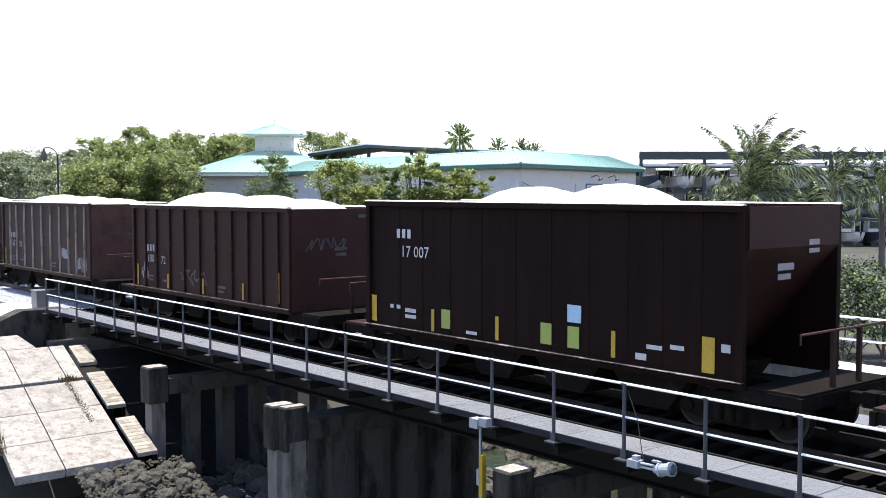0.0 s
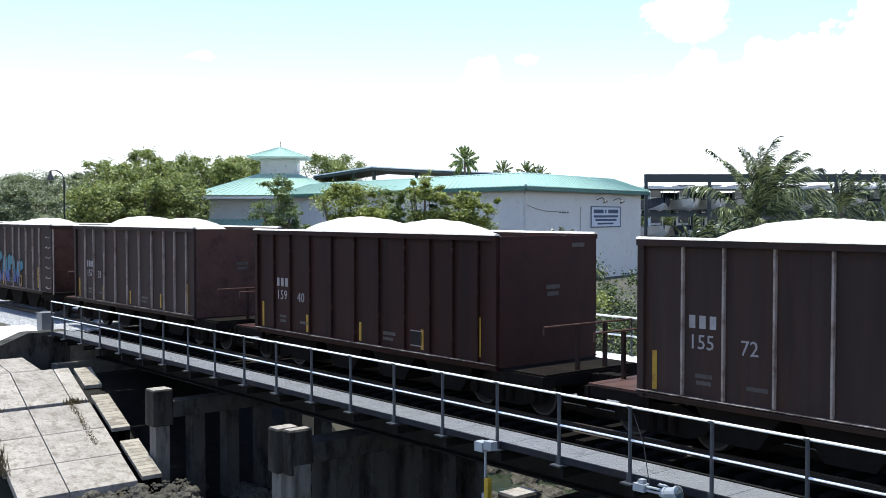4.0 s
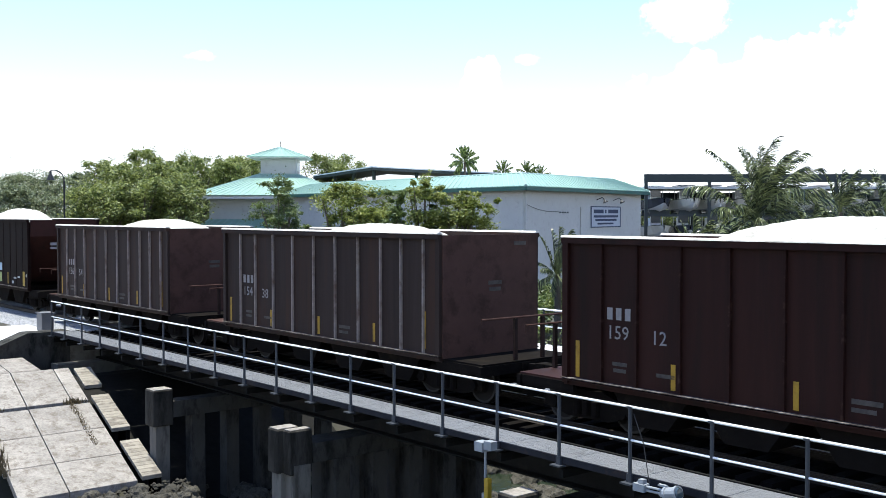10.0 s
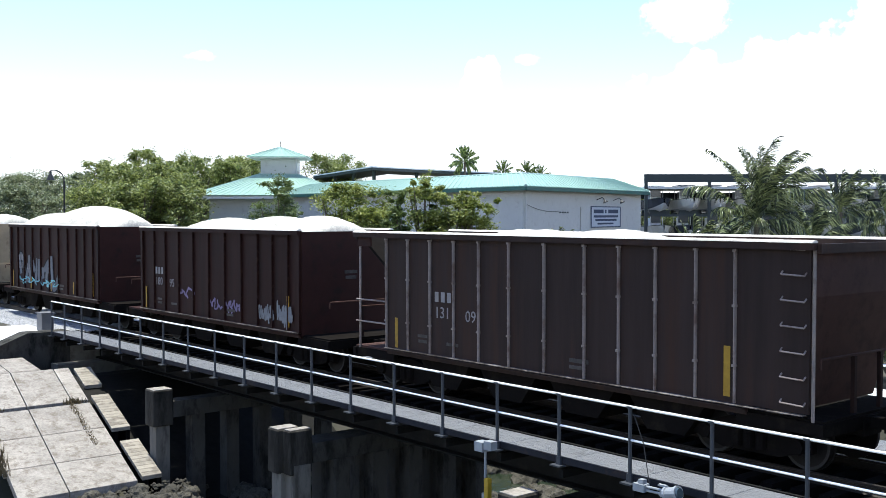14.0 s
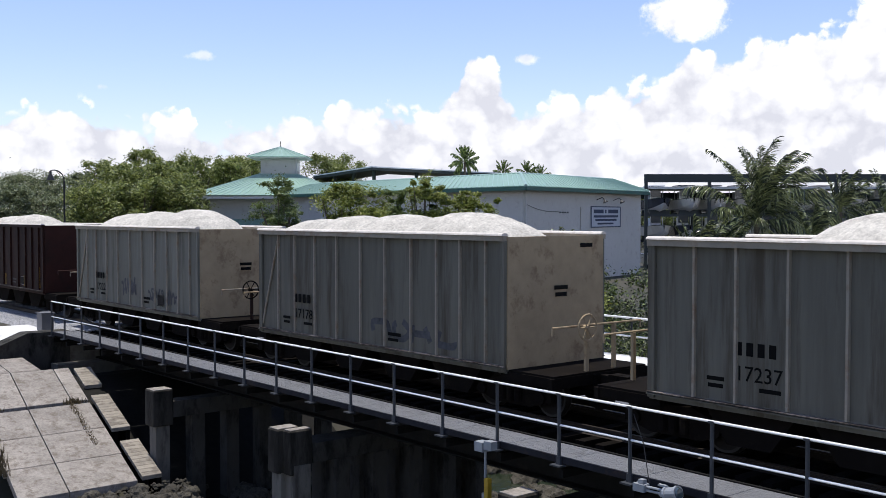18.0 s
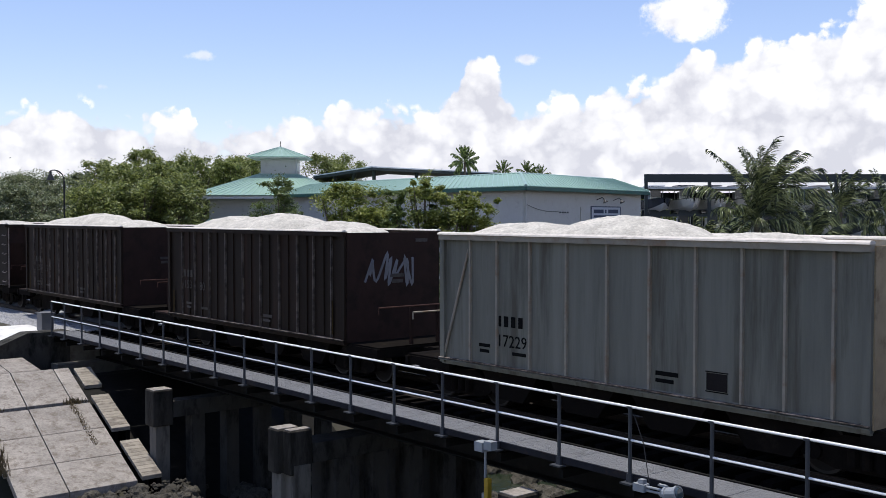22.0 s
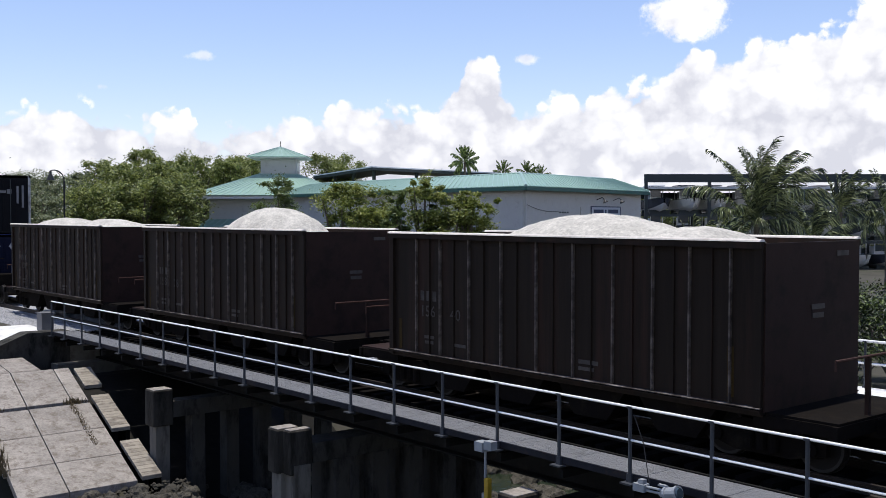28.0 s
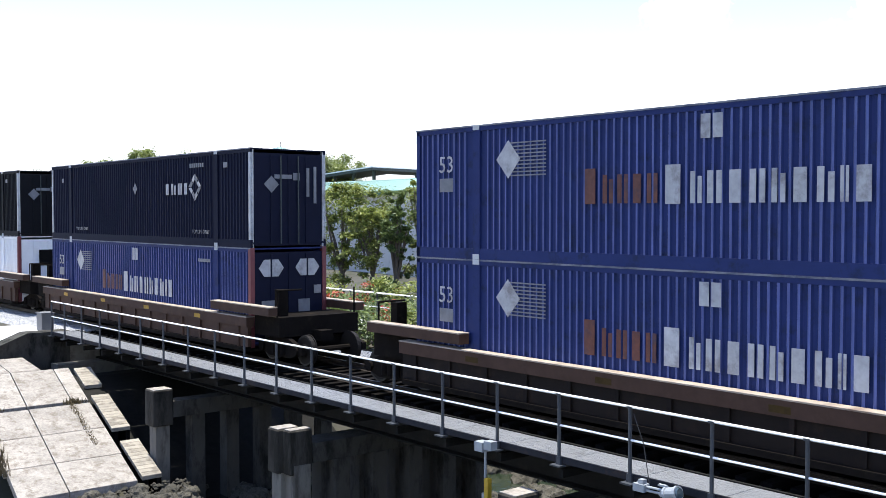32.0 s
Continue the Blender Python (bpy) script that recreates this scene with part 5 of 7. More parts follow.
for i, (a, e, d, ln, hgt) in enumerate([(20.9, 0.1, 50, 2.1, 1), (23.2, -0.2, 44, 2.3, 1), (19.6, -1.6, 36, 1.5, 1), (15.3, -2.2, 34, 1.3, 1), (13.6, -2.5, 34, 1.5, 1), (6.3, -3.3, 40, 1.7, 1)]):
    pp = at_depth(a, e, d)
    make_palm(20 + i, pose(pp.x, pp.y, -1.0), max(0.6, pp.z + 1.0), ln, 24, "smaller green palm behind the railway", wind=0.3, droop=0.7, pairs=52, width=0.3, leafw=0.02)
pp = at_depth(1.2, 2.9, 112)
make_palm(40, pose(pp.x, pp.y, -1.0), pp.z + 1.0, 1.7, 30, "distant fan palm above the roofs", droop=0.5, width=0.42, low=-1.1, pairs=12, leafw=0.10, green="leaf")
for i, (a, e) in enumerate([(3.3, 2.3), (4.6, 2.3), (5.3, 2.05)]):
    pp = at_depth(a, e, 140)
    make_palm(50 + i, pose(pp.x, pp.y, -1.0), pp.z + 1.0, 1.6, 22, "distant palm behind the roof ridge", droop=0.6, width=0.4, low=-0.8, pairs=12, leafw=0.08, green="leaf")
rng = random.Random(21)
for i in range(34):
    a = -8 + i * 1.0 + rng.uniform(-0.4, 0.4)
    d = rng.uniform(36, 50) if a < 9 else rng.uniform(32, 44)
    fl = 26 if -6.5 < a < -2.5 else 0
    tall = rng.uniform(1.8, 3.0) if a < 9 else rng.uniform(2.4, 3.8)
    make_shrub(400 + i, rng.uniform(1.2, 1.8), tall, 0.13 if a > 9 else 0.17, 190 if a > 9 else 130, M["leaf_shade"] if a > 9 else M["leaf_bright"] if rng.random() < 0.35 else M["leaf"],
               "leafy yard shrub with red blooms" if fl else "leafy green yard shrub beyond the track", ground_at(a, d), fl)


# ---------------------------------------------------------------- the train
SPEED = 22.6
PITCH = 13.746
FIRST = -15.22          # centre of the first whole hopper car at the start
MOVING = []
ZB, ZT, HW2 = 0.98, 3.78, 1.56


def wheel_mesh():
    bm = bmesh.new()
    tube(bm, (0, -0.06, 0), (0, 0.06, 0), 0.42, n=20)
    tube(bm, (0, 0.06, 0), (0, 0.085, 0), 0.45, n=20)
    tube(bm, (0, -0.085, 0), (0, -0.06, 0), 0.16, 0.2, n=12)
    return finish(bm, "wheel", M["wheel"])


WHEEL = wheel_mesh()


def side_frame_mesh():
    bm = bmesh.new()
    prism(bm, [(-1.15, 0.36), (-1.15, 0.56), (-0.75, 0.66), (-0.4, 0.78), (0.4, 0.78), (0.75, 0.66), (1.15, 0.56), (1.15, 0.36), (0.95, 0.34), (0.55, 0.22), (-0.55, 0.22), (-0.95, 0.34)], -0.07, 0.07, "y")
    for x in (-0.24, 0, 0.24):
        tube(bm, (x, -0.1, 0.30), (x, -0.1, 0.58), 0.09, n=8)
    for x in (-0.89, 0.89):
        tube(bm, (x, -0.14, 0.45), (x, 0.0, 0.45), 0.13, n=10)
    return finish(bm, "side_frame", M["chassis"])


SIDE_FRAME = side_frame_mesh()
TREAD = bmesh.new()
for k in range(28):
    a0, a1 = 2 * math.pi * k / 28, 2 * math.pi * (k + 1) / 28
    TREAD.faces.new([TREAD.verts.new((r * math.cos(a), -0.0635, r * math.sin(a))) for r, a in ((0.37, a0), (0.42, a0), (0.42, a1), (0.37, a1))])
TREAD = finish(TREAD, "tread", M["tread"])
AXLE = finish(tubes(((0, -0.75, 0), (0, 0.75, 0), 0.08)), "axle", M["chassis"])
BOLSTER = finish(boxes((-0.2, 0.2, -1.0, 1.0, 0.42, 0.72)), "bolster", M["chassis"])


def truck(parent, x):
    for y in (-1.02, 1.02):
        share("side_frame", SIDE_FRAME, parent, pose(x, y, 0, 0, 0, 0 if y < 0 else 180))
    share("bolster", BOLSTER, parent, pose(x, 0, 0))
    for dx in (-0.89, 0.89):
        share("axle", AXLE, parent, pose(x + dx, 0, 0.45))
        w = share("wheel", WHEEL, parent, pose(x + dx, -0.755, 0.45))
        share("tread", TREAD, w)
        share("wheel", WHEEL, parent, pose(x + dx, 0.755, 0.45, 0, 0, 180))


HOPPERS = {}


def rim_height(paint):
    return 4.0 if paint == "black" else 3.78


def hopper_meshes(style, half, end_half):
    """All meshes of one hopper car pattern, kept for every car built to it."""
    key = (style, half, end_half)
    if key in HOPPERS:
        return HOPPERS[key]
    paint, rib, end = style
    d = {}
    ZT = rim_height(paint)
    sheet = HW2 - 0.085
    bm = bmesh.new()
    if end_half == half:
        box(bm, -half, half, 0, 0.05, ZB + 0.1, ZT - 0.1)
    else:   # side sheet with gussets running out to the corner posts under the top chord
        prism(bm, [(-half, ZB + 0.1), (half + 1.13, ZB + 0.1), (half + 1.15, ZT - 0.1), (-half, ZT - 0.1)], 0, 0.05, "y")
    d["sheet"] = finish(bm, "side_sheet", M[paint])
    bm = bmesh.new()
    box(bm, -end_half, end_half, -0.03, 0.11, ZT - 0.11, ZT)
    d["top"] = finish(bm, "top_chord", M["rib_grey" if paint in ("grey", "sage", "dirty") else paint])
    bm = bmesh.new()
    r = 0.03 if paint == "black" else 0.058 if paint in ("grey", "sage", "dirty") else 0.045
    prism(bm, [(0.03 + 1.7 * r * math.cos(a), ZT + 0.004 + r * math.sin(a)) for a in [math.pi * k / 6 for k in range(7)]], -end_half, end_half, "x")
    d["lip"] = finish(bm, "rim_lip", M["dust"])
    bm = bmesh.new()
    tube(bm, (0, 0.03, ZB - 0.02), (0, 0.03, ZT - 0.1), 0.03, n=6)
    d["thin"] = finish(bm, "corner_post", M["rib_mauve"])
    bm = bmesh.new()
    prism(bm, [(-0.115, ZB + 0.035), (-0.115, ZB + 0.055), (-0.01, ZB + 0.075), (0.0, ZB + 0.11), (0.06, ZB + 0.11), (0.06, ZB - 0.06), (-0.01, ZB - 0.06), (-0.02, ZB + 0.03)], -end_half if end_half == half else -half, end_half if end_half == half else half, "x")
    d["sill"] = finish(bm, "side_sill", M[paint])
    bm = bmesh.new()
    reach = half if end_half == half else half + 1.1
    box(bm, -half, reach, -0.125, -0.012, ZB + 0.078, ZB + 0.092)
    d["ledge"] = finish(bm, "sill_ledge", M["sunlit_ledge"])
    bm = bmesh.new()
    w = {"rib_soot": 0.014, "rib_mauve": 0.019, "rib_grey": 0.022}.get(rib, 0.020)
    out = 0.012 if paint == "black" else 0.06
    prism(bm, [(-w * 1.3, 0.0), (w * 1.3, 0.0), (w, -out), (-w, -out)], ZB + 0.1, ZT - 0.1, "z")
    d["rib"] = finish(bm, "rib", M[rib])
    bm = bmesh.new()
    prism(bm, [(-0.011, 0.0), (0.011, 0.0), (0.008, -0.035), (-0.008, -0.035)], ZB + 0.1, ZT - 0.1, "z")
    d["fine_rib"] = finish(bm, "fine_rib", M[paint])
    bm = bmesh.new()   # round-backed rib welded up of three lengths, with a shoulder at each joint
    for k, (za, zb) in enumerate(((ZB + 0.1, 1.72), (1.73, 2.72), (2.73, ZT - 0.14))):
        r = 0.015 if rib == "rib_soot" else 0.02
        prism(bm, [(-r, 0.0), (r, 0.0), (r, -0.03), (r * 0.4, -0.055 - 0.006 * k), (-r * 0.4, -0.055 - 0.006 * k), (-r, -0.03)], za, zb, "z")
        box(bm, -r * 1.7, r * 1.7, -0.07, 0.0, zb - 0.03, zb + 0.01)
    d["rib_open"] = finish(bm, "rib", M[rib])
    bm = bmesh.new()
    prism(bm, [(-0.07, 0.01), (0.07, 0.01), (0.07, -0.095), (-0.07, -0.095)], ZB - 0.02, ZT - 0.1, "z")
    d["corner"] = finish(bm, "corner_post", M[paint])
    # end sheet
    bm = bmesh.new()
    if end_half == half:
        if paint == "black":   # the end slopes in under the rim
            prism(bm, [(-1.7, ZB + 0.3), (-1.66, ZB + 0.27), (0.03, ZT - 0.72), (0.03, ZT - 0.02), (-0.03, ZT - 0.02), (-0.03, ZT - 0.74)], -sheet + 0.055, sheet - 0.055, "y")
        else:
            box(bm, -0.03, 0.03, -sheet, sheet, ZB + 0.02, ZT - 0.02)
    else:
        run = end_half - half
        prism(bm, [(-1.8, ZT - 2.1), (-1.74, ZT - 2.16), (run, ZT - 0.06), (run - 0.05, ZT - 0.02)], -sheet + 0.055, sheet - 0.055, "y")
    # An open end's sloping sheet takes the underframe's shade-dark tone.
    d["end"] = finish(bm, "end_sheet", M[end] if end_half == half else M["chassis"])
    bm = bmesh.new()   # the steep leading end of the open-ended pattern
    prism(bm, [(0.62, ZB + 0.06), (0.68, ZB + 0.06), (1.18, ZT - 0.85), (1.18, ZT - 0.05), (1.12, ZT - 0.05), (1.12, ZT - 0.83)], -sheet + 0.06, sheet - 0.06, "y")
    d["front"] = finish(bm, "end_sheet", M[end])
    d["rung"] = finish(tubes(((0, 0.06, 0.05), (0, 0, 0.0), 0.014), ((0, 0, 0), (0.42, 0, -0.015), 0.016), ((0.42, 0, -0.015), (0.42, 0.06, 0.035), 0.014), n=5), "rung", M["rib_mauve"])
    # discharge pockets under the floor
    bm = bmesh.new()
    prism(bm, [(-1.0, ZB + 0.1), (1.0, ZB + 0.1), (0.42, 0.30), (-0.42, 0.30)], -1.25, 1.25, "y")
    d["pockets"] = finish(bm, "hopper_pocket", M["chassis"])
    bm = bmesh.new()
    box(bm, -6.35, 6.35, -0.28, 0.28, 0.62, 0.94)
    d["centre"] = finish(bm, "centre_sill", M["chassis"])
    bm = bmesh.new()
    box(bm, half + 0.02, 6.3, -1.42, 1.42, 0.96, 1.0)
    d["platform"] = finish(bm, "end_platform", M[end])
    bm = bmesh.new()
    box(bm, 6.22, 6.32, -1.5, 1.5, 0.74, 0.956)
    box(bm, half - 0.2, 6.22, -1.45, -1.33, 0.76, 0.956)
    box(bm, half - 0.2, 6.22, 1.33, 1.45, 0.76, 0.956)
    d["end_sill"] = finish(bm, "end_sill", M["chassis"])
    d["platform_dark"] = d["platform"].copy()
    d["platform_dark"].materials[0] = M["chassis"]
    bm = bmesh.new()
    zr = 1.95
    tube(bm, (6.2, -1.36, zr), (6.2, 1.36, zr), 0.022, n=6)
    tube(bm, (6.2, -1.36, zr), (6.2, -1.36, zr - 0.16), 0.018, n=6)
    tube(bm, (6.2, 1.36, zr), (6.2, 1.36, zr - 0.16), 0.018, n=6)
    d["handrail"] = finish(bm, "handrail", M["end_cream" if paint == "grey" else "rib_grey" if paint == "sage" else "end_mauve"])
    d["stanchion"] = finish(boxes((6.16, 6.23, -0.04, 0.04, 1.0, zr - 0.02)), "stanchion", M["end_cream" if paint == "grey" else "end_soot"])
    bm = bmesh.new()
    ring = [(6.32, -0.45 + 0.27 * math.cos(a), 1.92 + 0.27 * math.sin(a)) for a in [math.pi * k / 9 for k in range(18)]]
    for k in range(18):
        tube(bm, ring[k], ring[(k + 1) % 18], 0.02, n=5)
    for k in range(0, 18, 3):
        tube(bm, (6.30, -0.45, 1.92), ring[k], 0.014, n=5)
    tube(bm, (6.2, -0.45, 1.92), (6.35, -0.45, 1.92), 0.045, n=8)
    d["brake_wheel"] = finish(bm, "brake_wheel", M["end_cream" if paint == "grey" else "chassis"])
    bm = bmesh.new()
    for x in (0, 0.42):
        tube(bm, (x, -HW2 - 0.05, ZB + 0.1), (x, -HW2 - 0.05, ZT - 0.1), 0.018, n=5)
    for k in range(6):
        z = ZB + 0.3 + k * 0.45
        tube(bm, (0, -HW2 - 0.05, z), (0.42, -HW2 - 0.05, z), 0.02, n=5)
    d["ladder"] = finish(bm, "ladder", M["rib_grey" if paint in ("grey", "dirty") else "rib_mauve"])
    bm = bmesh.new()
    box(bm, 6.35, 6.86, -0.09, 0.09, 0.74, 0.92)
    box(bm, 6.62, 6.86, -0.16, 0.16, 0.70, 0.96)
    d["coupler"] = finish(bm, "coupler", M["chassis"])
    HOPPERS[key] = d
    return d


STYLE = {"mauve": ("mauve", "rib_mauve", "end_mauve"), "red": ("red", "rib_red", "end_red"), "soot": ("soot", "rib_soot", "end_soot"), "black": ("black", "rib_black", "end_red"),
         "grey": ("grey", "rib_grey", "end_cream"), "sage": ("sage", "rib_grey", "end_cream"), "dirty": ("dirty", "rib_dirty", "end_dirty"), "rust": ("soot", "rib_soot", "end_rust")}
LOOKS = {"mauve": "faded brown open hopper car with pale ribs", "red": "dark oxide-red open hopper car with ribbed sides", "soot": "sooty dark-brown open hopper car with ribbed sides",
         "black": "near-black smooth-sided open hopper car with yellow placards", "grey": "weathered light-grey open hopper car with cream ends", "sage": "pale sage-grey open hopper car with cream ends", "dirty": "dirty patched grey open hopper car with cream ends",
         "rust": "sooty hopper car with rusty end sheets and side ladders"}


SHEET_Y = -(HW2 - 0.085)


def smooth_path(pts, closed=False, n=6):
    """A curve through the points (x, z)."""
    out = []
    m = len(pts)
    for i in range(m if closed else m - 1):
        a, b, c, d = [pts[(i + k) % m] if closed else pts[min(m - 1, max(0, i + k))] for k in (-1, 0, 1, 2)]
        for s in range(n):
            t = s / n
            out.append(tuple(0.5 * (2 * b[q] + (c[q] - a[q]) * t + (2 * a[q] - 5 * b[q] + 4 * c[q] - d[q]) * t * t + (3 * b[q] - a[q] - 3 * c[q] + d[q]) * t ** 3) for q in (0, 1)))
    if not closed:
        out.append(pts[-1])
    return out


def ribbon(bm, pts, w, y):
    """A painted line of width w through points (x, z), one strip, each bit lapping the one before."""
    prev = None
    for k, q in enumerate(pts):
        y -= 0.00006
        a, b = pts[max(0, k - 1)], pts[min(len(pts) - 1, k + 1)]
        dx, dz = b[0] - a[0], b[1] - a[1]
        ln = math.hypot(dx, dz) or 1
        nx, nz = -dz / ln * w / 2, dx / ln * w / 2
        cur = (bm.verts.new((q[0] + nx, y, q[1] + nz)), bm.verts.new((q[0] - nx, y, q[1] - nz)))
        if prev:
            bm.faces.new((prev[0], prev[1], cur[1], cur[0]))
        prev = cur


LAYERS = {}
COAT = {}       # how far stencils lie before the side sheet


def patch_shape(car, name, pts, paint, layer=0):
    """Each coat lies just over the one before it."""
    LAYERS[car.name] = LAYERS.get(car.name, 0) + 1
    bm = bmesh.new()
    bm.faces.new([bm.verts.new((x, SHEET_Y - 0.003 - 0.0008 * LAYERS[car.name], z)) for x, z in pts])
    return part(name, bm, M[paint], car)


def bubble(car, x, z, w, h, fill, line, rg, layer, edge=0.07, core=True):
    """One swollen sprayed shape with a border and a dark core."""
    k1, k2, f1, f2 = rg.choice((2, 3)), rg.choice((3, 4, 5)), rg.uniform(0, 6.3), rg.uniform(0, 6.3)
    tilt = rg.uniform(-0.25, 0.25)

    def ring(e, s=1.0, ox=0.0, oz=0.0):
        out = []
        for k in range(28):
            a = 2 * math.pi * k / 28
            r = 1 + 0.16 * math.sin(k1 * a + f1) + 0.09 * math.sin(k2 * a + f2)
            ca, sa = math.cos(a), math.sin(a)
            px = math.copysign(abs(ca) ** 0.65, ca) * (w * s * r + e)
            pz = math.copysign(abs(sa) ** 0.65, sa) * (h * s * r + e)
            out.append((x + ox + px + tilt * pz, z + oz + pz))
        return out
    if line:
        patch_shape(car, "sprayed_outline", ring(edge), line, layer)
    patch_shape(car, "sprayed_fill", ring(0.0), fill, layer + 1)
    if core and line:
        patch_shape(car, "sprayed_core", ring(0.0, rg.uniform(0.18, 0.3), w * rg.uniform(-0.25, 0.25), h * rg.uniform(-0.2, 0.3)), line, layer + 2)


def bubbles(car, rg, x0, x1, z0, z1, n, fills, line, edge=0.07, core=True):
    w = (x1 - x0) / n
    for k in range(n):
        zc, h = (z0 + z1) / 2 + rg.uniform(-0.06, 0.06) * (z1 - z0), (z1 - z0) / 2 * rg.uniform(0.8, 1.0)
        bubble(car, x0 + (k + 0.5) * w, zc, w * 0.6, h * 0.88, fills[k % len(fills)], line, rg, 3 * (k % 3), edge, core)


FORMS = {"hook": [[(0.05, 0.38), (0.1, 0.08), (0.45, 0.02), (0.72, 0.2), (0.78, 1.0)]], "tent": [[(0.0, 0.0), (0.42, 1.0), (0.58, 1.0), (1.0, 0.0)], [(0.22, 0.36), (0.78, 0.36)]],
         "gate": [[(0.08, 0.0), (0.16, 1.0)], [(0.92, 0.0), (0.84, 1.0)], [(0.12, 0.45), (0.88, 0.5)]], "bow": [[(0.12, 0.0), (0.18, 0.98), (0.75, 0.95), (0.85, 0.62), (0.3, 0.5), (0.9, 0.4), (0.95, 0.08), (0.12, 0.02)]],
         "arch": [[(0.0, 0.0), (0.12, 0.9), (0.5, 1.0), (0.85, 0.85), (0.95, 0.45)]], "fork": [[(0.35, 0.0), (0.5, 0.5), (0.05, 1.0)], [(0.5, 0.5), (0.95, 0.95)]],
         "zig": [[(0.9, 0.9), (0.3, 0.98), (0.08, 0.7), (0.85, 0.42), (0.8, 0.08), (0.05, 0.06)]], "ring": [[(0.5, 1.0), (0.08, 0.75), (0.1, 0.2), (0.5, 0.0), (0.92, 0.2), (0.9, 0.78), (0.55, 0.98)]],
         "spike": [[(0.05, 0.0), (0.3, 1.0), (0.5, 0.3), (0.72, 1.0), (0.95, 0.0)]]}


def forms(car, rg, x0, x1, z0, z1, names, fill, line, fat=0.3, edge=0.09, wild=0.16):
    """Fat sprayed strokes in a row, leaning on each other, each with a border all round."""
    n = len(names)
    w = (x1 - x0) / n
    for k, nm in enumerate(names):
        lean, lift, grow = rg.uniform(-0.12, 0.12), rg.uniform(-0.04, 0.06), rg.uniform(0.92, 1.06)
        strokes = [[((1 - u if wild else u) + rg.uniform(-wild, wild), v + rg.uniform(-wild, wild)) for u, v in pts] for pts in FORMS[nm]]
        for coat, paint in ((2 * edge, line), (0.0, fill)):
            if not paint:
                continue
            for pts in strokes:
                q = []
                for (u, v) in pts:
                    z = z0 + fat / 2 + (z1 - z0 - fat) * (v * grow + lift)
                    q.append((x0 + w * (k + 0.08 + 0.84 * u) + lean * (z - z0), max(z, z0 + fat * 0.45)))
                bm = bmesh.new()
                LAYERS[car.name] = LAYERS.get(car.name, 0) + 1
                ribbon(bm, smooth_path(q, n=4), fat + coat, SHEET_Y - 0.003 - 0.0004 * LAYERS[car.name])
                LAYERS[car.name] += int(len(bm.verts) * 0.00003 / 0.0004) + 1
                part("sprayed_outline" if coat else "sprayed_fill", bm, M[paint], car)


def scrawl(car, rg, x0, x1, z0, z1, loops, paint, w=0.05):
    """One long uneven scribble, sprayed in a single go."""
    zc, h = (z0 + z1) / 2, (z1 - z0) / 2
    pts = []
    for k in range(loops * 8 + 1):
        t = k / (loops * 8)
        a = t * loops * 2 * math.pi
        amp = h * (0.75 + 0.25 * math.sin(t * 9 + loops))
        pts.append((x0 + (x1 - x0) * t + (x1 - x0) / loops * rg.uniform(-0.35, 0.35), zc + amp * math.sin(a) * rg.uniform(0.5, 1.0) + rg.uniform(-0.3, 0.3) * h))
    bm = bmesh.new()
    LAYERS[car.name] = LAYERS.get(car.name, 0) + 1
    ribbon(bm, smooth_path(pts, n=3), w, SHEET_Y - 0.003 - 0.0008 * LAYERS[car.name])
    LAYERS[car.name] += int(len(bm.verts) * 0.00003 / 0.0008) + 1
    part("scrawl", bm, M[paint], car)


def band(car, rg, x0, x1, z0, z1, paint, layer=0):
    """A long sprayed band with wavy edges."""
    n = max(4, int((x1 - x0) / 0.45))
    up = [(x0 + (x1 - x0) * k / n, z1 + rg.uniform(-0.12, 0.12) * (z1 - z0)) for k in range(n + 1)]
    dn = [(x1 - (x1 - x0) * k / n, z0 + rg.uniform(-0.12, 0.12) * (z1 - z0)) for k in range(n + 1)]
    patch_shape(car, "sprayed_fill", smooth_path(up + dn, True, 3), paint, layer)


def mound(car, rg, x0, x1, z0, z1, paint, layer=0):
    """A sprayed hill of jagged tips."""
    n = 9
    up = []
    for k in range(n + 1):
        t = k / n
        up.append((x0 + (x1 - x0) * t, z0 + (z1 - z0) * (1 - abs(2 * t - 1) ** 1.4) * (1.0 if k % 2 else 0.78) + 0.02))
    patch_shape(car, "sprayed_fill", up + [(x1, z0), (x0, z0)], paint, layer)


def checks(car, rg, x0, x1, z0, z1, nx, nz):
    """A sprayed chequer of white and black squares, slightly askew."""
    for i in range(nx):
        for j in range(nz):
            xa, za = x0 + (x1 - x0) * i / nx, z0 + (z1 - z0) * j / nz
            dx, dz = (x1 - x0) / nx, (z1 - z0) / nz
            q = [(xa, za), (xa + dx, za), (xa + dx, za + dz), (xa, za + dz)]
            patch_shape(car, "check", [(x + rg.uniform(-0.04, 0.04) + 0.1 * (z - z0), z + rg.uniform(-0.03, 0.03)) for x, z in q], "spray_white" if (i + j) % 2 else "spray_black", (i + j) % 2)


def end_scrawl(car, rg, y0, y1, z0, z1, loops, paint, w=0.05):
    """A sprayed line on the leading end sheet."""
    zc, h = (z0 + z1) / 2, (z1 - z0) / 2
    pts = []
    n = loops * 3
    for k in range(n + 1):
        t = k / n
        pts.append((y0 + (y1 - y0) * t + rg.uniform(-0.5, 0.5) * (y1 - y0) / loops, zc + h * (1 if k % 2 else -1) * rg.uniform(0.35, 1.0)))
    bm = bmesh.new()
    ribbon(bm, smooth_path(pts, n=5), w, 0)
    for v in bm.verts:
        v.co = (5.036 - v.co.y, v.co.x, v.co.z)
    part("scrawl", bm, M[paint], car)


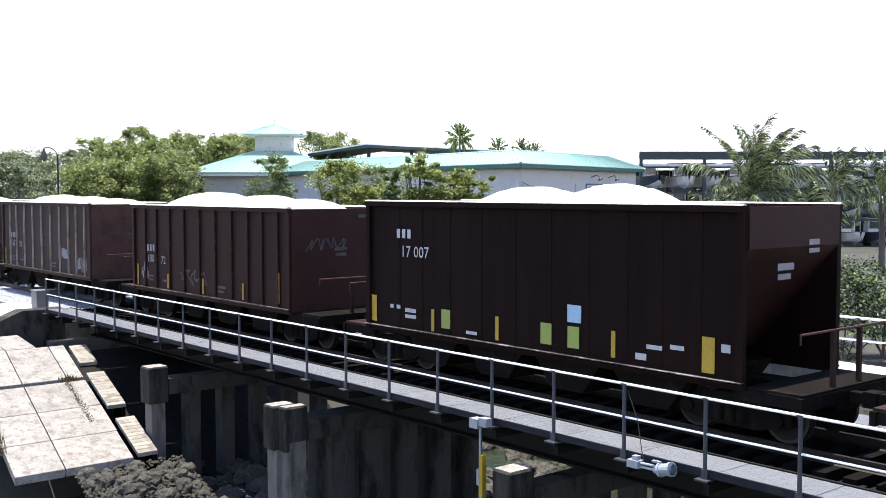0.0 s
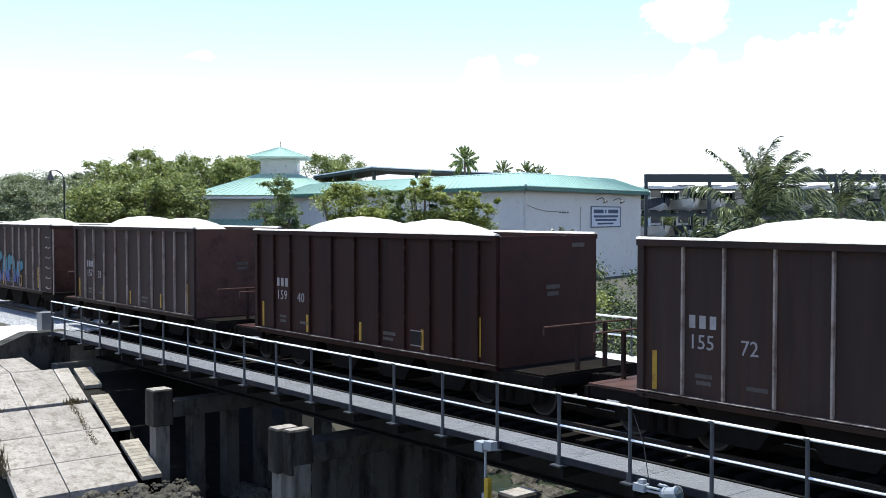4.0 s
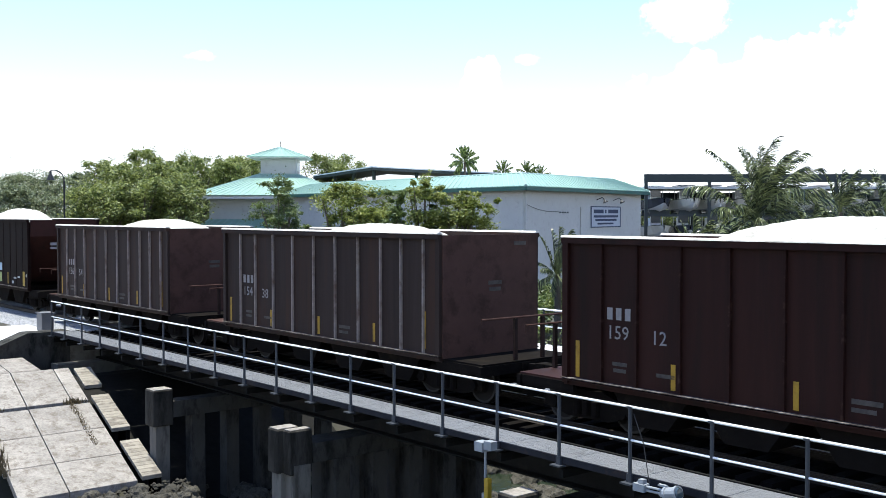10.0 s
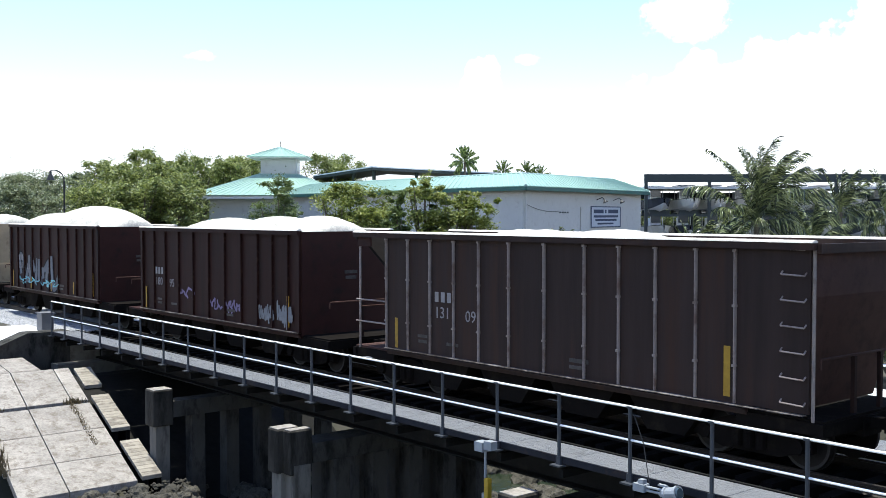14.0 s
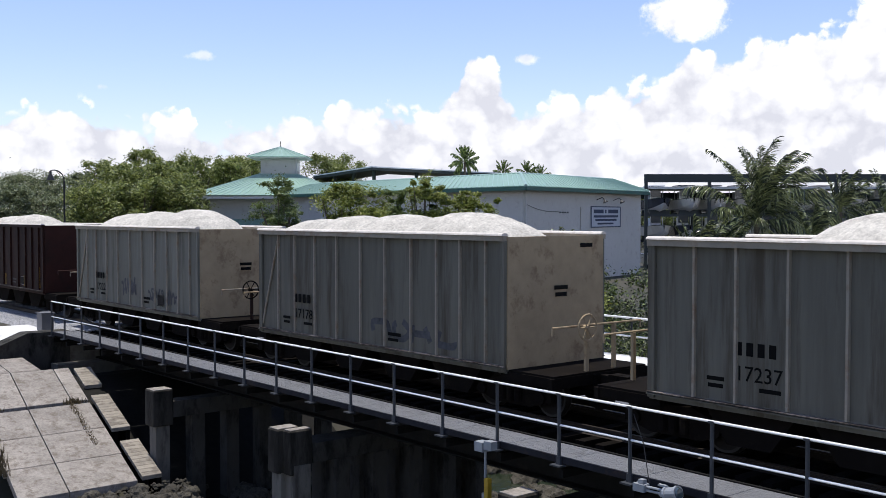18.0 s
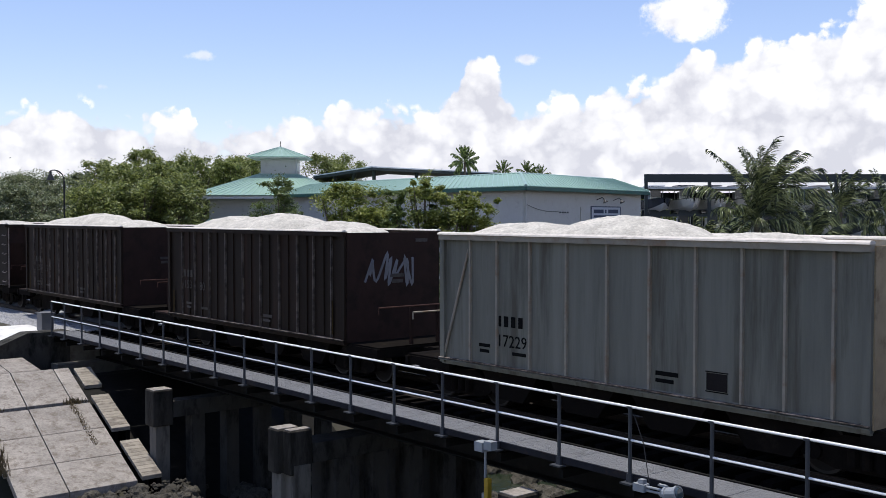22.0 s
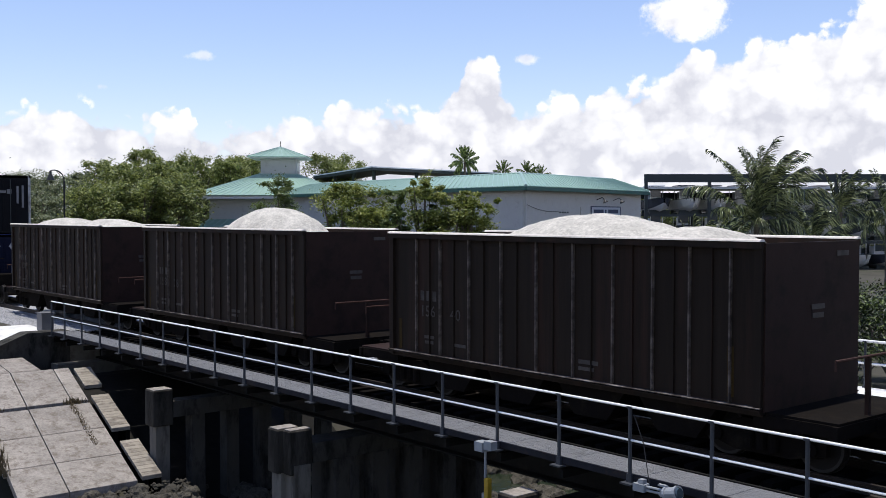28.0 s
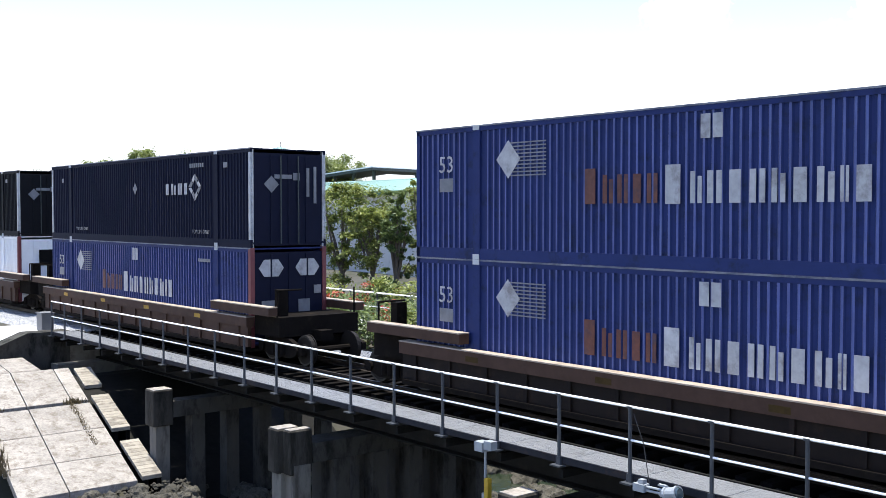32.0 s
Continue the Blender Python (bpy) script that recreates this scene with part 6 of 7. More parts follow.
def graffiti(car, items, seed):
    rg = random.Random(seed)
    for kind, *a in items:
        {"bubbles": bubbles, "scrawl": scrawl, "band": band, "mound": mound, "forms": forms, "checks": checks, "end_scrawl": end_scrawl}[kind](car, rg, *a)


TEXTS = {}


def stencil(car, body, x, z, size, paint):
    key = (body, size, paint)
    if key not in TEXTS:
        TEXTS[key] = text_mesh("stencil", body, size, M[paint])
    share("stencil", TEXTS[key], car, pose(x, SHEET_Y - COAT.get(car.name, 0.004), z))


def flat_bar(w, h, paint):
    key = ("bar", round(w, 3), round(h, 3), paint)
    if key not in TEXTS:
        TEXTS[key] = finish(boxes((-w / 2, w / 2, 0, 0.003, -h / 2, h / 2)), "bar", M[paint])
    return TEXTS[key]


def bars(car, name, rects, paint, y=None):
    yy = SHEET_Y - COAT.get(car.name, 0.004) - 0.004 if y is None else y
    for (x, z, w, h) in rects:
        share(name, flat_bar(w, h, paint), car, pose(x, yy, z))


def initials(car, x, z, h, paint, n=3):
    """The owner's mark as plain blocks."""
    bars(car, "owner_mark", [(x + (k - (n - 1) / 2) * h * 0.82, z, h * 0.5, h * 0.86) for k in range(n)], paint)


RIBS = (-4.03, -3.19, -2.22, -1.21, -0.18, 0.82, 1.82, 2.75, 3.55, 4.38)
RIBS_OPEN = (-4.94, -4.12, -3.31, -2.49, -1.67, -0.74, 0.28, 1.35, 2.2, 3.05, 3.92, 4.71)


def hopper(s, style, number="", open_end=False, extra=None, seed=0, mark=0.0):
    half = 5.25 if style == "black" else 4.925 if open_end else 5.0
    end_half = half + 1.25 if open_end else half
    d = hopper_meshes(STYLE[style], half, end_half)
    car = thing("hopper_car", LOOKS[style], "freight car", pose(s, 0, 0), group="hopper cars of the train")
    MOVING.append((car, s, 0.0))
    COAT[car.name] = 0.034 if extra else 0.014 if style == "black" else 0.004
    sheet = HW2 - 0.085
    ZT = rim_height(style)
    share("side_sheet", d["sheet"], car, pose(0, -sheet, 0))
    share("side_sheet", d["sheet"], car, pose(0, sheet, 0, 0, 0, 180))
    share("top_chord", d["top"], car, pose(0, -HW2, 0))
    share("top_chord", d["top"], car, pose(0, HW2, 0, 0, 0, 180))
    share("rim_lip", d["lip"], car, pose(0, -HW2, 0))
    share("rim_lip", d["lip"], car, pose(0, HW2, 0, 0, 0, 180))
    share("side_sill", d["sill"], car, pose(0, -sheet, 0))
    share("side_sill", d["sill"], car, pose(0, sheet, 0, 0, 0, 180))
    share("sill_ledge", d["ledge"], car, pose(0, -sheet, 0), "side-sill ledge with a broken line of sunlight in its colour")
    for x in RIBS_OPEN if open_end else RIBS:
        share("rib", d["rib_open" if open_end else "rib"], car, pose(x, -sheet, 0))
        if style in ("soot", "rust") and x < 4.2:
            share("fine_rib", d["fine_rib"], car, pose(x + 0.46, -sheet, 0))
    for x in (-end_half + 0.07, end_half - 0.07):
        share("corner_post", d["thin" if open_end else "corner"], car, pose(x, -sheet + 0.02, 0))
        share("corner_post", d["thin" if open_end else "corner"], car, pose(x, sheet - 0.02, 0, 0, 0, 180))
    if open_end:
        share("end_sheet", d["front"], car, pose(half, 0, 0))
        share("end_sheet", d["end"], car, pose(-half, 0, 0, 0, 0, 180))
        for k in range(7):
            share("rung", d["rung"], car, pose(half + 0.67, -HW2 - 0.0, ZB + 0.25 + k * 0.41))
        for sx in (-1, 1):
            bm = bmesh.new()
            box(bm, min(sx * end_half, sx * (end_half + 0.08)), max(sx * end_half, sx * (end_half + 0.08)), -sheet, sheet, ZT - 0.16, ZT - 0.01)
            part("end_chord", bm, M[STYLE[style][0]], car)
            bm = bmesh.new()
            for z in (1.62, 2.15) if sx < 0 else ():
                tube(bm, (sx * half, -1.5, z), (sx * end_half, -1.5, z), 0.022, n=6)
            if sx < 0:
                part("gusset", boxes((-end_half + 0.02, -end_half + 0.55, -sheet, -sheet + 0.05, ZT - 0.33, ZT - 0.115)), M["end_red"], car, "dull red corner plate")
                part("grab_iron", bm, M["rib_mauve"], car)
            else:
                bm.free()
    else:
        share("end_sheet", d["end"], car, pose(half, 0, 0))
        share("end_sheet", d["end"], car, pose(-half, 0, 0, 0, 0, 180))
    for x in (-3.1, -1.05, 1.05, 3.1):
        share("hopper_pocket", d["pockets"], car, pose(x, 0, 0))
    share("centre_sill", d["centre"], car)
    for r in (0, 180):
        share("end_platform", d["platform" if r and style not in ("grey", "sage", "dirty") else "platform_dark"], car, pose(0, 0, 0, 0, 0, r))
        share("end_sill", d["end_sill"], car, pose(0, 0, 0, 0, 0, r))
        for y in (-0.35, 0.5):
            share("stanchion", d["stanchion"], car, pose(0, 0, 0, 0, 0, r) @ pose(0, y, 0))
        share("coupler", d["coupler"], car, pose(0, 0, 0, 0, 0, r))
    share("handrail", d["handrail"], car)
    if style in ("grey", "sage"):
        share("brake_wheel", d["brake_wheel"], car, None, "spoked hand-brake wheel")
    share("handrail", d["handrail"], car, pose(0, 0, 0, 0, 0, 180))
    truck(car, -4.75)
    truck(car, 4.75)
    rg = random.Random(seed)
    light = {"mauve": "grey_paint", "red": "grey_paint", "soot": "faint", "rust": "faint", "black": "white_paint", "grey": "black_paint", "sage": "black_paint", "dirty": "black_paint"}[style]
    if style == "black":
        initials(car, -3.85, 3.26, 0.24, light)
        if number:
            stencil(car, number, -3.45, 2.84, 0.37, light)
        bars(car, "reflector", [(-5.0, 1.45, 0.2, 0.62), (-2.8, 1.35, 0.1, 0.5), (-0.7, 1.38, 0.1, 0.5), (2.45, 1.4, 0.1, 0.5), (4.55, 1.45, 0.26, 0.62)], "yellow")
        bars(car, "placard", [(-2.35, 1.42, 0.3, 0.42), (0.72, 1.42, 0.3, 0.42), (1.45, 1.42, 0.3, 0.42)], "lime")
        bars(car, "placard", [(1.47, 1.88, 0.36, 0.34)], "placard_blue")
        bars(car, "lettering", [(-4.3, 1.55, 0.12, 0.09), (-4.05, 1.55, 0.14, 0.09), (-3.6, 1.5, 0.4, 0.09), (-3.6, 1.36, 0.4, 0.08), (3.4, 1.45, 0.35, 0.08), (3.9, 1.5, 0.3, 0.08), (-1.5, 1.2, 0.35, 0.07), (4.9, 1.6, 0.18, 0.14), (3.1, 1.25, 0.25, 0.12)], light)
        bars_end(car, half + 0.045, [(0.55, 3.35, 0.34, 0.1), (0.55, 3.2, 0.34, 0.08), (-0.35, 2.95, 0.5, 0.12), (-0.4, 2.78, 0.4, 0.1)], "grey_paint")
    else:
        grey = style in ("grey", "sage", "dirty")
        mx = (-2.75 if grey else -3.55) + mark
        zz = 2.0 if grey else 2.38
        initials(car, mx - 0.08, zz, 0.26, light, 4 if grey else 3)
        if number:
            parts = number.split(" ")
            if len(parts) == 2:
                stencil(car, parts[0], mx - 0.10, zz - 0.36, 0.36, light)
                stencil(car, parts[1], mx + 0.85, zz - 0.38, 0.36, light)
            else:
                stencil(car, number, mx - 0.02, zz - 0.42, 0.36, light)
        if not grey:
            dull = style in ("soot", "rust")
            bars(car, "reflector", [(half - 0.62 if not open_end else 4.55, 1.6, 0.13, 0.85), (-half + 0.35, 1.45, 0.1, 0.7)] + ([(-2.38, 1.35, 0.10, 0.46), (0.02, 1.35, 0.10, 0.46), (2.45, 1.37, 0.10, 0.46)] if rg.random() < 0.65 and not dull else []), "dull_reflector" if dull else "ochre")
        bars(car, "lettering", [(-3.6, 1.45, 0.35, 0.07), (-3.6, 1.33, 0.3, 0.07), (1.2, 1.4, 0.5, 0.08), (1.15, 1.27, 0.4, 0.07), (-2.55, 1.35, 0.4, 0.07)], light if grey else "faint")
        if rg.random() < 0.5 and style in ("mauve", "red", "grey", "sage"):
            bars(car, "data_panel", [(2.25, 1.38, 0.42, 0.30)], "panel_dark")
            bars(car, "panel_edge", [(2.25, 1.55, 0.46, 0.02), (2.25, 1.21, 0.46, 0.02)], "grey_paint" if not grey else "spray_black")
        if not open_end:
            bars_end(car, half + 0.045, [(0.9, 3.55, 0.4, 0.09), (0.1, 2.65, 0.42, 0.09), (0.1, 2.5, 0.36, 0.09)], "faint" if not grey else "spray_black")
        if grey and number != "17237":
            part("brace", tubes(((-half + 0.12, SHEET_Y - 0.03, ZB + 0.2), (-half + 0.92, SHEET_Y - 0.03, ZT - 0.3), 0.03), n=6), M["rib_grey"], car)
        if style == "dirty":
            share("primer_patch", flat_bar(0.7, 1.5, "patch"), car, pose(half + 0.036, 0.95, 2.7, 0, 0, 90))
            for k in range(5):
                x = -half + 2.0 + k * 1.35
                bars(car, "primer_patch", [(x, 2.75 + rg.uniform(-0.1, 0.1), rg.uniform(0.7, 0.88), rg.uniform(0.9, 1.3))], "patch", y=-(HW2 - 0.085) - 0.006)
            bars(car, "primer_patch", [(-3.4, 1.75, 1.3, 0.85), (1.6, 1.45, 0.7, 0.6), (2.9, 1.5, 0.4, 0.8)], "patch", y=-(HW2 - 0.085) - 0.006)
    graffiti(car, extra or (), seed + 7)
    return car


def bars_end(car, x, rects, paint):
    """Stencilled bars on the leading end: (y, z, width, height)."""
    for (y, z, w, h) in rects:
        share("lettering", flat_bar(w, h, paint), car, pose(x + 0.003, y, z, 0, 0, 90))


def load(s, mounds, half=4.85, seed=0, base=-0.12, rim=3.78):
    """Crushed stone heaped in a car: mounds are (x, half length, height above the rim)."""
    rg = random.Random(seed)
    nx, ny = 104, 30
    verts = []
    hy = HW2 - 0.13
    for j in range(ny + 1):
        y = -hy + 2 * hy * j / ny
        for i in range(nx + 1):
            x = -half + 2 * half * i / nx
            z = base
            for (mx, mw, mh) in mounds:
                r = math.sqrt(((x - mx) / mw) ** 2 + (y / (hy * 1.0)) ** 2)
                k = max(0.0, 1 - r * r)
                z = max(z, base + (mh - base) * k ** 0.8)
            z += 0.03 * noise.noise((x * 2.2, y * 2.2, seed)) + rg.uniform(-0.014, 0.014)
            if abs(y) > hy - 0.02 or abs(x) > half - 0.02:
                z = min(z, -0.1)
            verts.append((x, y, z))
    w = nx + 1
    faces = [(j * w + i, j * w + i + 1, (j + 1) * w + i + 1, (j + 1) * w + i) for j in range(ny) for i in range(nx)]
    o = len(verts)
    edge = [i for i in range(w)] + [j * w + nx for j in range(1, ny + 1)] + [ny * w + i for i in range(nx - 1, -1, -1)] + [j * w for j in range(ny - 1, 0, -1)]
    verts += [(verts[i][0] * 0.96, verts[i][1] * 0.92, -0.9) for i in edge]
    n = len(edge)
    faces += [(edge[(k + 1) % n], edge[k], o + k, o + (k + 1) % n) for k in range(n)]
    faces.append(tuple(o + k for k in range(n - 1, -1, -1)))
    me = bpy.data.meshes.new("stone_load")
    me.from_pydata(verts, [], faces)
    me.materials.append(M["gravel"])
    me.shade_smooth()
    ob = tagged(new("stone_load", me), "heaped white crushed-limestone load in an open hopper car", "gravel", "stone loads")
    MOVING.append((ob, s, rim - 0.02))
    ob.matrix_basis = pose(s, 0, rim - 0.02)
    return ob


# the cars in order: place in the train, style, number, mounds of stone (x, half length, height over the rim),
# open ends, sprayed shapes (kind, x0, x1, z0, z1, ...)
def build_car(i, style, number, mounds, open_end=False, spray=(), mark=None):
    s = FIRST - PITCH * i - (0.22 if i == 40 else 0.0)
    hopper(s, style, number, open_end, extra=spray, seed=i, mark=(0.75 if open_end else 0.0) if mark is None else mark)
    load(s, mounds, seed=i, rim=rim_height(style))


build_car(-1, "red", "", [(-2.0, 2.4, 0.36), (1.2, 1.8, 0.3)])
build_car(0, "black", "17 007", [(-1.1, 1.4, 0.36), (1.3, 1.4, 0.4)])
build_car(1, "red", "180 72", [(-2.0, 2.7, 0.44), (1.3, 1.4, 0.36), (3.4, 1.0, 0.26)], spray=[("scrawl", -4.4, -3.9, 1.2, 1.9, 3, "spray_grey", 0.05), ("scrawl", -1.6, 0.2, 1.3, 1.9, 4, "faint", 0.05), ("end_scrawl", -1.0, 0.3, 2.6, 3.0, 5, "faint", 0.04)])
build_car(2, "mauve", "157 59", [(-1.9, 2.3, 0.32), (1.1, 1.6, 0.27), (3.6, 1.1, 0.2)], spray=[("bubbles", 1.6, 2.5, 1.5, 2.1, 2, ("faint", "spray_grey"), None, 0.0, False), ("bubbles", 3.6, 4.5, 1.15, 1.8, 3, ("spray_grey", "faint"), None, 0.0, False)])
build_car(3, "mauve", "156 91", [(-4.2, 1.6, 0.14), (-1.6, 1.7, 0.4), (1.2, 1.4, 0.29)], spray=[("bubbles", -1.9, -0.5, 1.2, 2.0, 1, ("faint",), "spray_grey", 0.05), ("scrawl", -0.5, 1.0, 1.3, 2.0, 3, "faint", 0.12), ("scrawl", 0.6, 2.2, 1.4, 1.9, 3, "faint", 0.06)])
build_car(4, "mauve", "155 96", [(-1.9, 2.0, 0.41), (1.3, 1.4, 0.23), (3.3, 1.0, 0.18)])
build_car(5, "mauve", "155 09", [(-1.4, 2.2, 0.42), (1.5, 1.4, 0.29), (3.3, 0.8, 0.15)])
build_car(6, "mauve", "155 72", [(-2.1, 2.4, 0.39), (1.1, 1.6, 0.25), (3.4, 1.0, 0.13)])
build_car(7, "red", "159 40", [(-2.0, 2.3, 0.39), (1.2, 1.7, 0.33)])
build_car(8, "mauve", "157 31", [(-2.0, 2.3, 0.39), (1.2, 1.7, 0.33)])
build_car(9, "mauve", "161 17", [(-1.7, 1.6, 0.15), (1.4, 1.9, 0.29)], True, spray=[("forms", -2.9, 2.5, 1.1, 2.5, ("zig", "arch", "fork", "spike", "arch", "fork"), "fade_sea", "spray_black", 0.36, 0.1, 0.2)])
build_car(10, "mauve", "130 85", [(-1.4, 2.6, 0.25), (1.9, 1.6, 0.16), (4.1, 1.1, 0.09)])
build_car(11, "mauve", "153 04", [(-1.9, 2.4, 0.19), (1.1, 2.0, 0.31), (3.7, 1.4, 0.16)], mark=0.95)
build_car(12, "red", "159 71", [(-2.1, 2.9, 0.42), (1.6, 1.9, 0.3), (4.0, 1.3, 0.16)], spray=[("scrawl", -1.6, 3.0, 1.25, 1.65, 8, "faint", 0.04)])
build_car(13, "mauve", "160 62", [(-0.8, 1.4, 0.33), (1.8, 1.6, 0.49), (4.2, 1.1, 0.32)], True)
build_car(14, "mauve", "157 87", [(-1.8, 2.8, 0.29), (1.6, 1.6, 0.25), (3.7, 1.1, 0.17)], spray=[("scrawl", -2.0, 2.0, 1.35, 2.05, 6, "spray_black", 0.06), ("scrawl", 1.0, 2.4, 1.3, 1.7, 2, "faint", 0.05)])
build_car(15, "mauve", "154 95", [(0.8, 2.0, 0.29)], spray=[("bubbles", -1.3, 1.75, 1.15, 2.12, 3, ("fade_ice", "spray_grey", "fade_ice"), "spray_black", 0.12), ("scrawl", -4.6, -3.7, 1.3, 1.8, 3, "spray_lilac", 0.05)])
build_car(16, "red", "159 12", [(0.3, 3.0, 0.43)])
build_car(17, "mauve", "154 38", [(0.8, 2.3, 0.22)])
build_car(18, "mauve", "156 54", [(1.4, 2.5, 0.29)])
build_car(19, "black", "17 009", [(-0.2, 1.3, 0.52)])
build_car(20, "red", "151 72", [(-2.0, 2.6, 0.39), (0.9, 1.9, 0.25), (3.2, 1.2, 0.13)], spray=[("forms", -2.1, 2.2, 1.12, 2.55, ("hook", "tent", "gate", "bow"), "fade_rose", "spray_black", 0.42, 0.09, 0.0), ("checks", -3.5, -2.2, 1.15, 1.85, 3, 2), ("checks", 3.2, 4.3, 1.2, 1.95, 3, 2)])
build_car(21, "red", "152 04", [(-3.1, 1.4, 0.18), (-1.3, 1.6, 0.28), (1.1, 1.3, 0.27)])
build_car(22, "mauve", "133 72", [(-1.8, 1.2, 0.09), (0.3, 1.0, 0.07)], True, spray=[("forms", -3.7, -0.2, 1.15, 1.85, ("arch", "ring", "zig", "bow", "hook"), "fade_ice", "spray_black", 0.2, 0.09, 0.3), ("forms", 0.1, 4.4, 1.15, 1.95, ("spike", "zig", "fork", "ring", "tent"), "fade_moss", "faint", 0.16, 0.04, 0.32), ("scrawl", 3.2, 4.6, 2.4, 3.1, 3, "spray_pale", 0.06)])
build_car(23, "mauve", "131 09", [(-1.5, 1.3, 0.13), (0.8, 1.2, 0.15)], True)
build_car(24, "red", "180 95", [(-1.5, 2.4, 0.34), (1.5, 1.5, 0.41), (3.6, 1.5, 0.41)], spray=[("scrawl", -2.1, -1.2, 1.5, 1.95, 2, "spray_lilac", 0.07), ("scrawl", -0.2, 0.6, 1.3, 1.75, 3, "spray_lilac", 0.06), ("scrawl", 0.8, 1.8, 1.3, 1.75, 4, "spray_lilac", 0.07), ("scrawl", 2.8, 3.6, 1.2, 1.7, 8, "spray_grey", 0.06), ("scrawl", 3.8, 4.6, 1.15, 1.85, 9, "spray_grey", 0.07)])
build_car(25, "red", "159 23", [(-3.0, 3.2, 0.51), (1.1, 4.5, 0.78)], spray=[("forms", -3.9, 0.8, 1.2, 2.45, ("arch", "tent", "fork", "gate", "zig", "hook"), "fade_ice", "spray_black", 0.26, 0.06, 0.28), ("scrawl", -3.8, 0.8, 1.25, 1.6, 6, "spray_cyan", 0.05)])
build_car(26, "grey", "17190", [(-2.7, 4.0, 0.42), (2.3, 3.7, 0.47)])
build_car(27, "mauve", "51 142", [(1.5, 1.9, 0.34), (3.4, 1.3, 0.2)], True, spray=[("band", -1.6, 2.6, 1.15, 1.75, "spray_ochre", 0), ("band", -1.5, 2.5, 1.62, 2.0, "spray_moss", 1), ("band", -1.6, 2.6, 1.92, 2.22, "spray_cyan", 2)])
build_car(28, "mauve", "153 91", [(-2.5, 1.9, 0.37), (0.4, 1.5, 0.35), (2.6, 1.9, 0.51)], spray=[("mound", -3.4, 2.6, 1.12, 2.5, "spray_deep", 0), ("mound", -3.2, 2.4, 1.12, 2.36, "fade_moss", 1), ("scrawl", -2.9, -0.8, 1.2, 1.9, 6, "spray_teal", 0.05), ("scrawl", -1.0, 1.0, 1.2, 2.1, 6, "spray_teal", 0.04), ("scrawl", 0.6, 2.1, 1.2, 1.75, 5, "spray_teal", 0.05), ("scrawl", 2.9, 4.6, 1.15, 1.55, 7, "spray_deep", 0.12)])
build_car(29, "grey", "17237", [(-1.0, 1.75, 0.52), (1.1, 1.6, 0.54), (3.0, 1.6, 0.4)])
build_car(30, "grey", "17178", [(-3.9, 1.3, 0.33), (-2.3, 1.5, 0.42), (-0.3, 1.6, 0.46), (2.2, 2.2, 0.5)], spray=[("forms", 0.2, 3.4, 1.2, 1.75, ("arch", "ring", "gate", "hook"), "spray_dim", None, 0.16, 0.05)])
build_car(31, "sage", "17222", [(-2.8, 2.1, 0.49), (-0.8, 2.0, 0.56), (1.9, 2.1, 0.62)], spray=[("scrawl", -0.9, 0.3, 1.4, 2.05, 6, "spray_dim", 0.09), ("scrawl", 1.3, 3.4, 1.25, 1.8, 8, "spray_dim", 0.08)])
build_car(32, "red", "154 55", [(-2.9, 1.8, 0.37), (-0.6, 1.6, 0.44), (2.9, 0.9, 0.09)])
build_car(33, "dirty", "17190", [(-4.4, 2.6, 0.36), (-1.0, 3.1, 0.49), (3.3, 1.6, 0.16)])
build_car(34, "black", "17 019", [(-4.9, 2.0, 0.3), (-2.0, 1.9, 0.4), (1.9, 2.4, 0.55)])
build_car(35, "dirty", "17223", [(-4.6, 3.1, 0.34), (-1.1, 2.5, 0.35), (2.4, 2.6, 0.49)])
build_car(36, "sage", "17229", [(-3.6, 1.9, 0.29), (-0.9, 2.1, 0.44), (2.1, 1.5, 0.14)])
build_car(37, "soot", "153 80", [(-2.9, 2.7, 0.4), (-0.4, 2.3, 0.49), (2.6, 1.4, 0.27)], spray=[("end_scrawl", -0.9, 0.7, 2.35, 3.35, 5, "spray_grey", 0.07)])
build_car(38, "soot", "155 75", [(-3.3, 2.2, 0.33), (-0.6, 2.7, 0.49), (2.5, 1.6, 0.24)])
build_car(39, "soot", "160 11", [(-4.8, 3.2, 0.17), (1.3, 2.3, 0.15)], True)
build_car(40, "sage", "17234", [(-3.9, 3.1, 0.19), (-1.2, 3.0, 0.42), (2.7, 1.9, 0.18)], spray=[("scrawl", -4.2, -3.4, 1.35, 1.85, 2, "spray_black", 0.05), ("scrawl", 1.0, 2.6, 1.25, 1.65, 3, "spray_black", 0.05)])
build_car(41, "rust", "160 32", [(-3.6, 1.3, 0.05), (1.1, 1.0, 0.07)], True, spray=[("scrawl", -2.1, -0.8, 1.4, 1.95, 5, "faint", 0.07), ("scrawl", 0.3, 1.7, 1.3, 1.8, 5, "faint", 0.07)])
build_car(42, "soot", "158 20", [(-1.8, 1.7, 0.38), (2.2, 1.6, 0.42)], spray=[("end_scrawl", -0.6, 0.3, 2.4, 3.3, 4, "faint", 0.07)])
build_car(43, "rust", "160 44", [(-1.5, 2.4, 0.32), (1.4, 2.0, 0.31)], True)
build_car(44, "red", "159 08", [(-2.2, 2.2, 0.42), (3.4, 1.9, 0.45)])
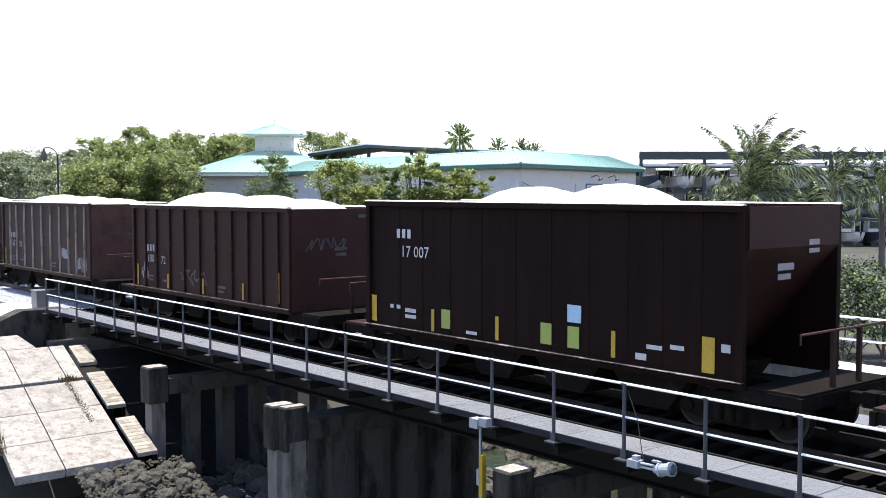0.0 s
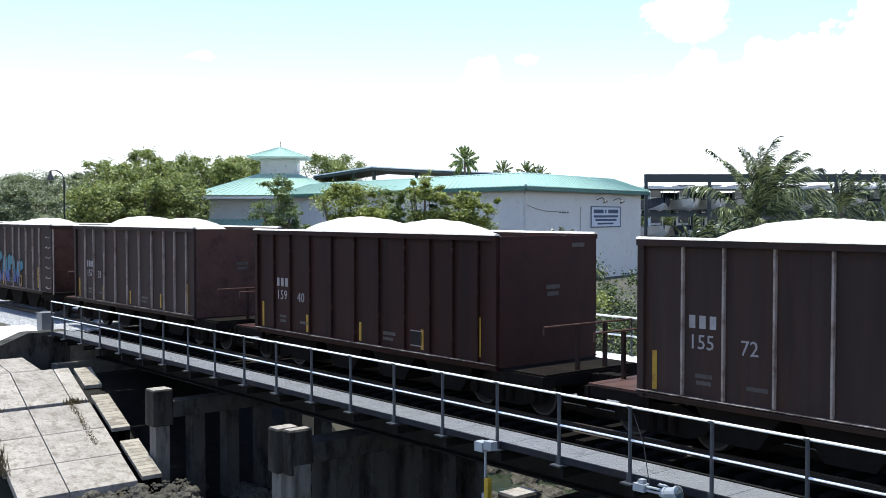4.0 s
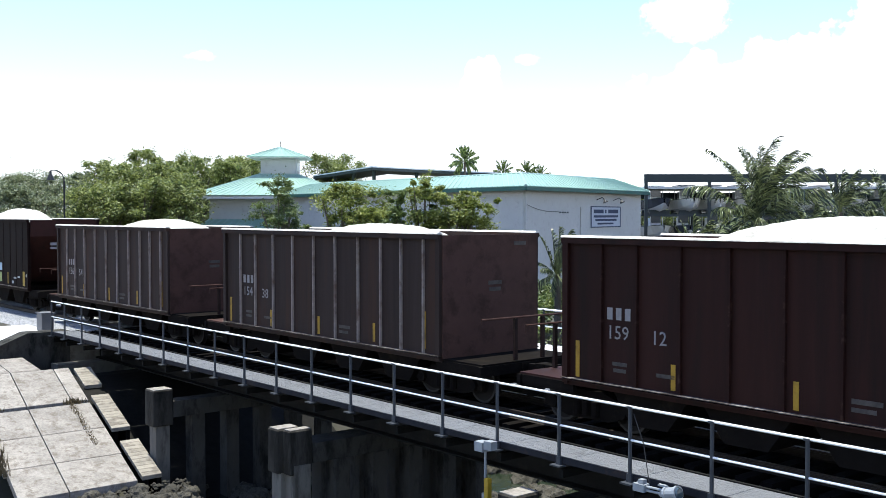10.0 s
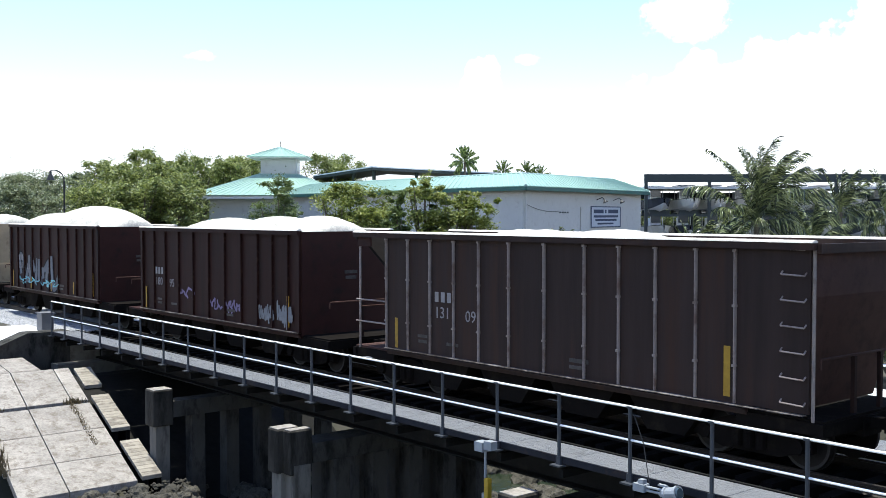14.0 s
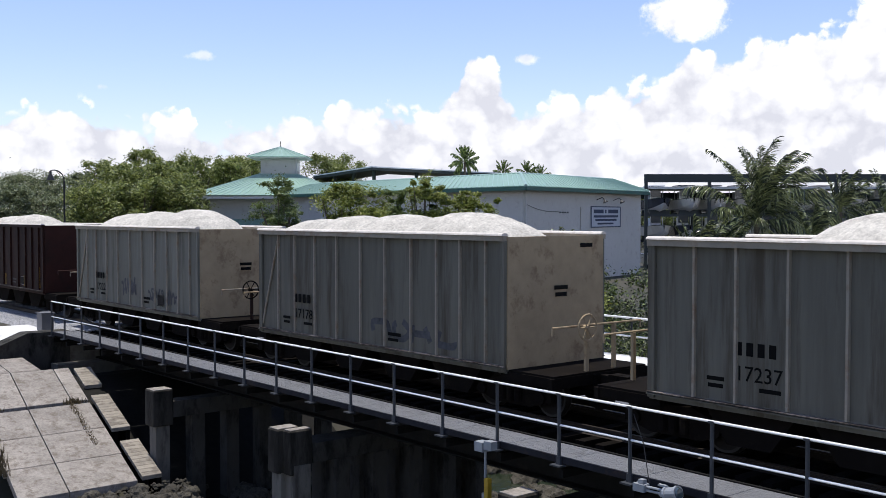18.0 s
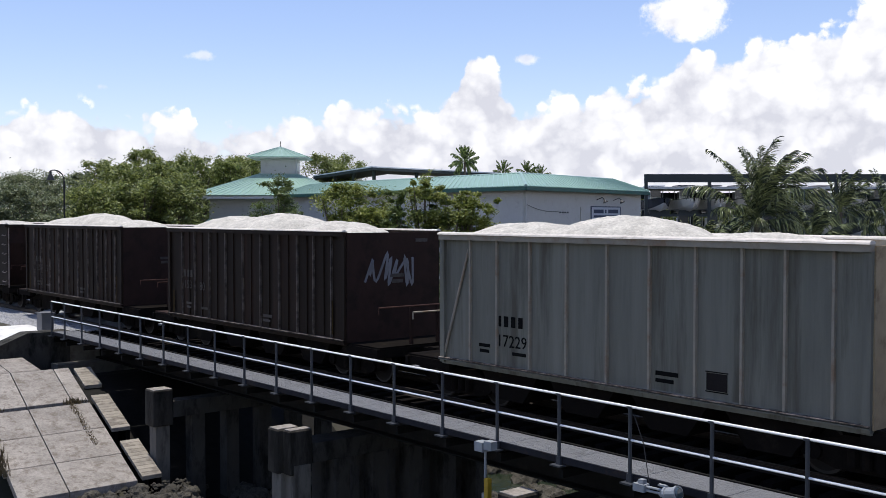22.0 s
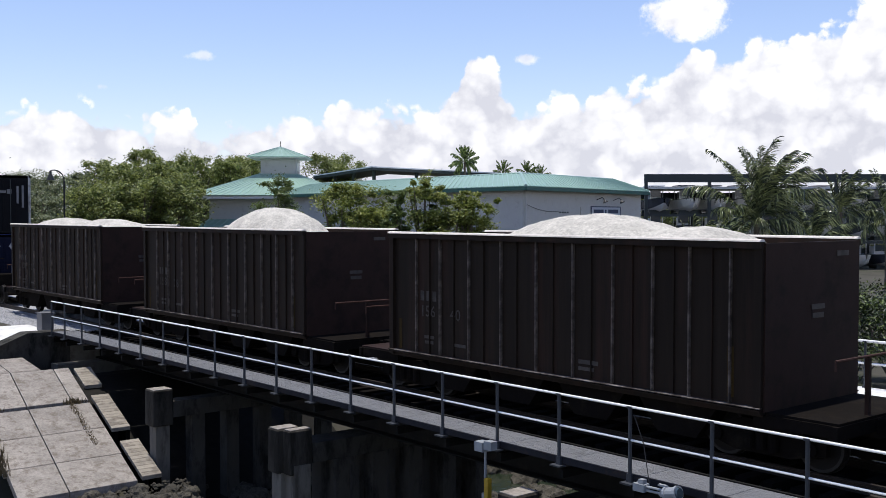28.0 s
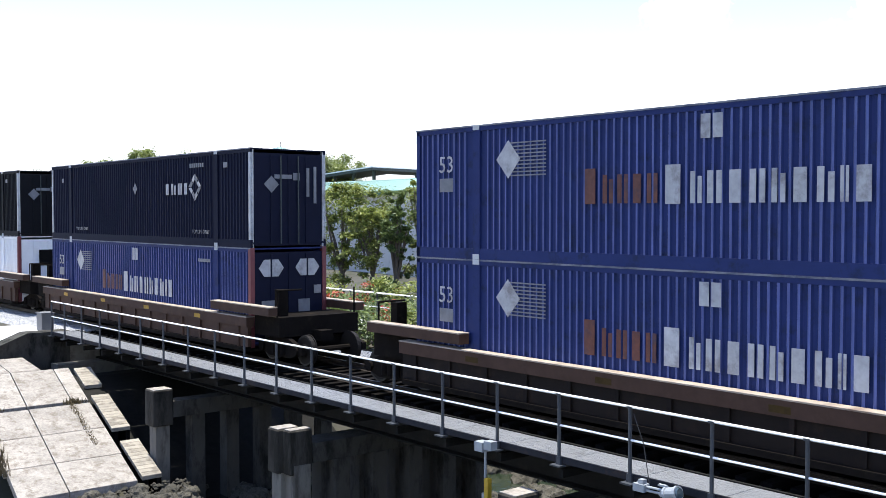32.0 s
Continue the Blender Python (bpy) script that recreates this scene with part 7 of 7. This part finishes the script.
build_car(45, "soot", "155 13", [(-0.2, 2.0, 0.67)], spray=[("forms", -2.5, 3.6, 1.15, 2.65, ("spike", "arch", "arch", "spike", "hook"), "spray_pale_dim", None, 0.62, 0.05, 0.2), ("forms", -2.5, 3.6, 1.15, 2.6, ("spike", "arch", "arch", "spike", "hook"), "spray_black", None, 0.46, 0.05, 0.2), ("band", -2.2, 4.2, 1.18, 1.7, "spray_black"), ("scrawl", 2.0, 3.0, 1.3, 1.8, 2, "spray_pale_dim", 0.05), ("scrawl", -4.75, -4.15, 2.1, 2.6, 6, "faint", 0.05), ("scrawl", 4.3, 4.75, 1.8, 2.3, 5, "faint", 0.05)])
build_car(46, "soot", "156 40", [(0.1, 2.5, 0.47), (2.6, 1.2, 0.24)])
build_car(47, "soot", "158 28", [(1.0, 2.0, 0.66)])
build_car(48, "soot", "158 22", [(-2.3, 2.2, 0.3), (2.2, 1.9, 0.27)])


# ---------------------------------------------------------------- containers in well cars
def glyph(k, x, z, w, h):
    """Plain upright bars in place of a trade name's letter: rectangles (x, z, width, height)."""
    if k % 3 == 0:
        return [(x - w * 0.05, z, w * 0.62, h)]
    return [(x - w * 0.26, z, w * 0.34, h), (x + w * 0.24, z - h * 0.08 * (k % 2), w * 0.3, h * (1 - 0.16 * (k % 2)))]


def corrugated(half, height, body, n=86):
    """One pressed steel side sheet: flutes with sloping flanks, highlights and scuffs painted on the proud faces and
    one flank.
    """
    bm = bmesh.new()
    pitch = (2 * half - 0.3) / n
    prof, proud = [(-half, 0.0)], []
    for k in range(n):
        x = -half + 0.15 + k * pitch
        if half > 2 and abs(abs(x + pitch * 0.5) - 6.0) < 0.22:
            continue
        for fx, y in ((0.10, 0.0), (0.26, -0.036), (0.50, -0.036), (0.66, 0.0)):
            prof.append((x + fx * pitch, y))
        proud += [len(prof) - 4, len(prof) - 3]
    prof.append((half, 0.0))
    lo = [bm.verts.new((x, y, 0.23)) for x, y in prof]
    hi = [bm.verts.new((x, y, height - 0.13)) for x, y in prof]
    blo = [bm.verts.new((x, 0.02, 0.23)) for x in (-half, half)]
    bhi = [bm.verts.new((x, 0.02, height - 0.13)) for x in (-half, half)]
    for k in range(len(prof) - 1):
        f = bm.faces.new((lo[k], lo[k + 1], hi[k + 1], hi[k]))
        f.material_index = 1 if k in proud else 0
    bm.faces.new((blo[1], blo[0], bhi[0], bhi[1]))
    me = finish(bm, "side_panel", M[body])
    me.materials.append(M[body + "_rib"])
    return me


def container(s, z0, kind, flip=False):
    body = {"night": "night", "deep_blue": "deep_blue", "royal": "royal", "white": "box_white"}[kind]
    lab = {"night": "black corrugated 53-foot freight container with galvanised end posts", "deep_blue": "dark navy corrugated 53-foot freight container", "royal": "royal-blue corrugated 53-foot freight container with white lettering blocks",
           "white": "white 53-foot freight container"}[kind]
    c = thing("container", lab, "container", pose(s, 0, z0), group="stacked containers")
    MOVING.append((c, s, z0))
    L2, W2, H = 8.075, 1.295, 2.90
    if ("side", body) not in TEXTS:
        TEXTS["side", body] = corrugated(L2, H, body)
        TEXTS["post", "post_white"] = finish(boxes((-0.055, 0.055, -0.055, 0.055, 0, H)), "corner_post", M["post_white"])
        TEXTS["post", "blue"] = finish(boxes((-0.06, 0.06, -0.06, 0.06, 0, H)), "corner_post", M["royal"])
        TEXTS["post", "post_red"] = finish(boxes((-0.07, 0.07, -0.07, 0.07, 0, H)), "corner_post", M["post_red"])
        TEXTS["lift", body] = finish(boxes((-0.11, 0.11, 0.0, 0.07, 0.02, H - 0.01)), "lift_post", M[body])
        TEXTS["cast"] = finish(boxes((-0.10, 0.10, -0.012, 0.1, 0, 0.11)), "corner_casting", M["post_white"])
    side = TEXTS["side", body]
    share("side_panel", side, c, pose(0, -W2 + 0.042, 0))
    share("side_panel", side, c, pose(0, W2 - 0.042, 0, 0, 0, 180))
    part("top_rail", boxes((-L2, L2, -W2, -W2 + 0.08, H - 0.13, H), (-L2, L2, W2 - 0.08, W2, H - 0.13, H)), M[body], c)
    part("bottom_rail", boxes((-L2, L2, -W2, -W2 + 0.08, 0, 0.23), (-L2, L2, W2 - 0.08, W2, 0, 0.23)), M[body], c)
    part("rail_edge", boxes((-L2, L2, -W2 - 0.014, -W2 - 0.001, H - 0.035, H - 0.002)), M["sunlit_rail"], c, "pale strip painted as the sunlit edge of the top rail")
    part("roof", boxes((-L2, L2, -W2 + 0.084, W2 - 0.084, H - 0.05, H - 0.01)), M[body], c)
    part("floor", boxes((-L2, L2, -W2 + 0.084, W2 - 0.084, 0.1, 0.16)), M[body], c)
    for x in (-L2 + 0.01, L2 - 0.07):
        # Royal boxes get dark-blue ends: the end's shade is in the colour.
        end = part("end_panel", boxes((x, x + 0.06, -W2 + 0.14, W2 - 0.14, 0.05, H - 0.14)), M["deep_blue" if kind == "royal" else body], c)
        if x > 0:
            for y in (-0.6, 0.0, 0.6):
                part("door_post", boxes((x + 0.061, x + 0.085, y - 0.03, y + 0.03, 0.1, H - 0.2)), M["deep_blue" if kind == "royal" else body], end)
    pm = TEXTS["post", "post_white" if kind in ("night", "deep_blue") else "post_red"]
    for x in (-L2 + 0.06, L2 - 0.06):
        for y in (-W2 + 0.06, W2 - 0.06):
            share("corner_post", pm if x > 0 or kind != "royal" else TEXTS["post", "blue"], c, pose(x, y, 0))
    for x in (-6.0, 6.0):
        share("lift_post", TEXTS["lift", body], c, pose(x, -W2 - 0.006, 0))
        for z in (0.0, H - 0.11):
            share("corner_casting", TEXTS["cast"], c, pose(x, -W2 - 0.008, z))
    y = -W2 - 0.002

    def plate(name, rects, paint, yy=y):
        for (px, pz, w, h) in rects:
            share(name, flat_bar(w, h, paint), c, pose(px, yy - 0.004, pz))

    def block(k, bx, bz, w, h, paint):
        bm = bmesh.new()
        for n, (px, pz, bw, bh) in enumerate(glyph(k, bx, bz, w, h)):
            box(bm, px - bw / 2, px + bw / 2, y - 0.004 - 0.001 * n, y, pz - bh / 2, pz + bh / 2)
        part("letter_block", bm, M[paint], c)

    def diamond(x, z, w, h, paint):
        bm = bmesh.new()
        prism(bm, [(x - w / 2, z), (x, z - h / 2), (x + w / 2, z), (x, z + h / 2)], y - 0.005, y, "y")
        part("emblem", bm, M[paint], c)
    sg = -1 if flip else 1
    if kind == "royal":
        w = [0.62, 0.34, 0.42, 0.42, 0.42, 0.36, 0.44, 0.42, 0.2, 0.46]
        x = -1.05
        for k, ww in enumerate(w):
            block(k, x + ww / 2, 1.45 if k else 1.51, ww * 0.86, 0.56 if k else 0.70, "spray_white")
            x += ww
        x = -2.95
        for k, ww in enumerate((0.5, 0.36, 0.36, 0.34, 0.34)):
            block(k, x + ww / 2, 1.45 if k else 1.51, ww * 0.86, 0.54 if k else 0.68, "letter_orange")
            x += ww
        diamond(-5.0, 2.12, 0.72, 0.8, "spray_white")
        plate("emblem_stripe", [(-4.45, 1.78 + 0.075 * k, 1.1, 0.028) for k in range(10)], "spray_grey")
        plate("marking", [(-0.08, 2.5, 0.2, 0.42), (0.17, 2.5, 0.2, 0.42)], "spray_white")
        plate("marking", [(-7.0 * sg, 1.62, 0.46, 0.3), (5.2 * sg, 2.45, 0.8, 0.1)], "spray_grey")
        key = ("53", "w")
        if key not in TEXTS:
            TEXTS[key] = text_mesh("stencil", "53", 0.52, M["spray_white"])
        share("stencil", TEXTS[key], c, pose(-7.0 * sg, y - 0.006, 2.06))
        if flip:
            share("panel", corrugated(1.1, H, "rust_panel", 10), c, pose(3.75, -W2 + 0.036, 0), "rust-brown replaced panel")
        for yy in (-0.62, 0.62):
            for sd in (-1, 1):
                bm = bmesh.new()
                prism(bm, [(yy + sd * 0.03, 2.05), (yy + sd * 0.24, 2.05), (yy + sd * 0.42, 2.3), (yy + sd * 0.24, 2.55), (yy + sd * 0.03, 2.55)], L2 + 0.018, L2 + 0.022, "x")
                part("emblem", bm, M["spray_white"], c)
        for (ya, yb, za, zb) in ((-0.95, -0.45, 0.95, 1.35), (0.3, 0.7, 0.95, 1.35), (0.85, 1.1, 1.5, 1.75), (0.8, 1.1, 0.6, 0.85), (-1.0, -0.55, 0.6, 0.7)):
            part("marking", boxes((L2 + 0.018, L2 + 0.022, ya, yb, za, zb)), M["spray_grey"], c)
    elif kind in ("night", "deep_blue"):
        x0 = 3.2 * sg - (1.35 if flip else 0.75)
        for k, ww in enumerate((0.42, 0.5, 0.42, 0.4)):
            block(k, x0 + ww / 2, 1.78, ww * 0.8, 0.36, "spray_white")
            x0 += ww
        cx, cz, r = x0 + 0.42, 1.82, 0.44
        for k in range(4):
            u, v = k * math.pi / 2, (k + 1) * math.pi / 2
            p0, p1 = (cx + r * math.cos(u), cz + r * math.sin(u)), (cx + r * math.cos(v), cz + r * math.sin(v))
            for t0, t1 in ((0.04, 0.46), (0.54, 0.96)):
                bm = bmesh.new()
                q = []
                for t, f in ((t0, 1.0), (t1, 1.0), (t1, 0.55), (t0, 0.55)):
                    q.append((cx + (p0[0] + (p1[0] - p0[0]) * t - cx) * f, cz + (p0[1] + (p1[1] - p0[1]) * t - cz) * f))
                prism(bm, q, y - 0.005, y, "y")
                part("emblem", bm, M["spray_white" if t0 < 0.1 else "spray_grey"], c)
        diamond(0.1 * sg, 1.85, 0.34, 0.42, "spray_grey")
        plate("lettering", [((-5.4 if s == -694.1 else cx - 0.3) + 0.14 * k, 2.5, 0.1, 0.13) for k in range(7)], "spray_grey")
        plate("lettering", [(6.6, 2.45, 0.26, 0.16), (-6.8, 2.3, 0.2, 0.16)], "spray_grey")
        if "lift" not in TEXTS:
            TEXTS["lift"] = text_mesh("stencil", "TOP LIFT ONLY", 0.17, M["spray_grey"])
        for x in (-4.8, 5.0):
            share("stencil", TEXTS["lift"], c, pose(x, y - 0.006, 0.42))
        for (ya, yb, za, zb) in ((-0.5, 0.1, 2.02, 2.14), (0.14, 0.36, 1.98, 2.2), (0.6, 0.7, 1.5, 2.35), (0.85, 0.95, 1.3, 2.4)):
            part("lettering", boxes((L2 + 0.018, L2 + 0.022, ya, yb, za, zb)), M["spray_grey"], c)
        bm = bmesh.new()
        prism(bm, [(-0.85, 1.85), (-0.6, 1.6), (-0.35, 1.85), (-0.6, 2.1)], L2 + 0.018, L2 + 0.022, "x")
        part("placard", bm, M["spray_grey"], c)
        for yy in (-0.3, 0.3):
            part("lock_bar", tubes(((L2 + 0.05, yy, 0.1), (L2 + 0.05, yy, 2.7), 0.02), n=6), M["rack_steel"], c)
    else:
        plate("marking", [(-6.2, 1.9, 0.9, 0.16), (5.0, 2.3, 0.8, 0.14)], "sign_dark")
        bm = boxes((L2 + 0.018, L2 + 0.022, -0.4, 0.6, 1.6, 2.3))
        part("emblem", bm, M["black_paint"], c)
    return c


def well_car(s, brown=False):
    w = thing("well_car", "weathered brown articulated container well car unit", "freight car", pose(s, 0, 0), group="well cars of the train")
    MOVING.append((w, s, 0.0))
    HX = 9.7
    for y in (-1.47, 1.47):
        sg = math.copysign(1, y)
        bm = bmesh.new()
        prism(bm, [(-8.3, 0.42), (8.3, 0.42), (8.3, 1.0), (-8.3, 1.0)], y - 0.06, y + 0.06, "y")
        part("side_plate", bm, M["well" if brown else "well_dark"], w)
        part("top_chord", boxes((-8.35, 8.35, y - 0.13, y + 0.13, 1.004, 1.27)), M["well"], w)
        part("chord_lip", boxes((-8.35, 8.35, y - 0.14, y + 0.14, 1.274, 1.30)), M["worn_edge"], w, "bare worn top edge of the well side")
        part("bottom_chord", boxes((-8.2, 8.2, y - 0.16, y + 0.10, 0.30, 0.416)), M["chassis"], w)
        for x0, x1 in ((-9.6, -6.2), (6.2, 9.6)):
            bm = bmesh.new()
            prism(bm, [(x0, 1.40), (x1, 1.40), (x1, 1.62), (x0, 1.62)], y - 0.14, y + 0.14, "y")
            part("end_ledge", bm, M["well"], w, "pale worn deck edge over the truck")
        for k in range(14):
            x = -7.8 + k * 1.2
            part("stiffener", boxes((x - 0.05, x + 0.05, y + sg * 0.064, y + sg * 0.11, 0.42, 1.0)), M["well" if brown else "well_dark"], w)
        for k in range(4):
            part("reflector", boxes((-6.0 + k * 3.7, -5.6 + k * 3.7, y + sg * 0.131, y + sg * 0.135, 1.06, 1.18)), M["dull_reflector" if not brown else "ochre"], w)
        for x0, x1 in ((-9.6, -6.2), (6.2, 9.6)):
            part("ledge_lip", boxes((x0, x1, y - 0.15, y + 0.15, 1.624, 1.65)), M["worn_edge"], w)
    part("floor", boxes((-8.2, 8.2, -1.4, 1.4, 0.26, 0.33)), M["chassis"], w)
    for sx in (-1, 1):
        a, b = sorted((sx * 8.35, sx * HX))
        part("end_deck", boxes((a, b, -1.33, 1.33, 0.8, 1.35)), M["chassis"], w)
        part("hand_brake_stand", boxes((sx * 9.2 - 0.12, sx * 9.2 + 0.12, -1.1, -0.8, 1.354, 2.1)), M["chassis"], w)
        part("handrail", tubes(((sx * 9.55, -1.3, 1.35), (sx * 9.55, -1.3, 2.1), 0.025), ((sx * 9.55, -1.3, 2.1), (sx * 9.55, -0.5, 2.1), 0.025)), M["chassis"], w)
        part("handrail", tubes(((sx * 9.55, 1.3, 1.35), (sx * 9.55, 1.3, 2.1), 0.025)), M["chassis"], w)
        part("coupler", boxes((min(sx * HX, sx * 10.1), max(sx * HX, sx * 10.1), -0.2, 0.2, 0.65, 0.95)), M["chassis"], w)
    truck(w, -9.3)
    truck(w, 9.3)
    return w


STACKS = [(-694.1, "royal", "night", True, False), (-714.45, "deep_blue", "night", False, True), (-734.15, "royal", "royal", False, False), (-758.0, "royal", "deep_blue", False, False),
          (-778.4, "white", "night", False, True), (-798.6, "royal", "night", False, False)]
for (s, low, up, f1, f2) in STACKS:
    well_car(s, s < -750)
    container(s, 0.35, low, f1)
    container(s, 3.254, up, f2)


# ---------------------------------------------------------------- movement
def motions():
    for ob, s, z in MOVING:
        walk(ob, [(0.0, pose(s, 0, z)), (16.0, pose(s + SPEED * 16.0, 0, z)), (32.0, pose(s + SPEED * 32.0, 0, z))])


motions()
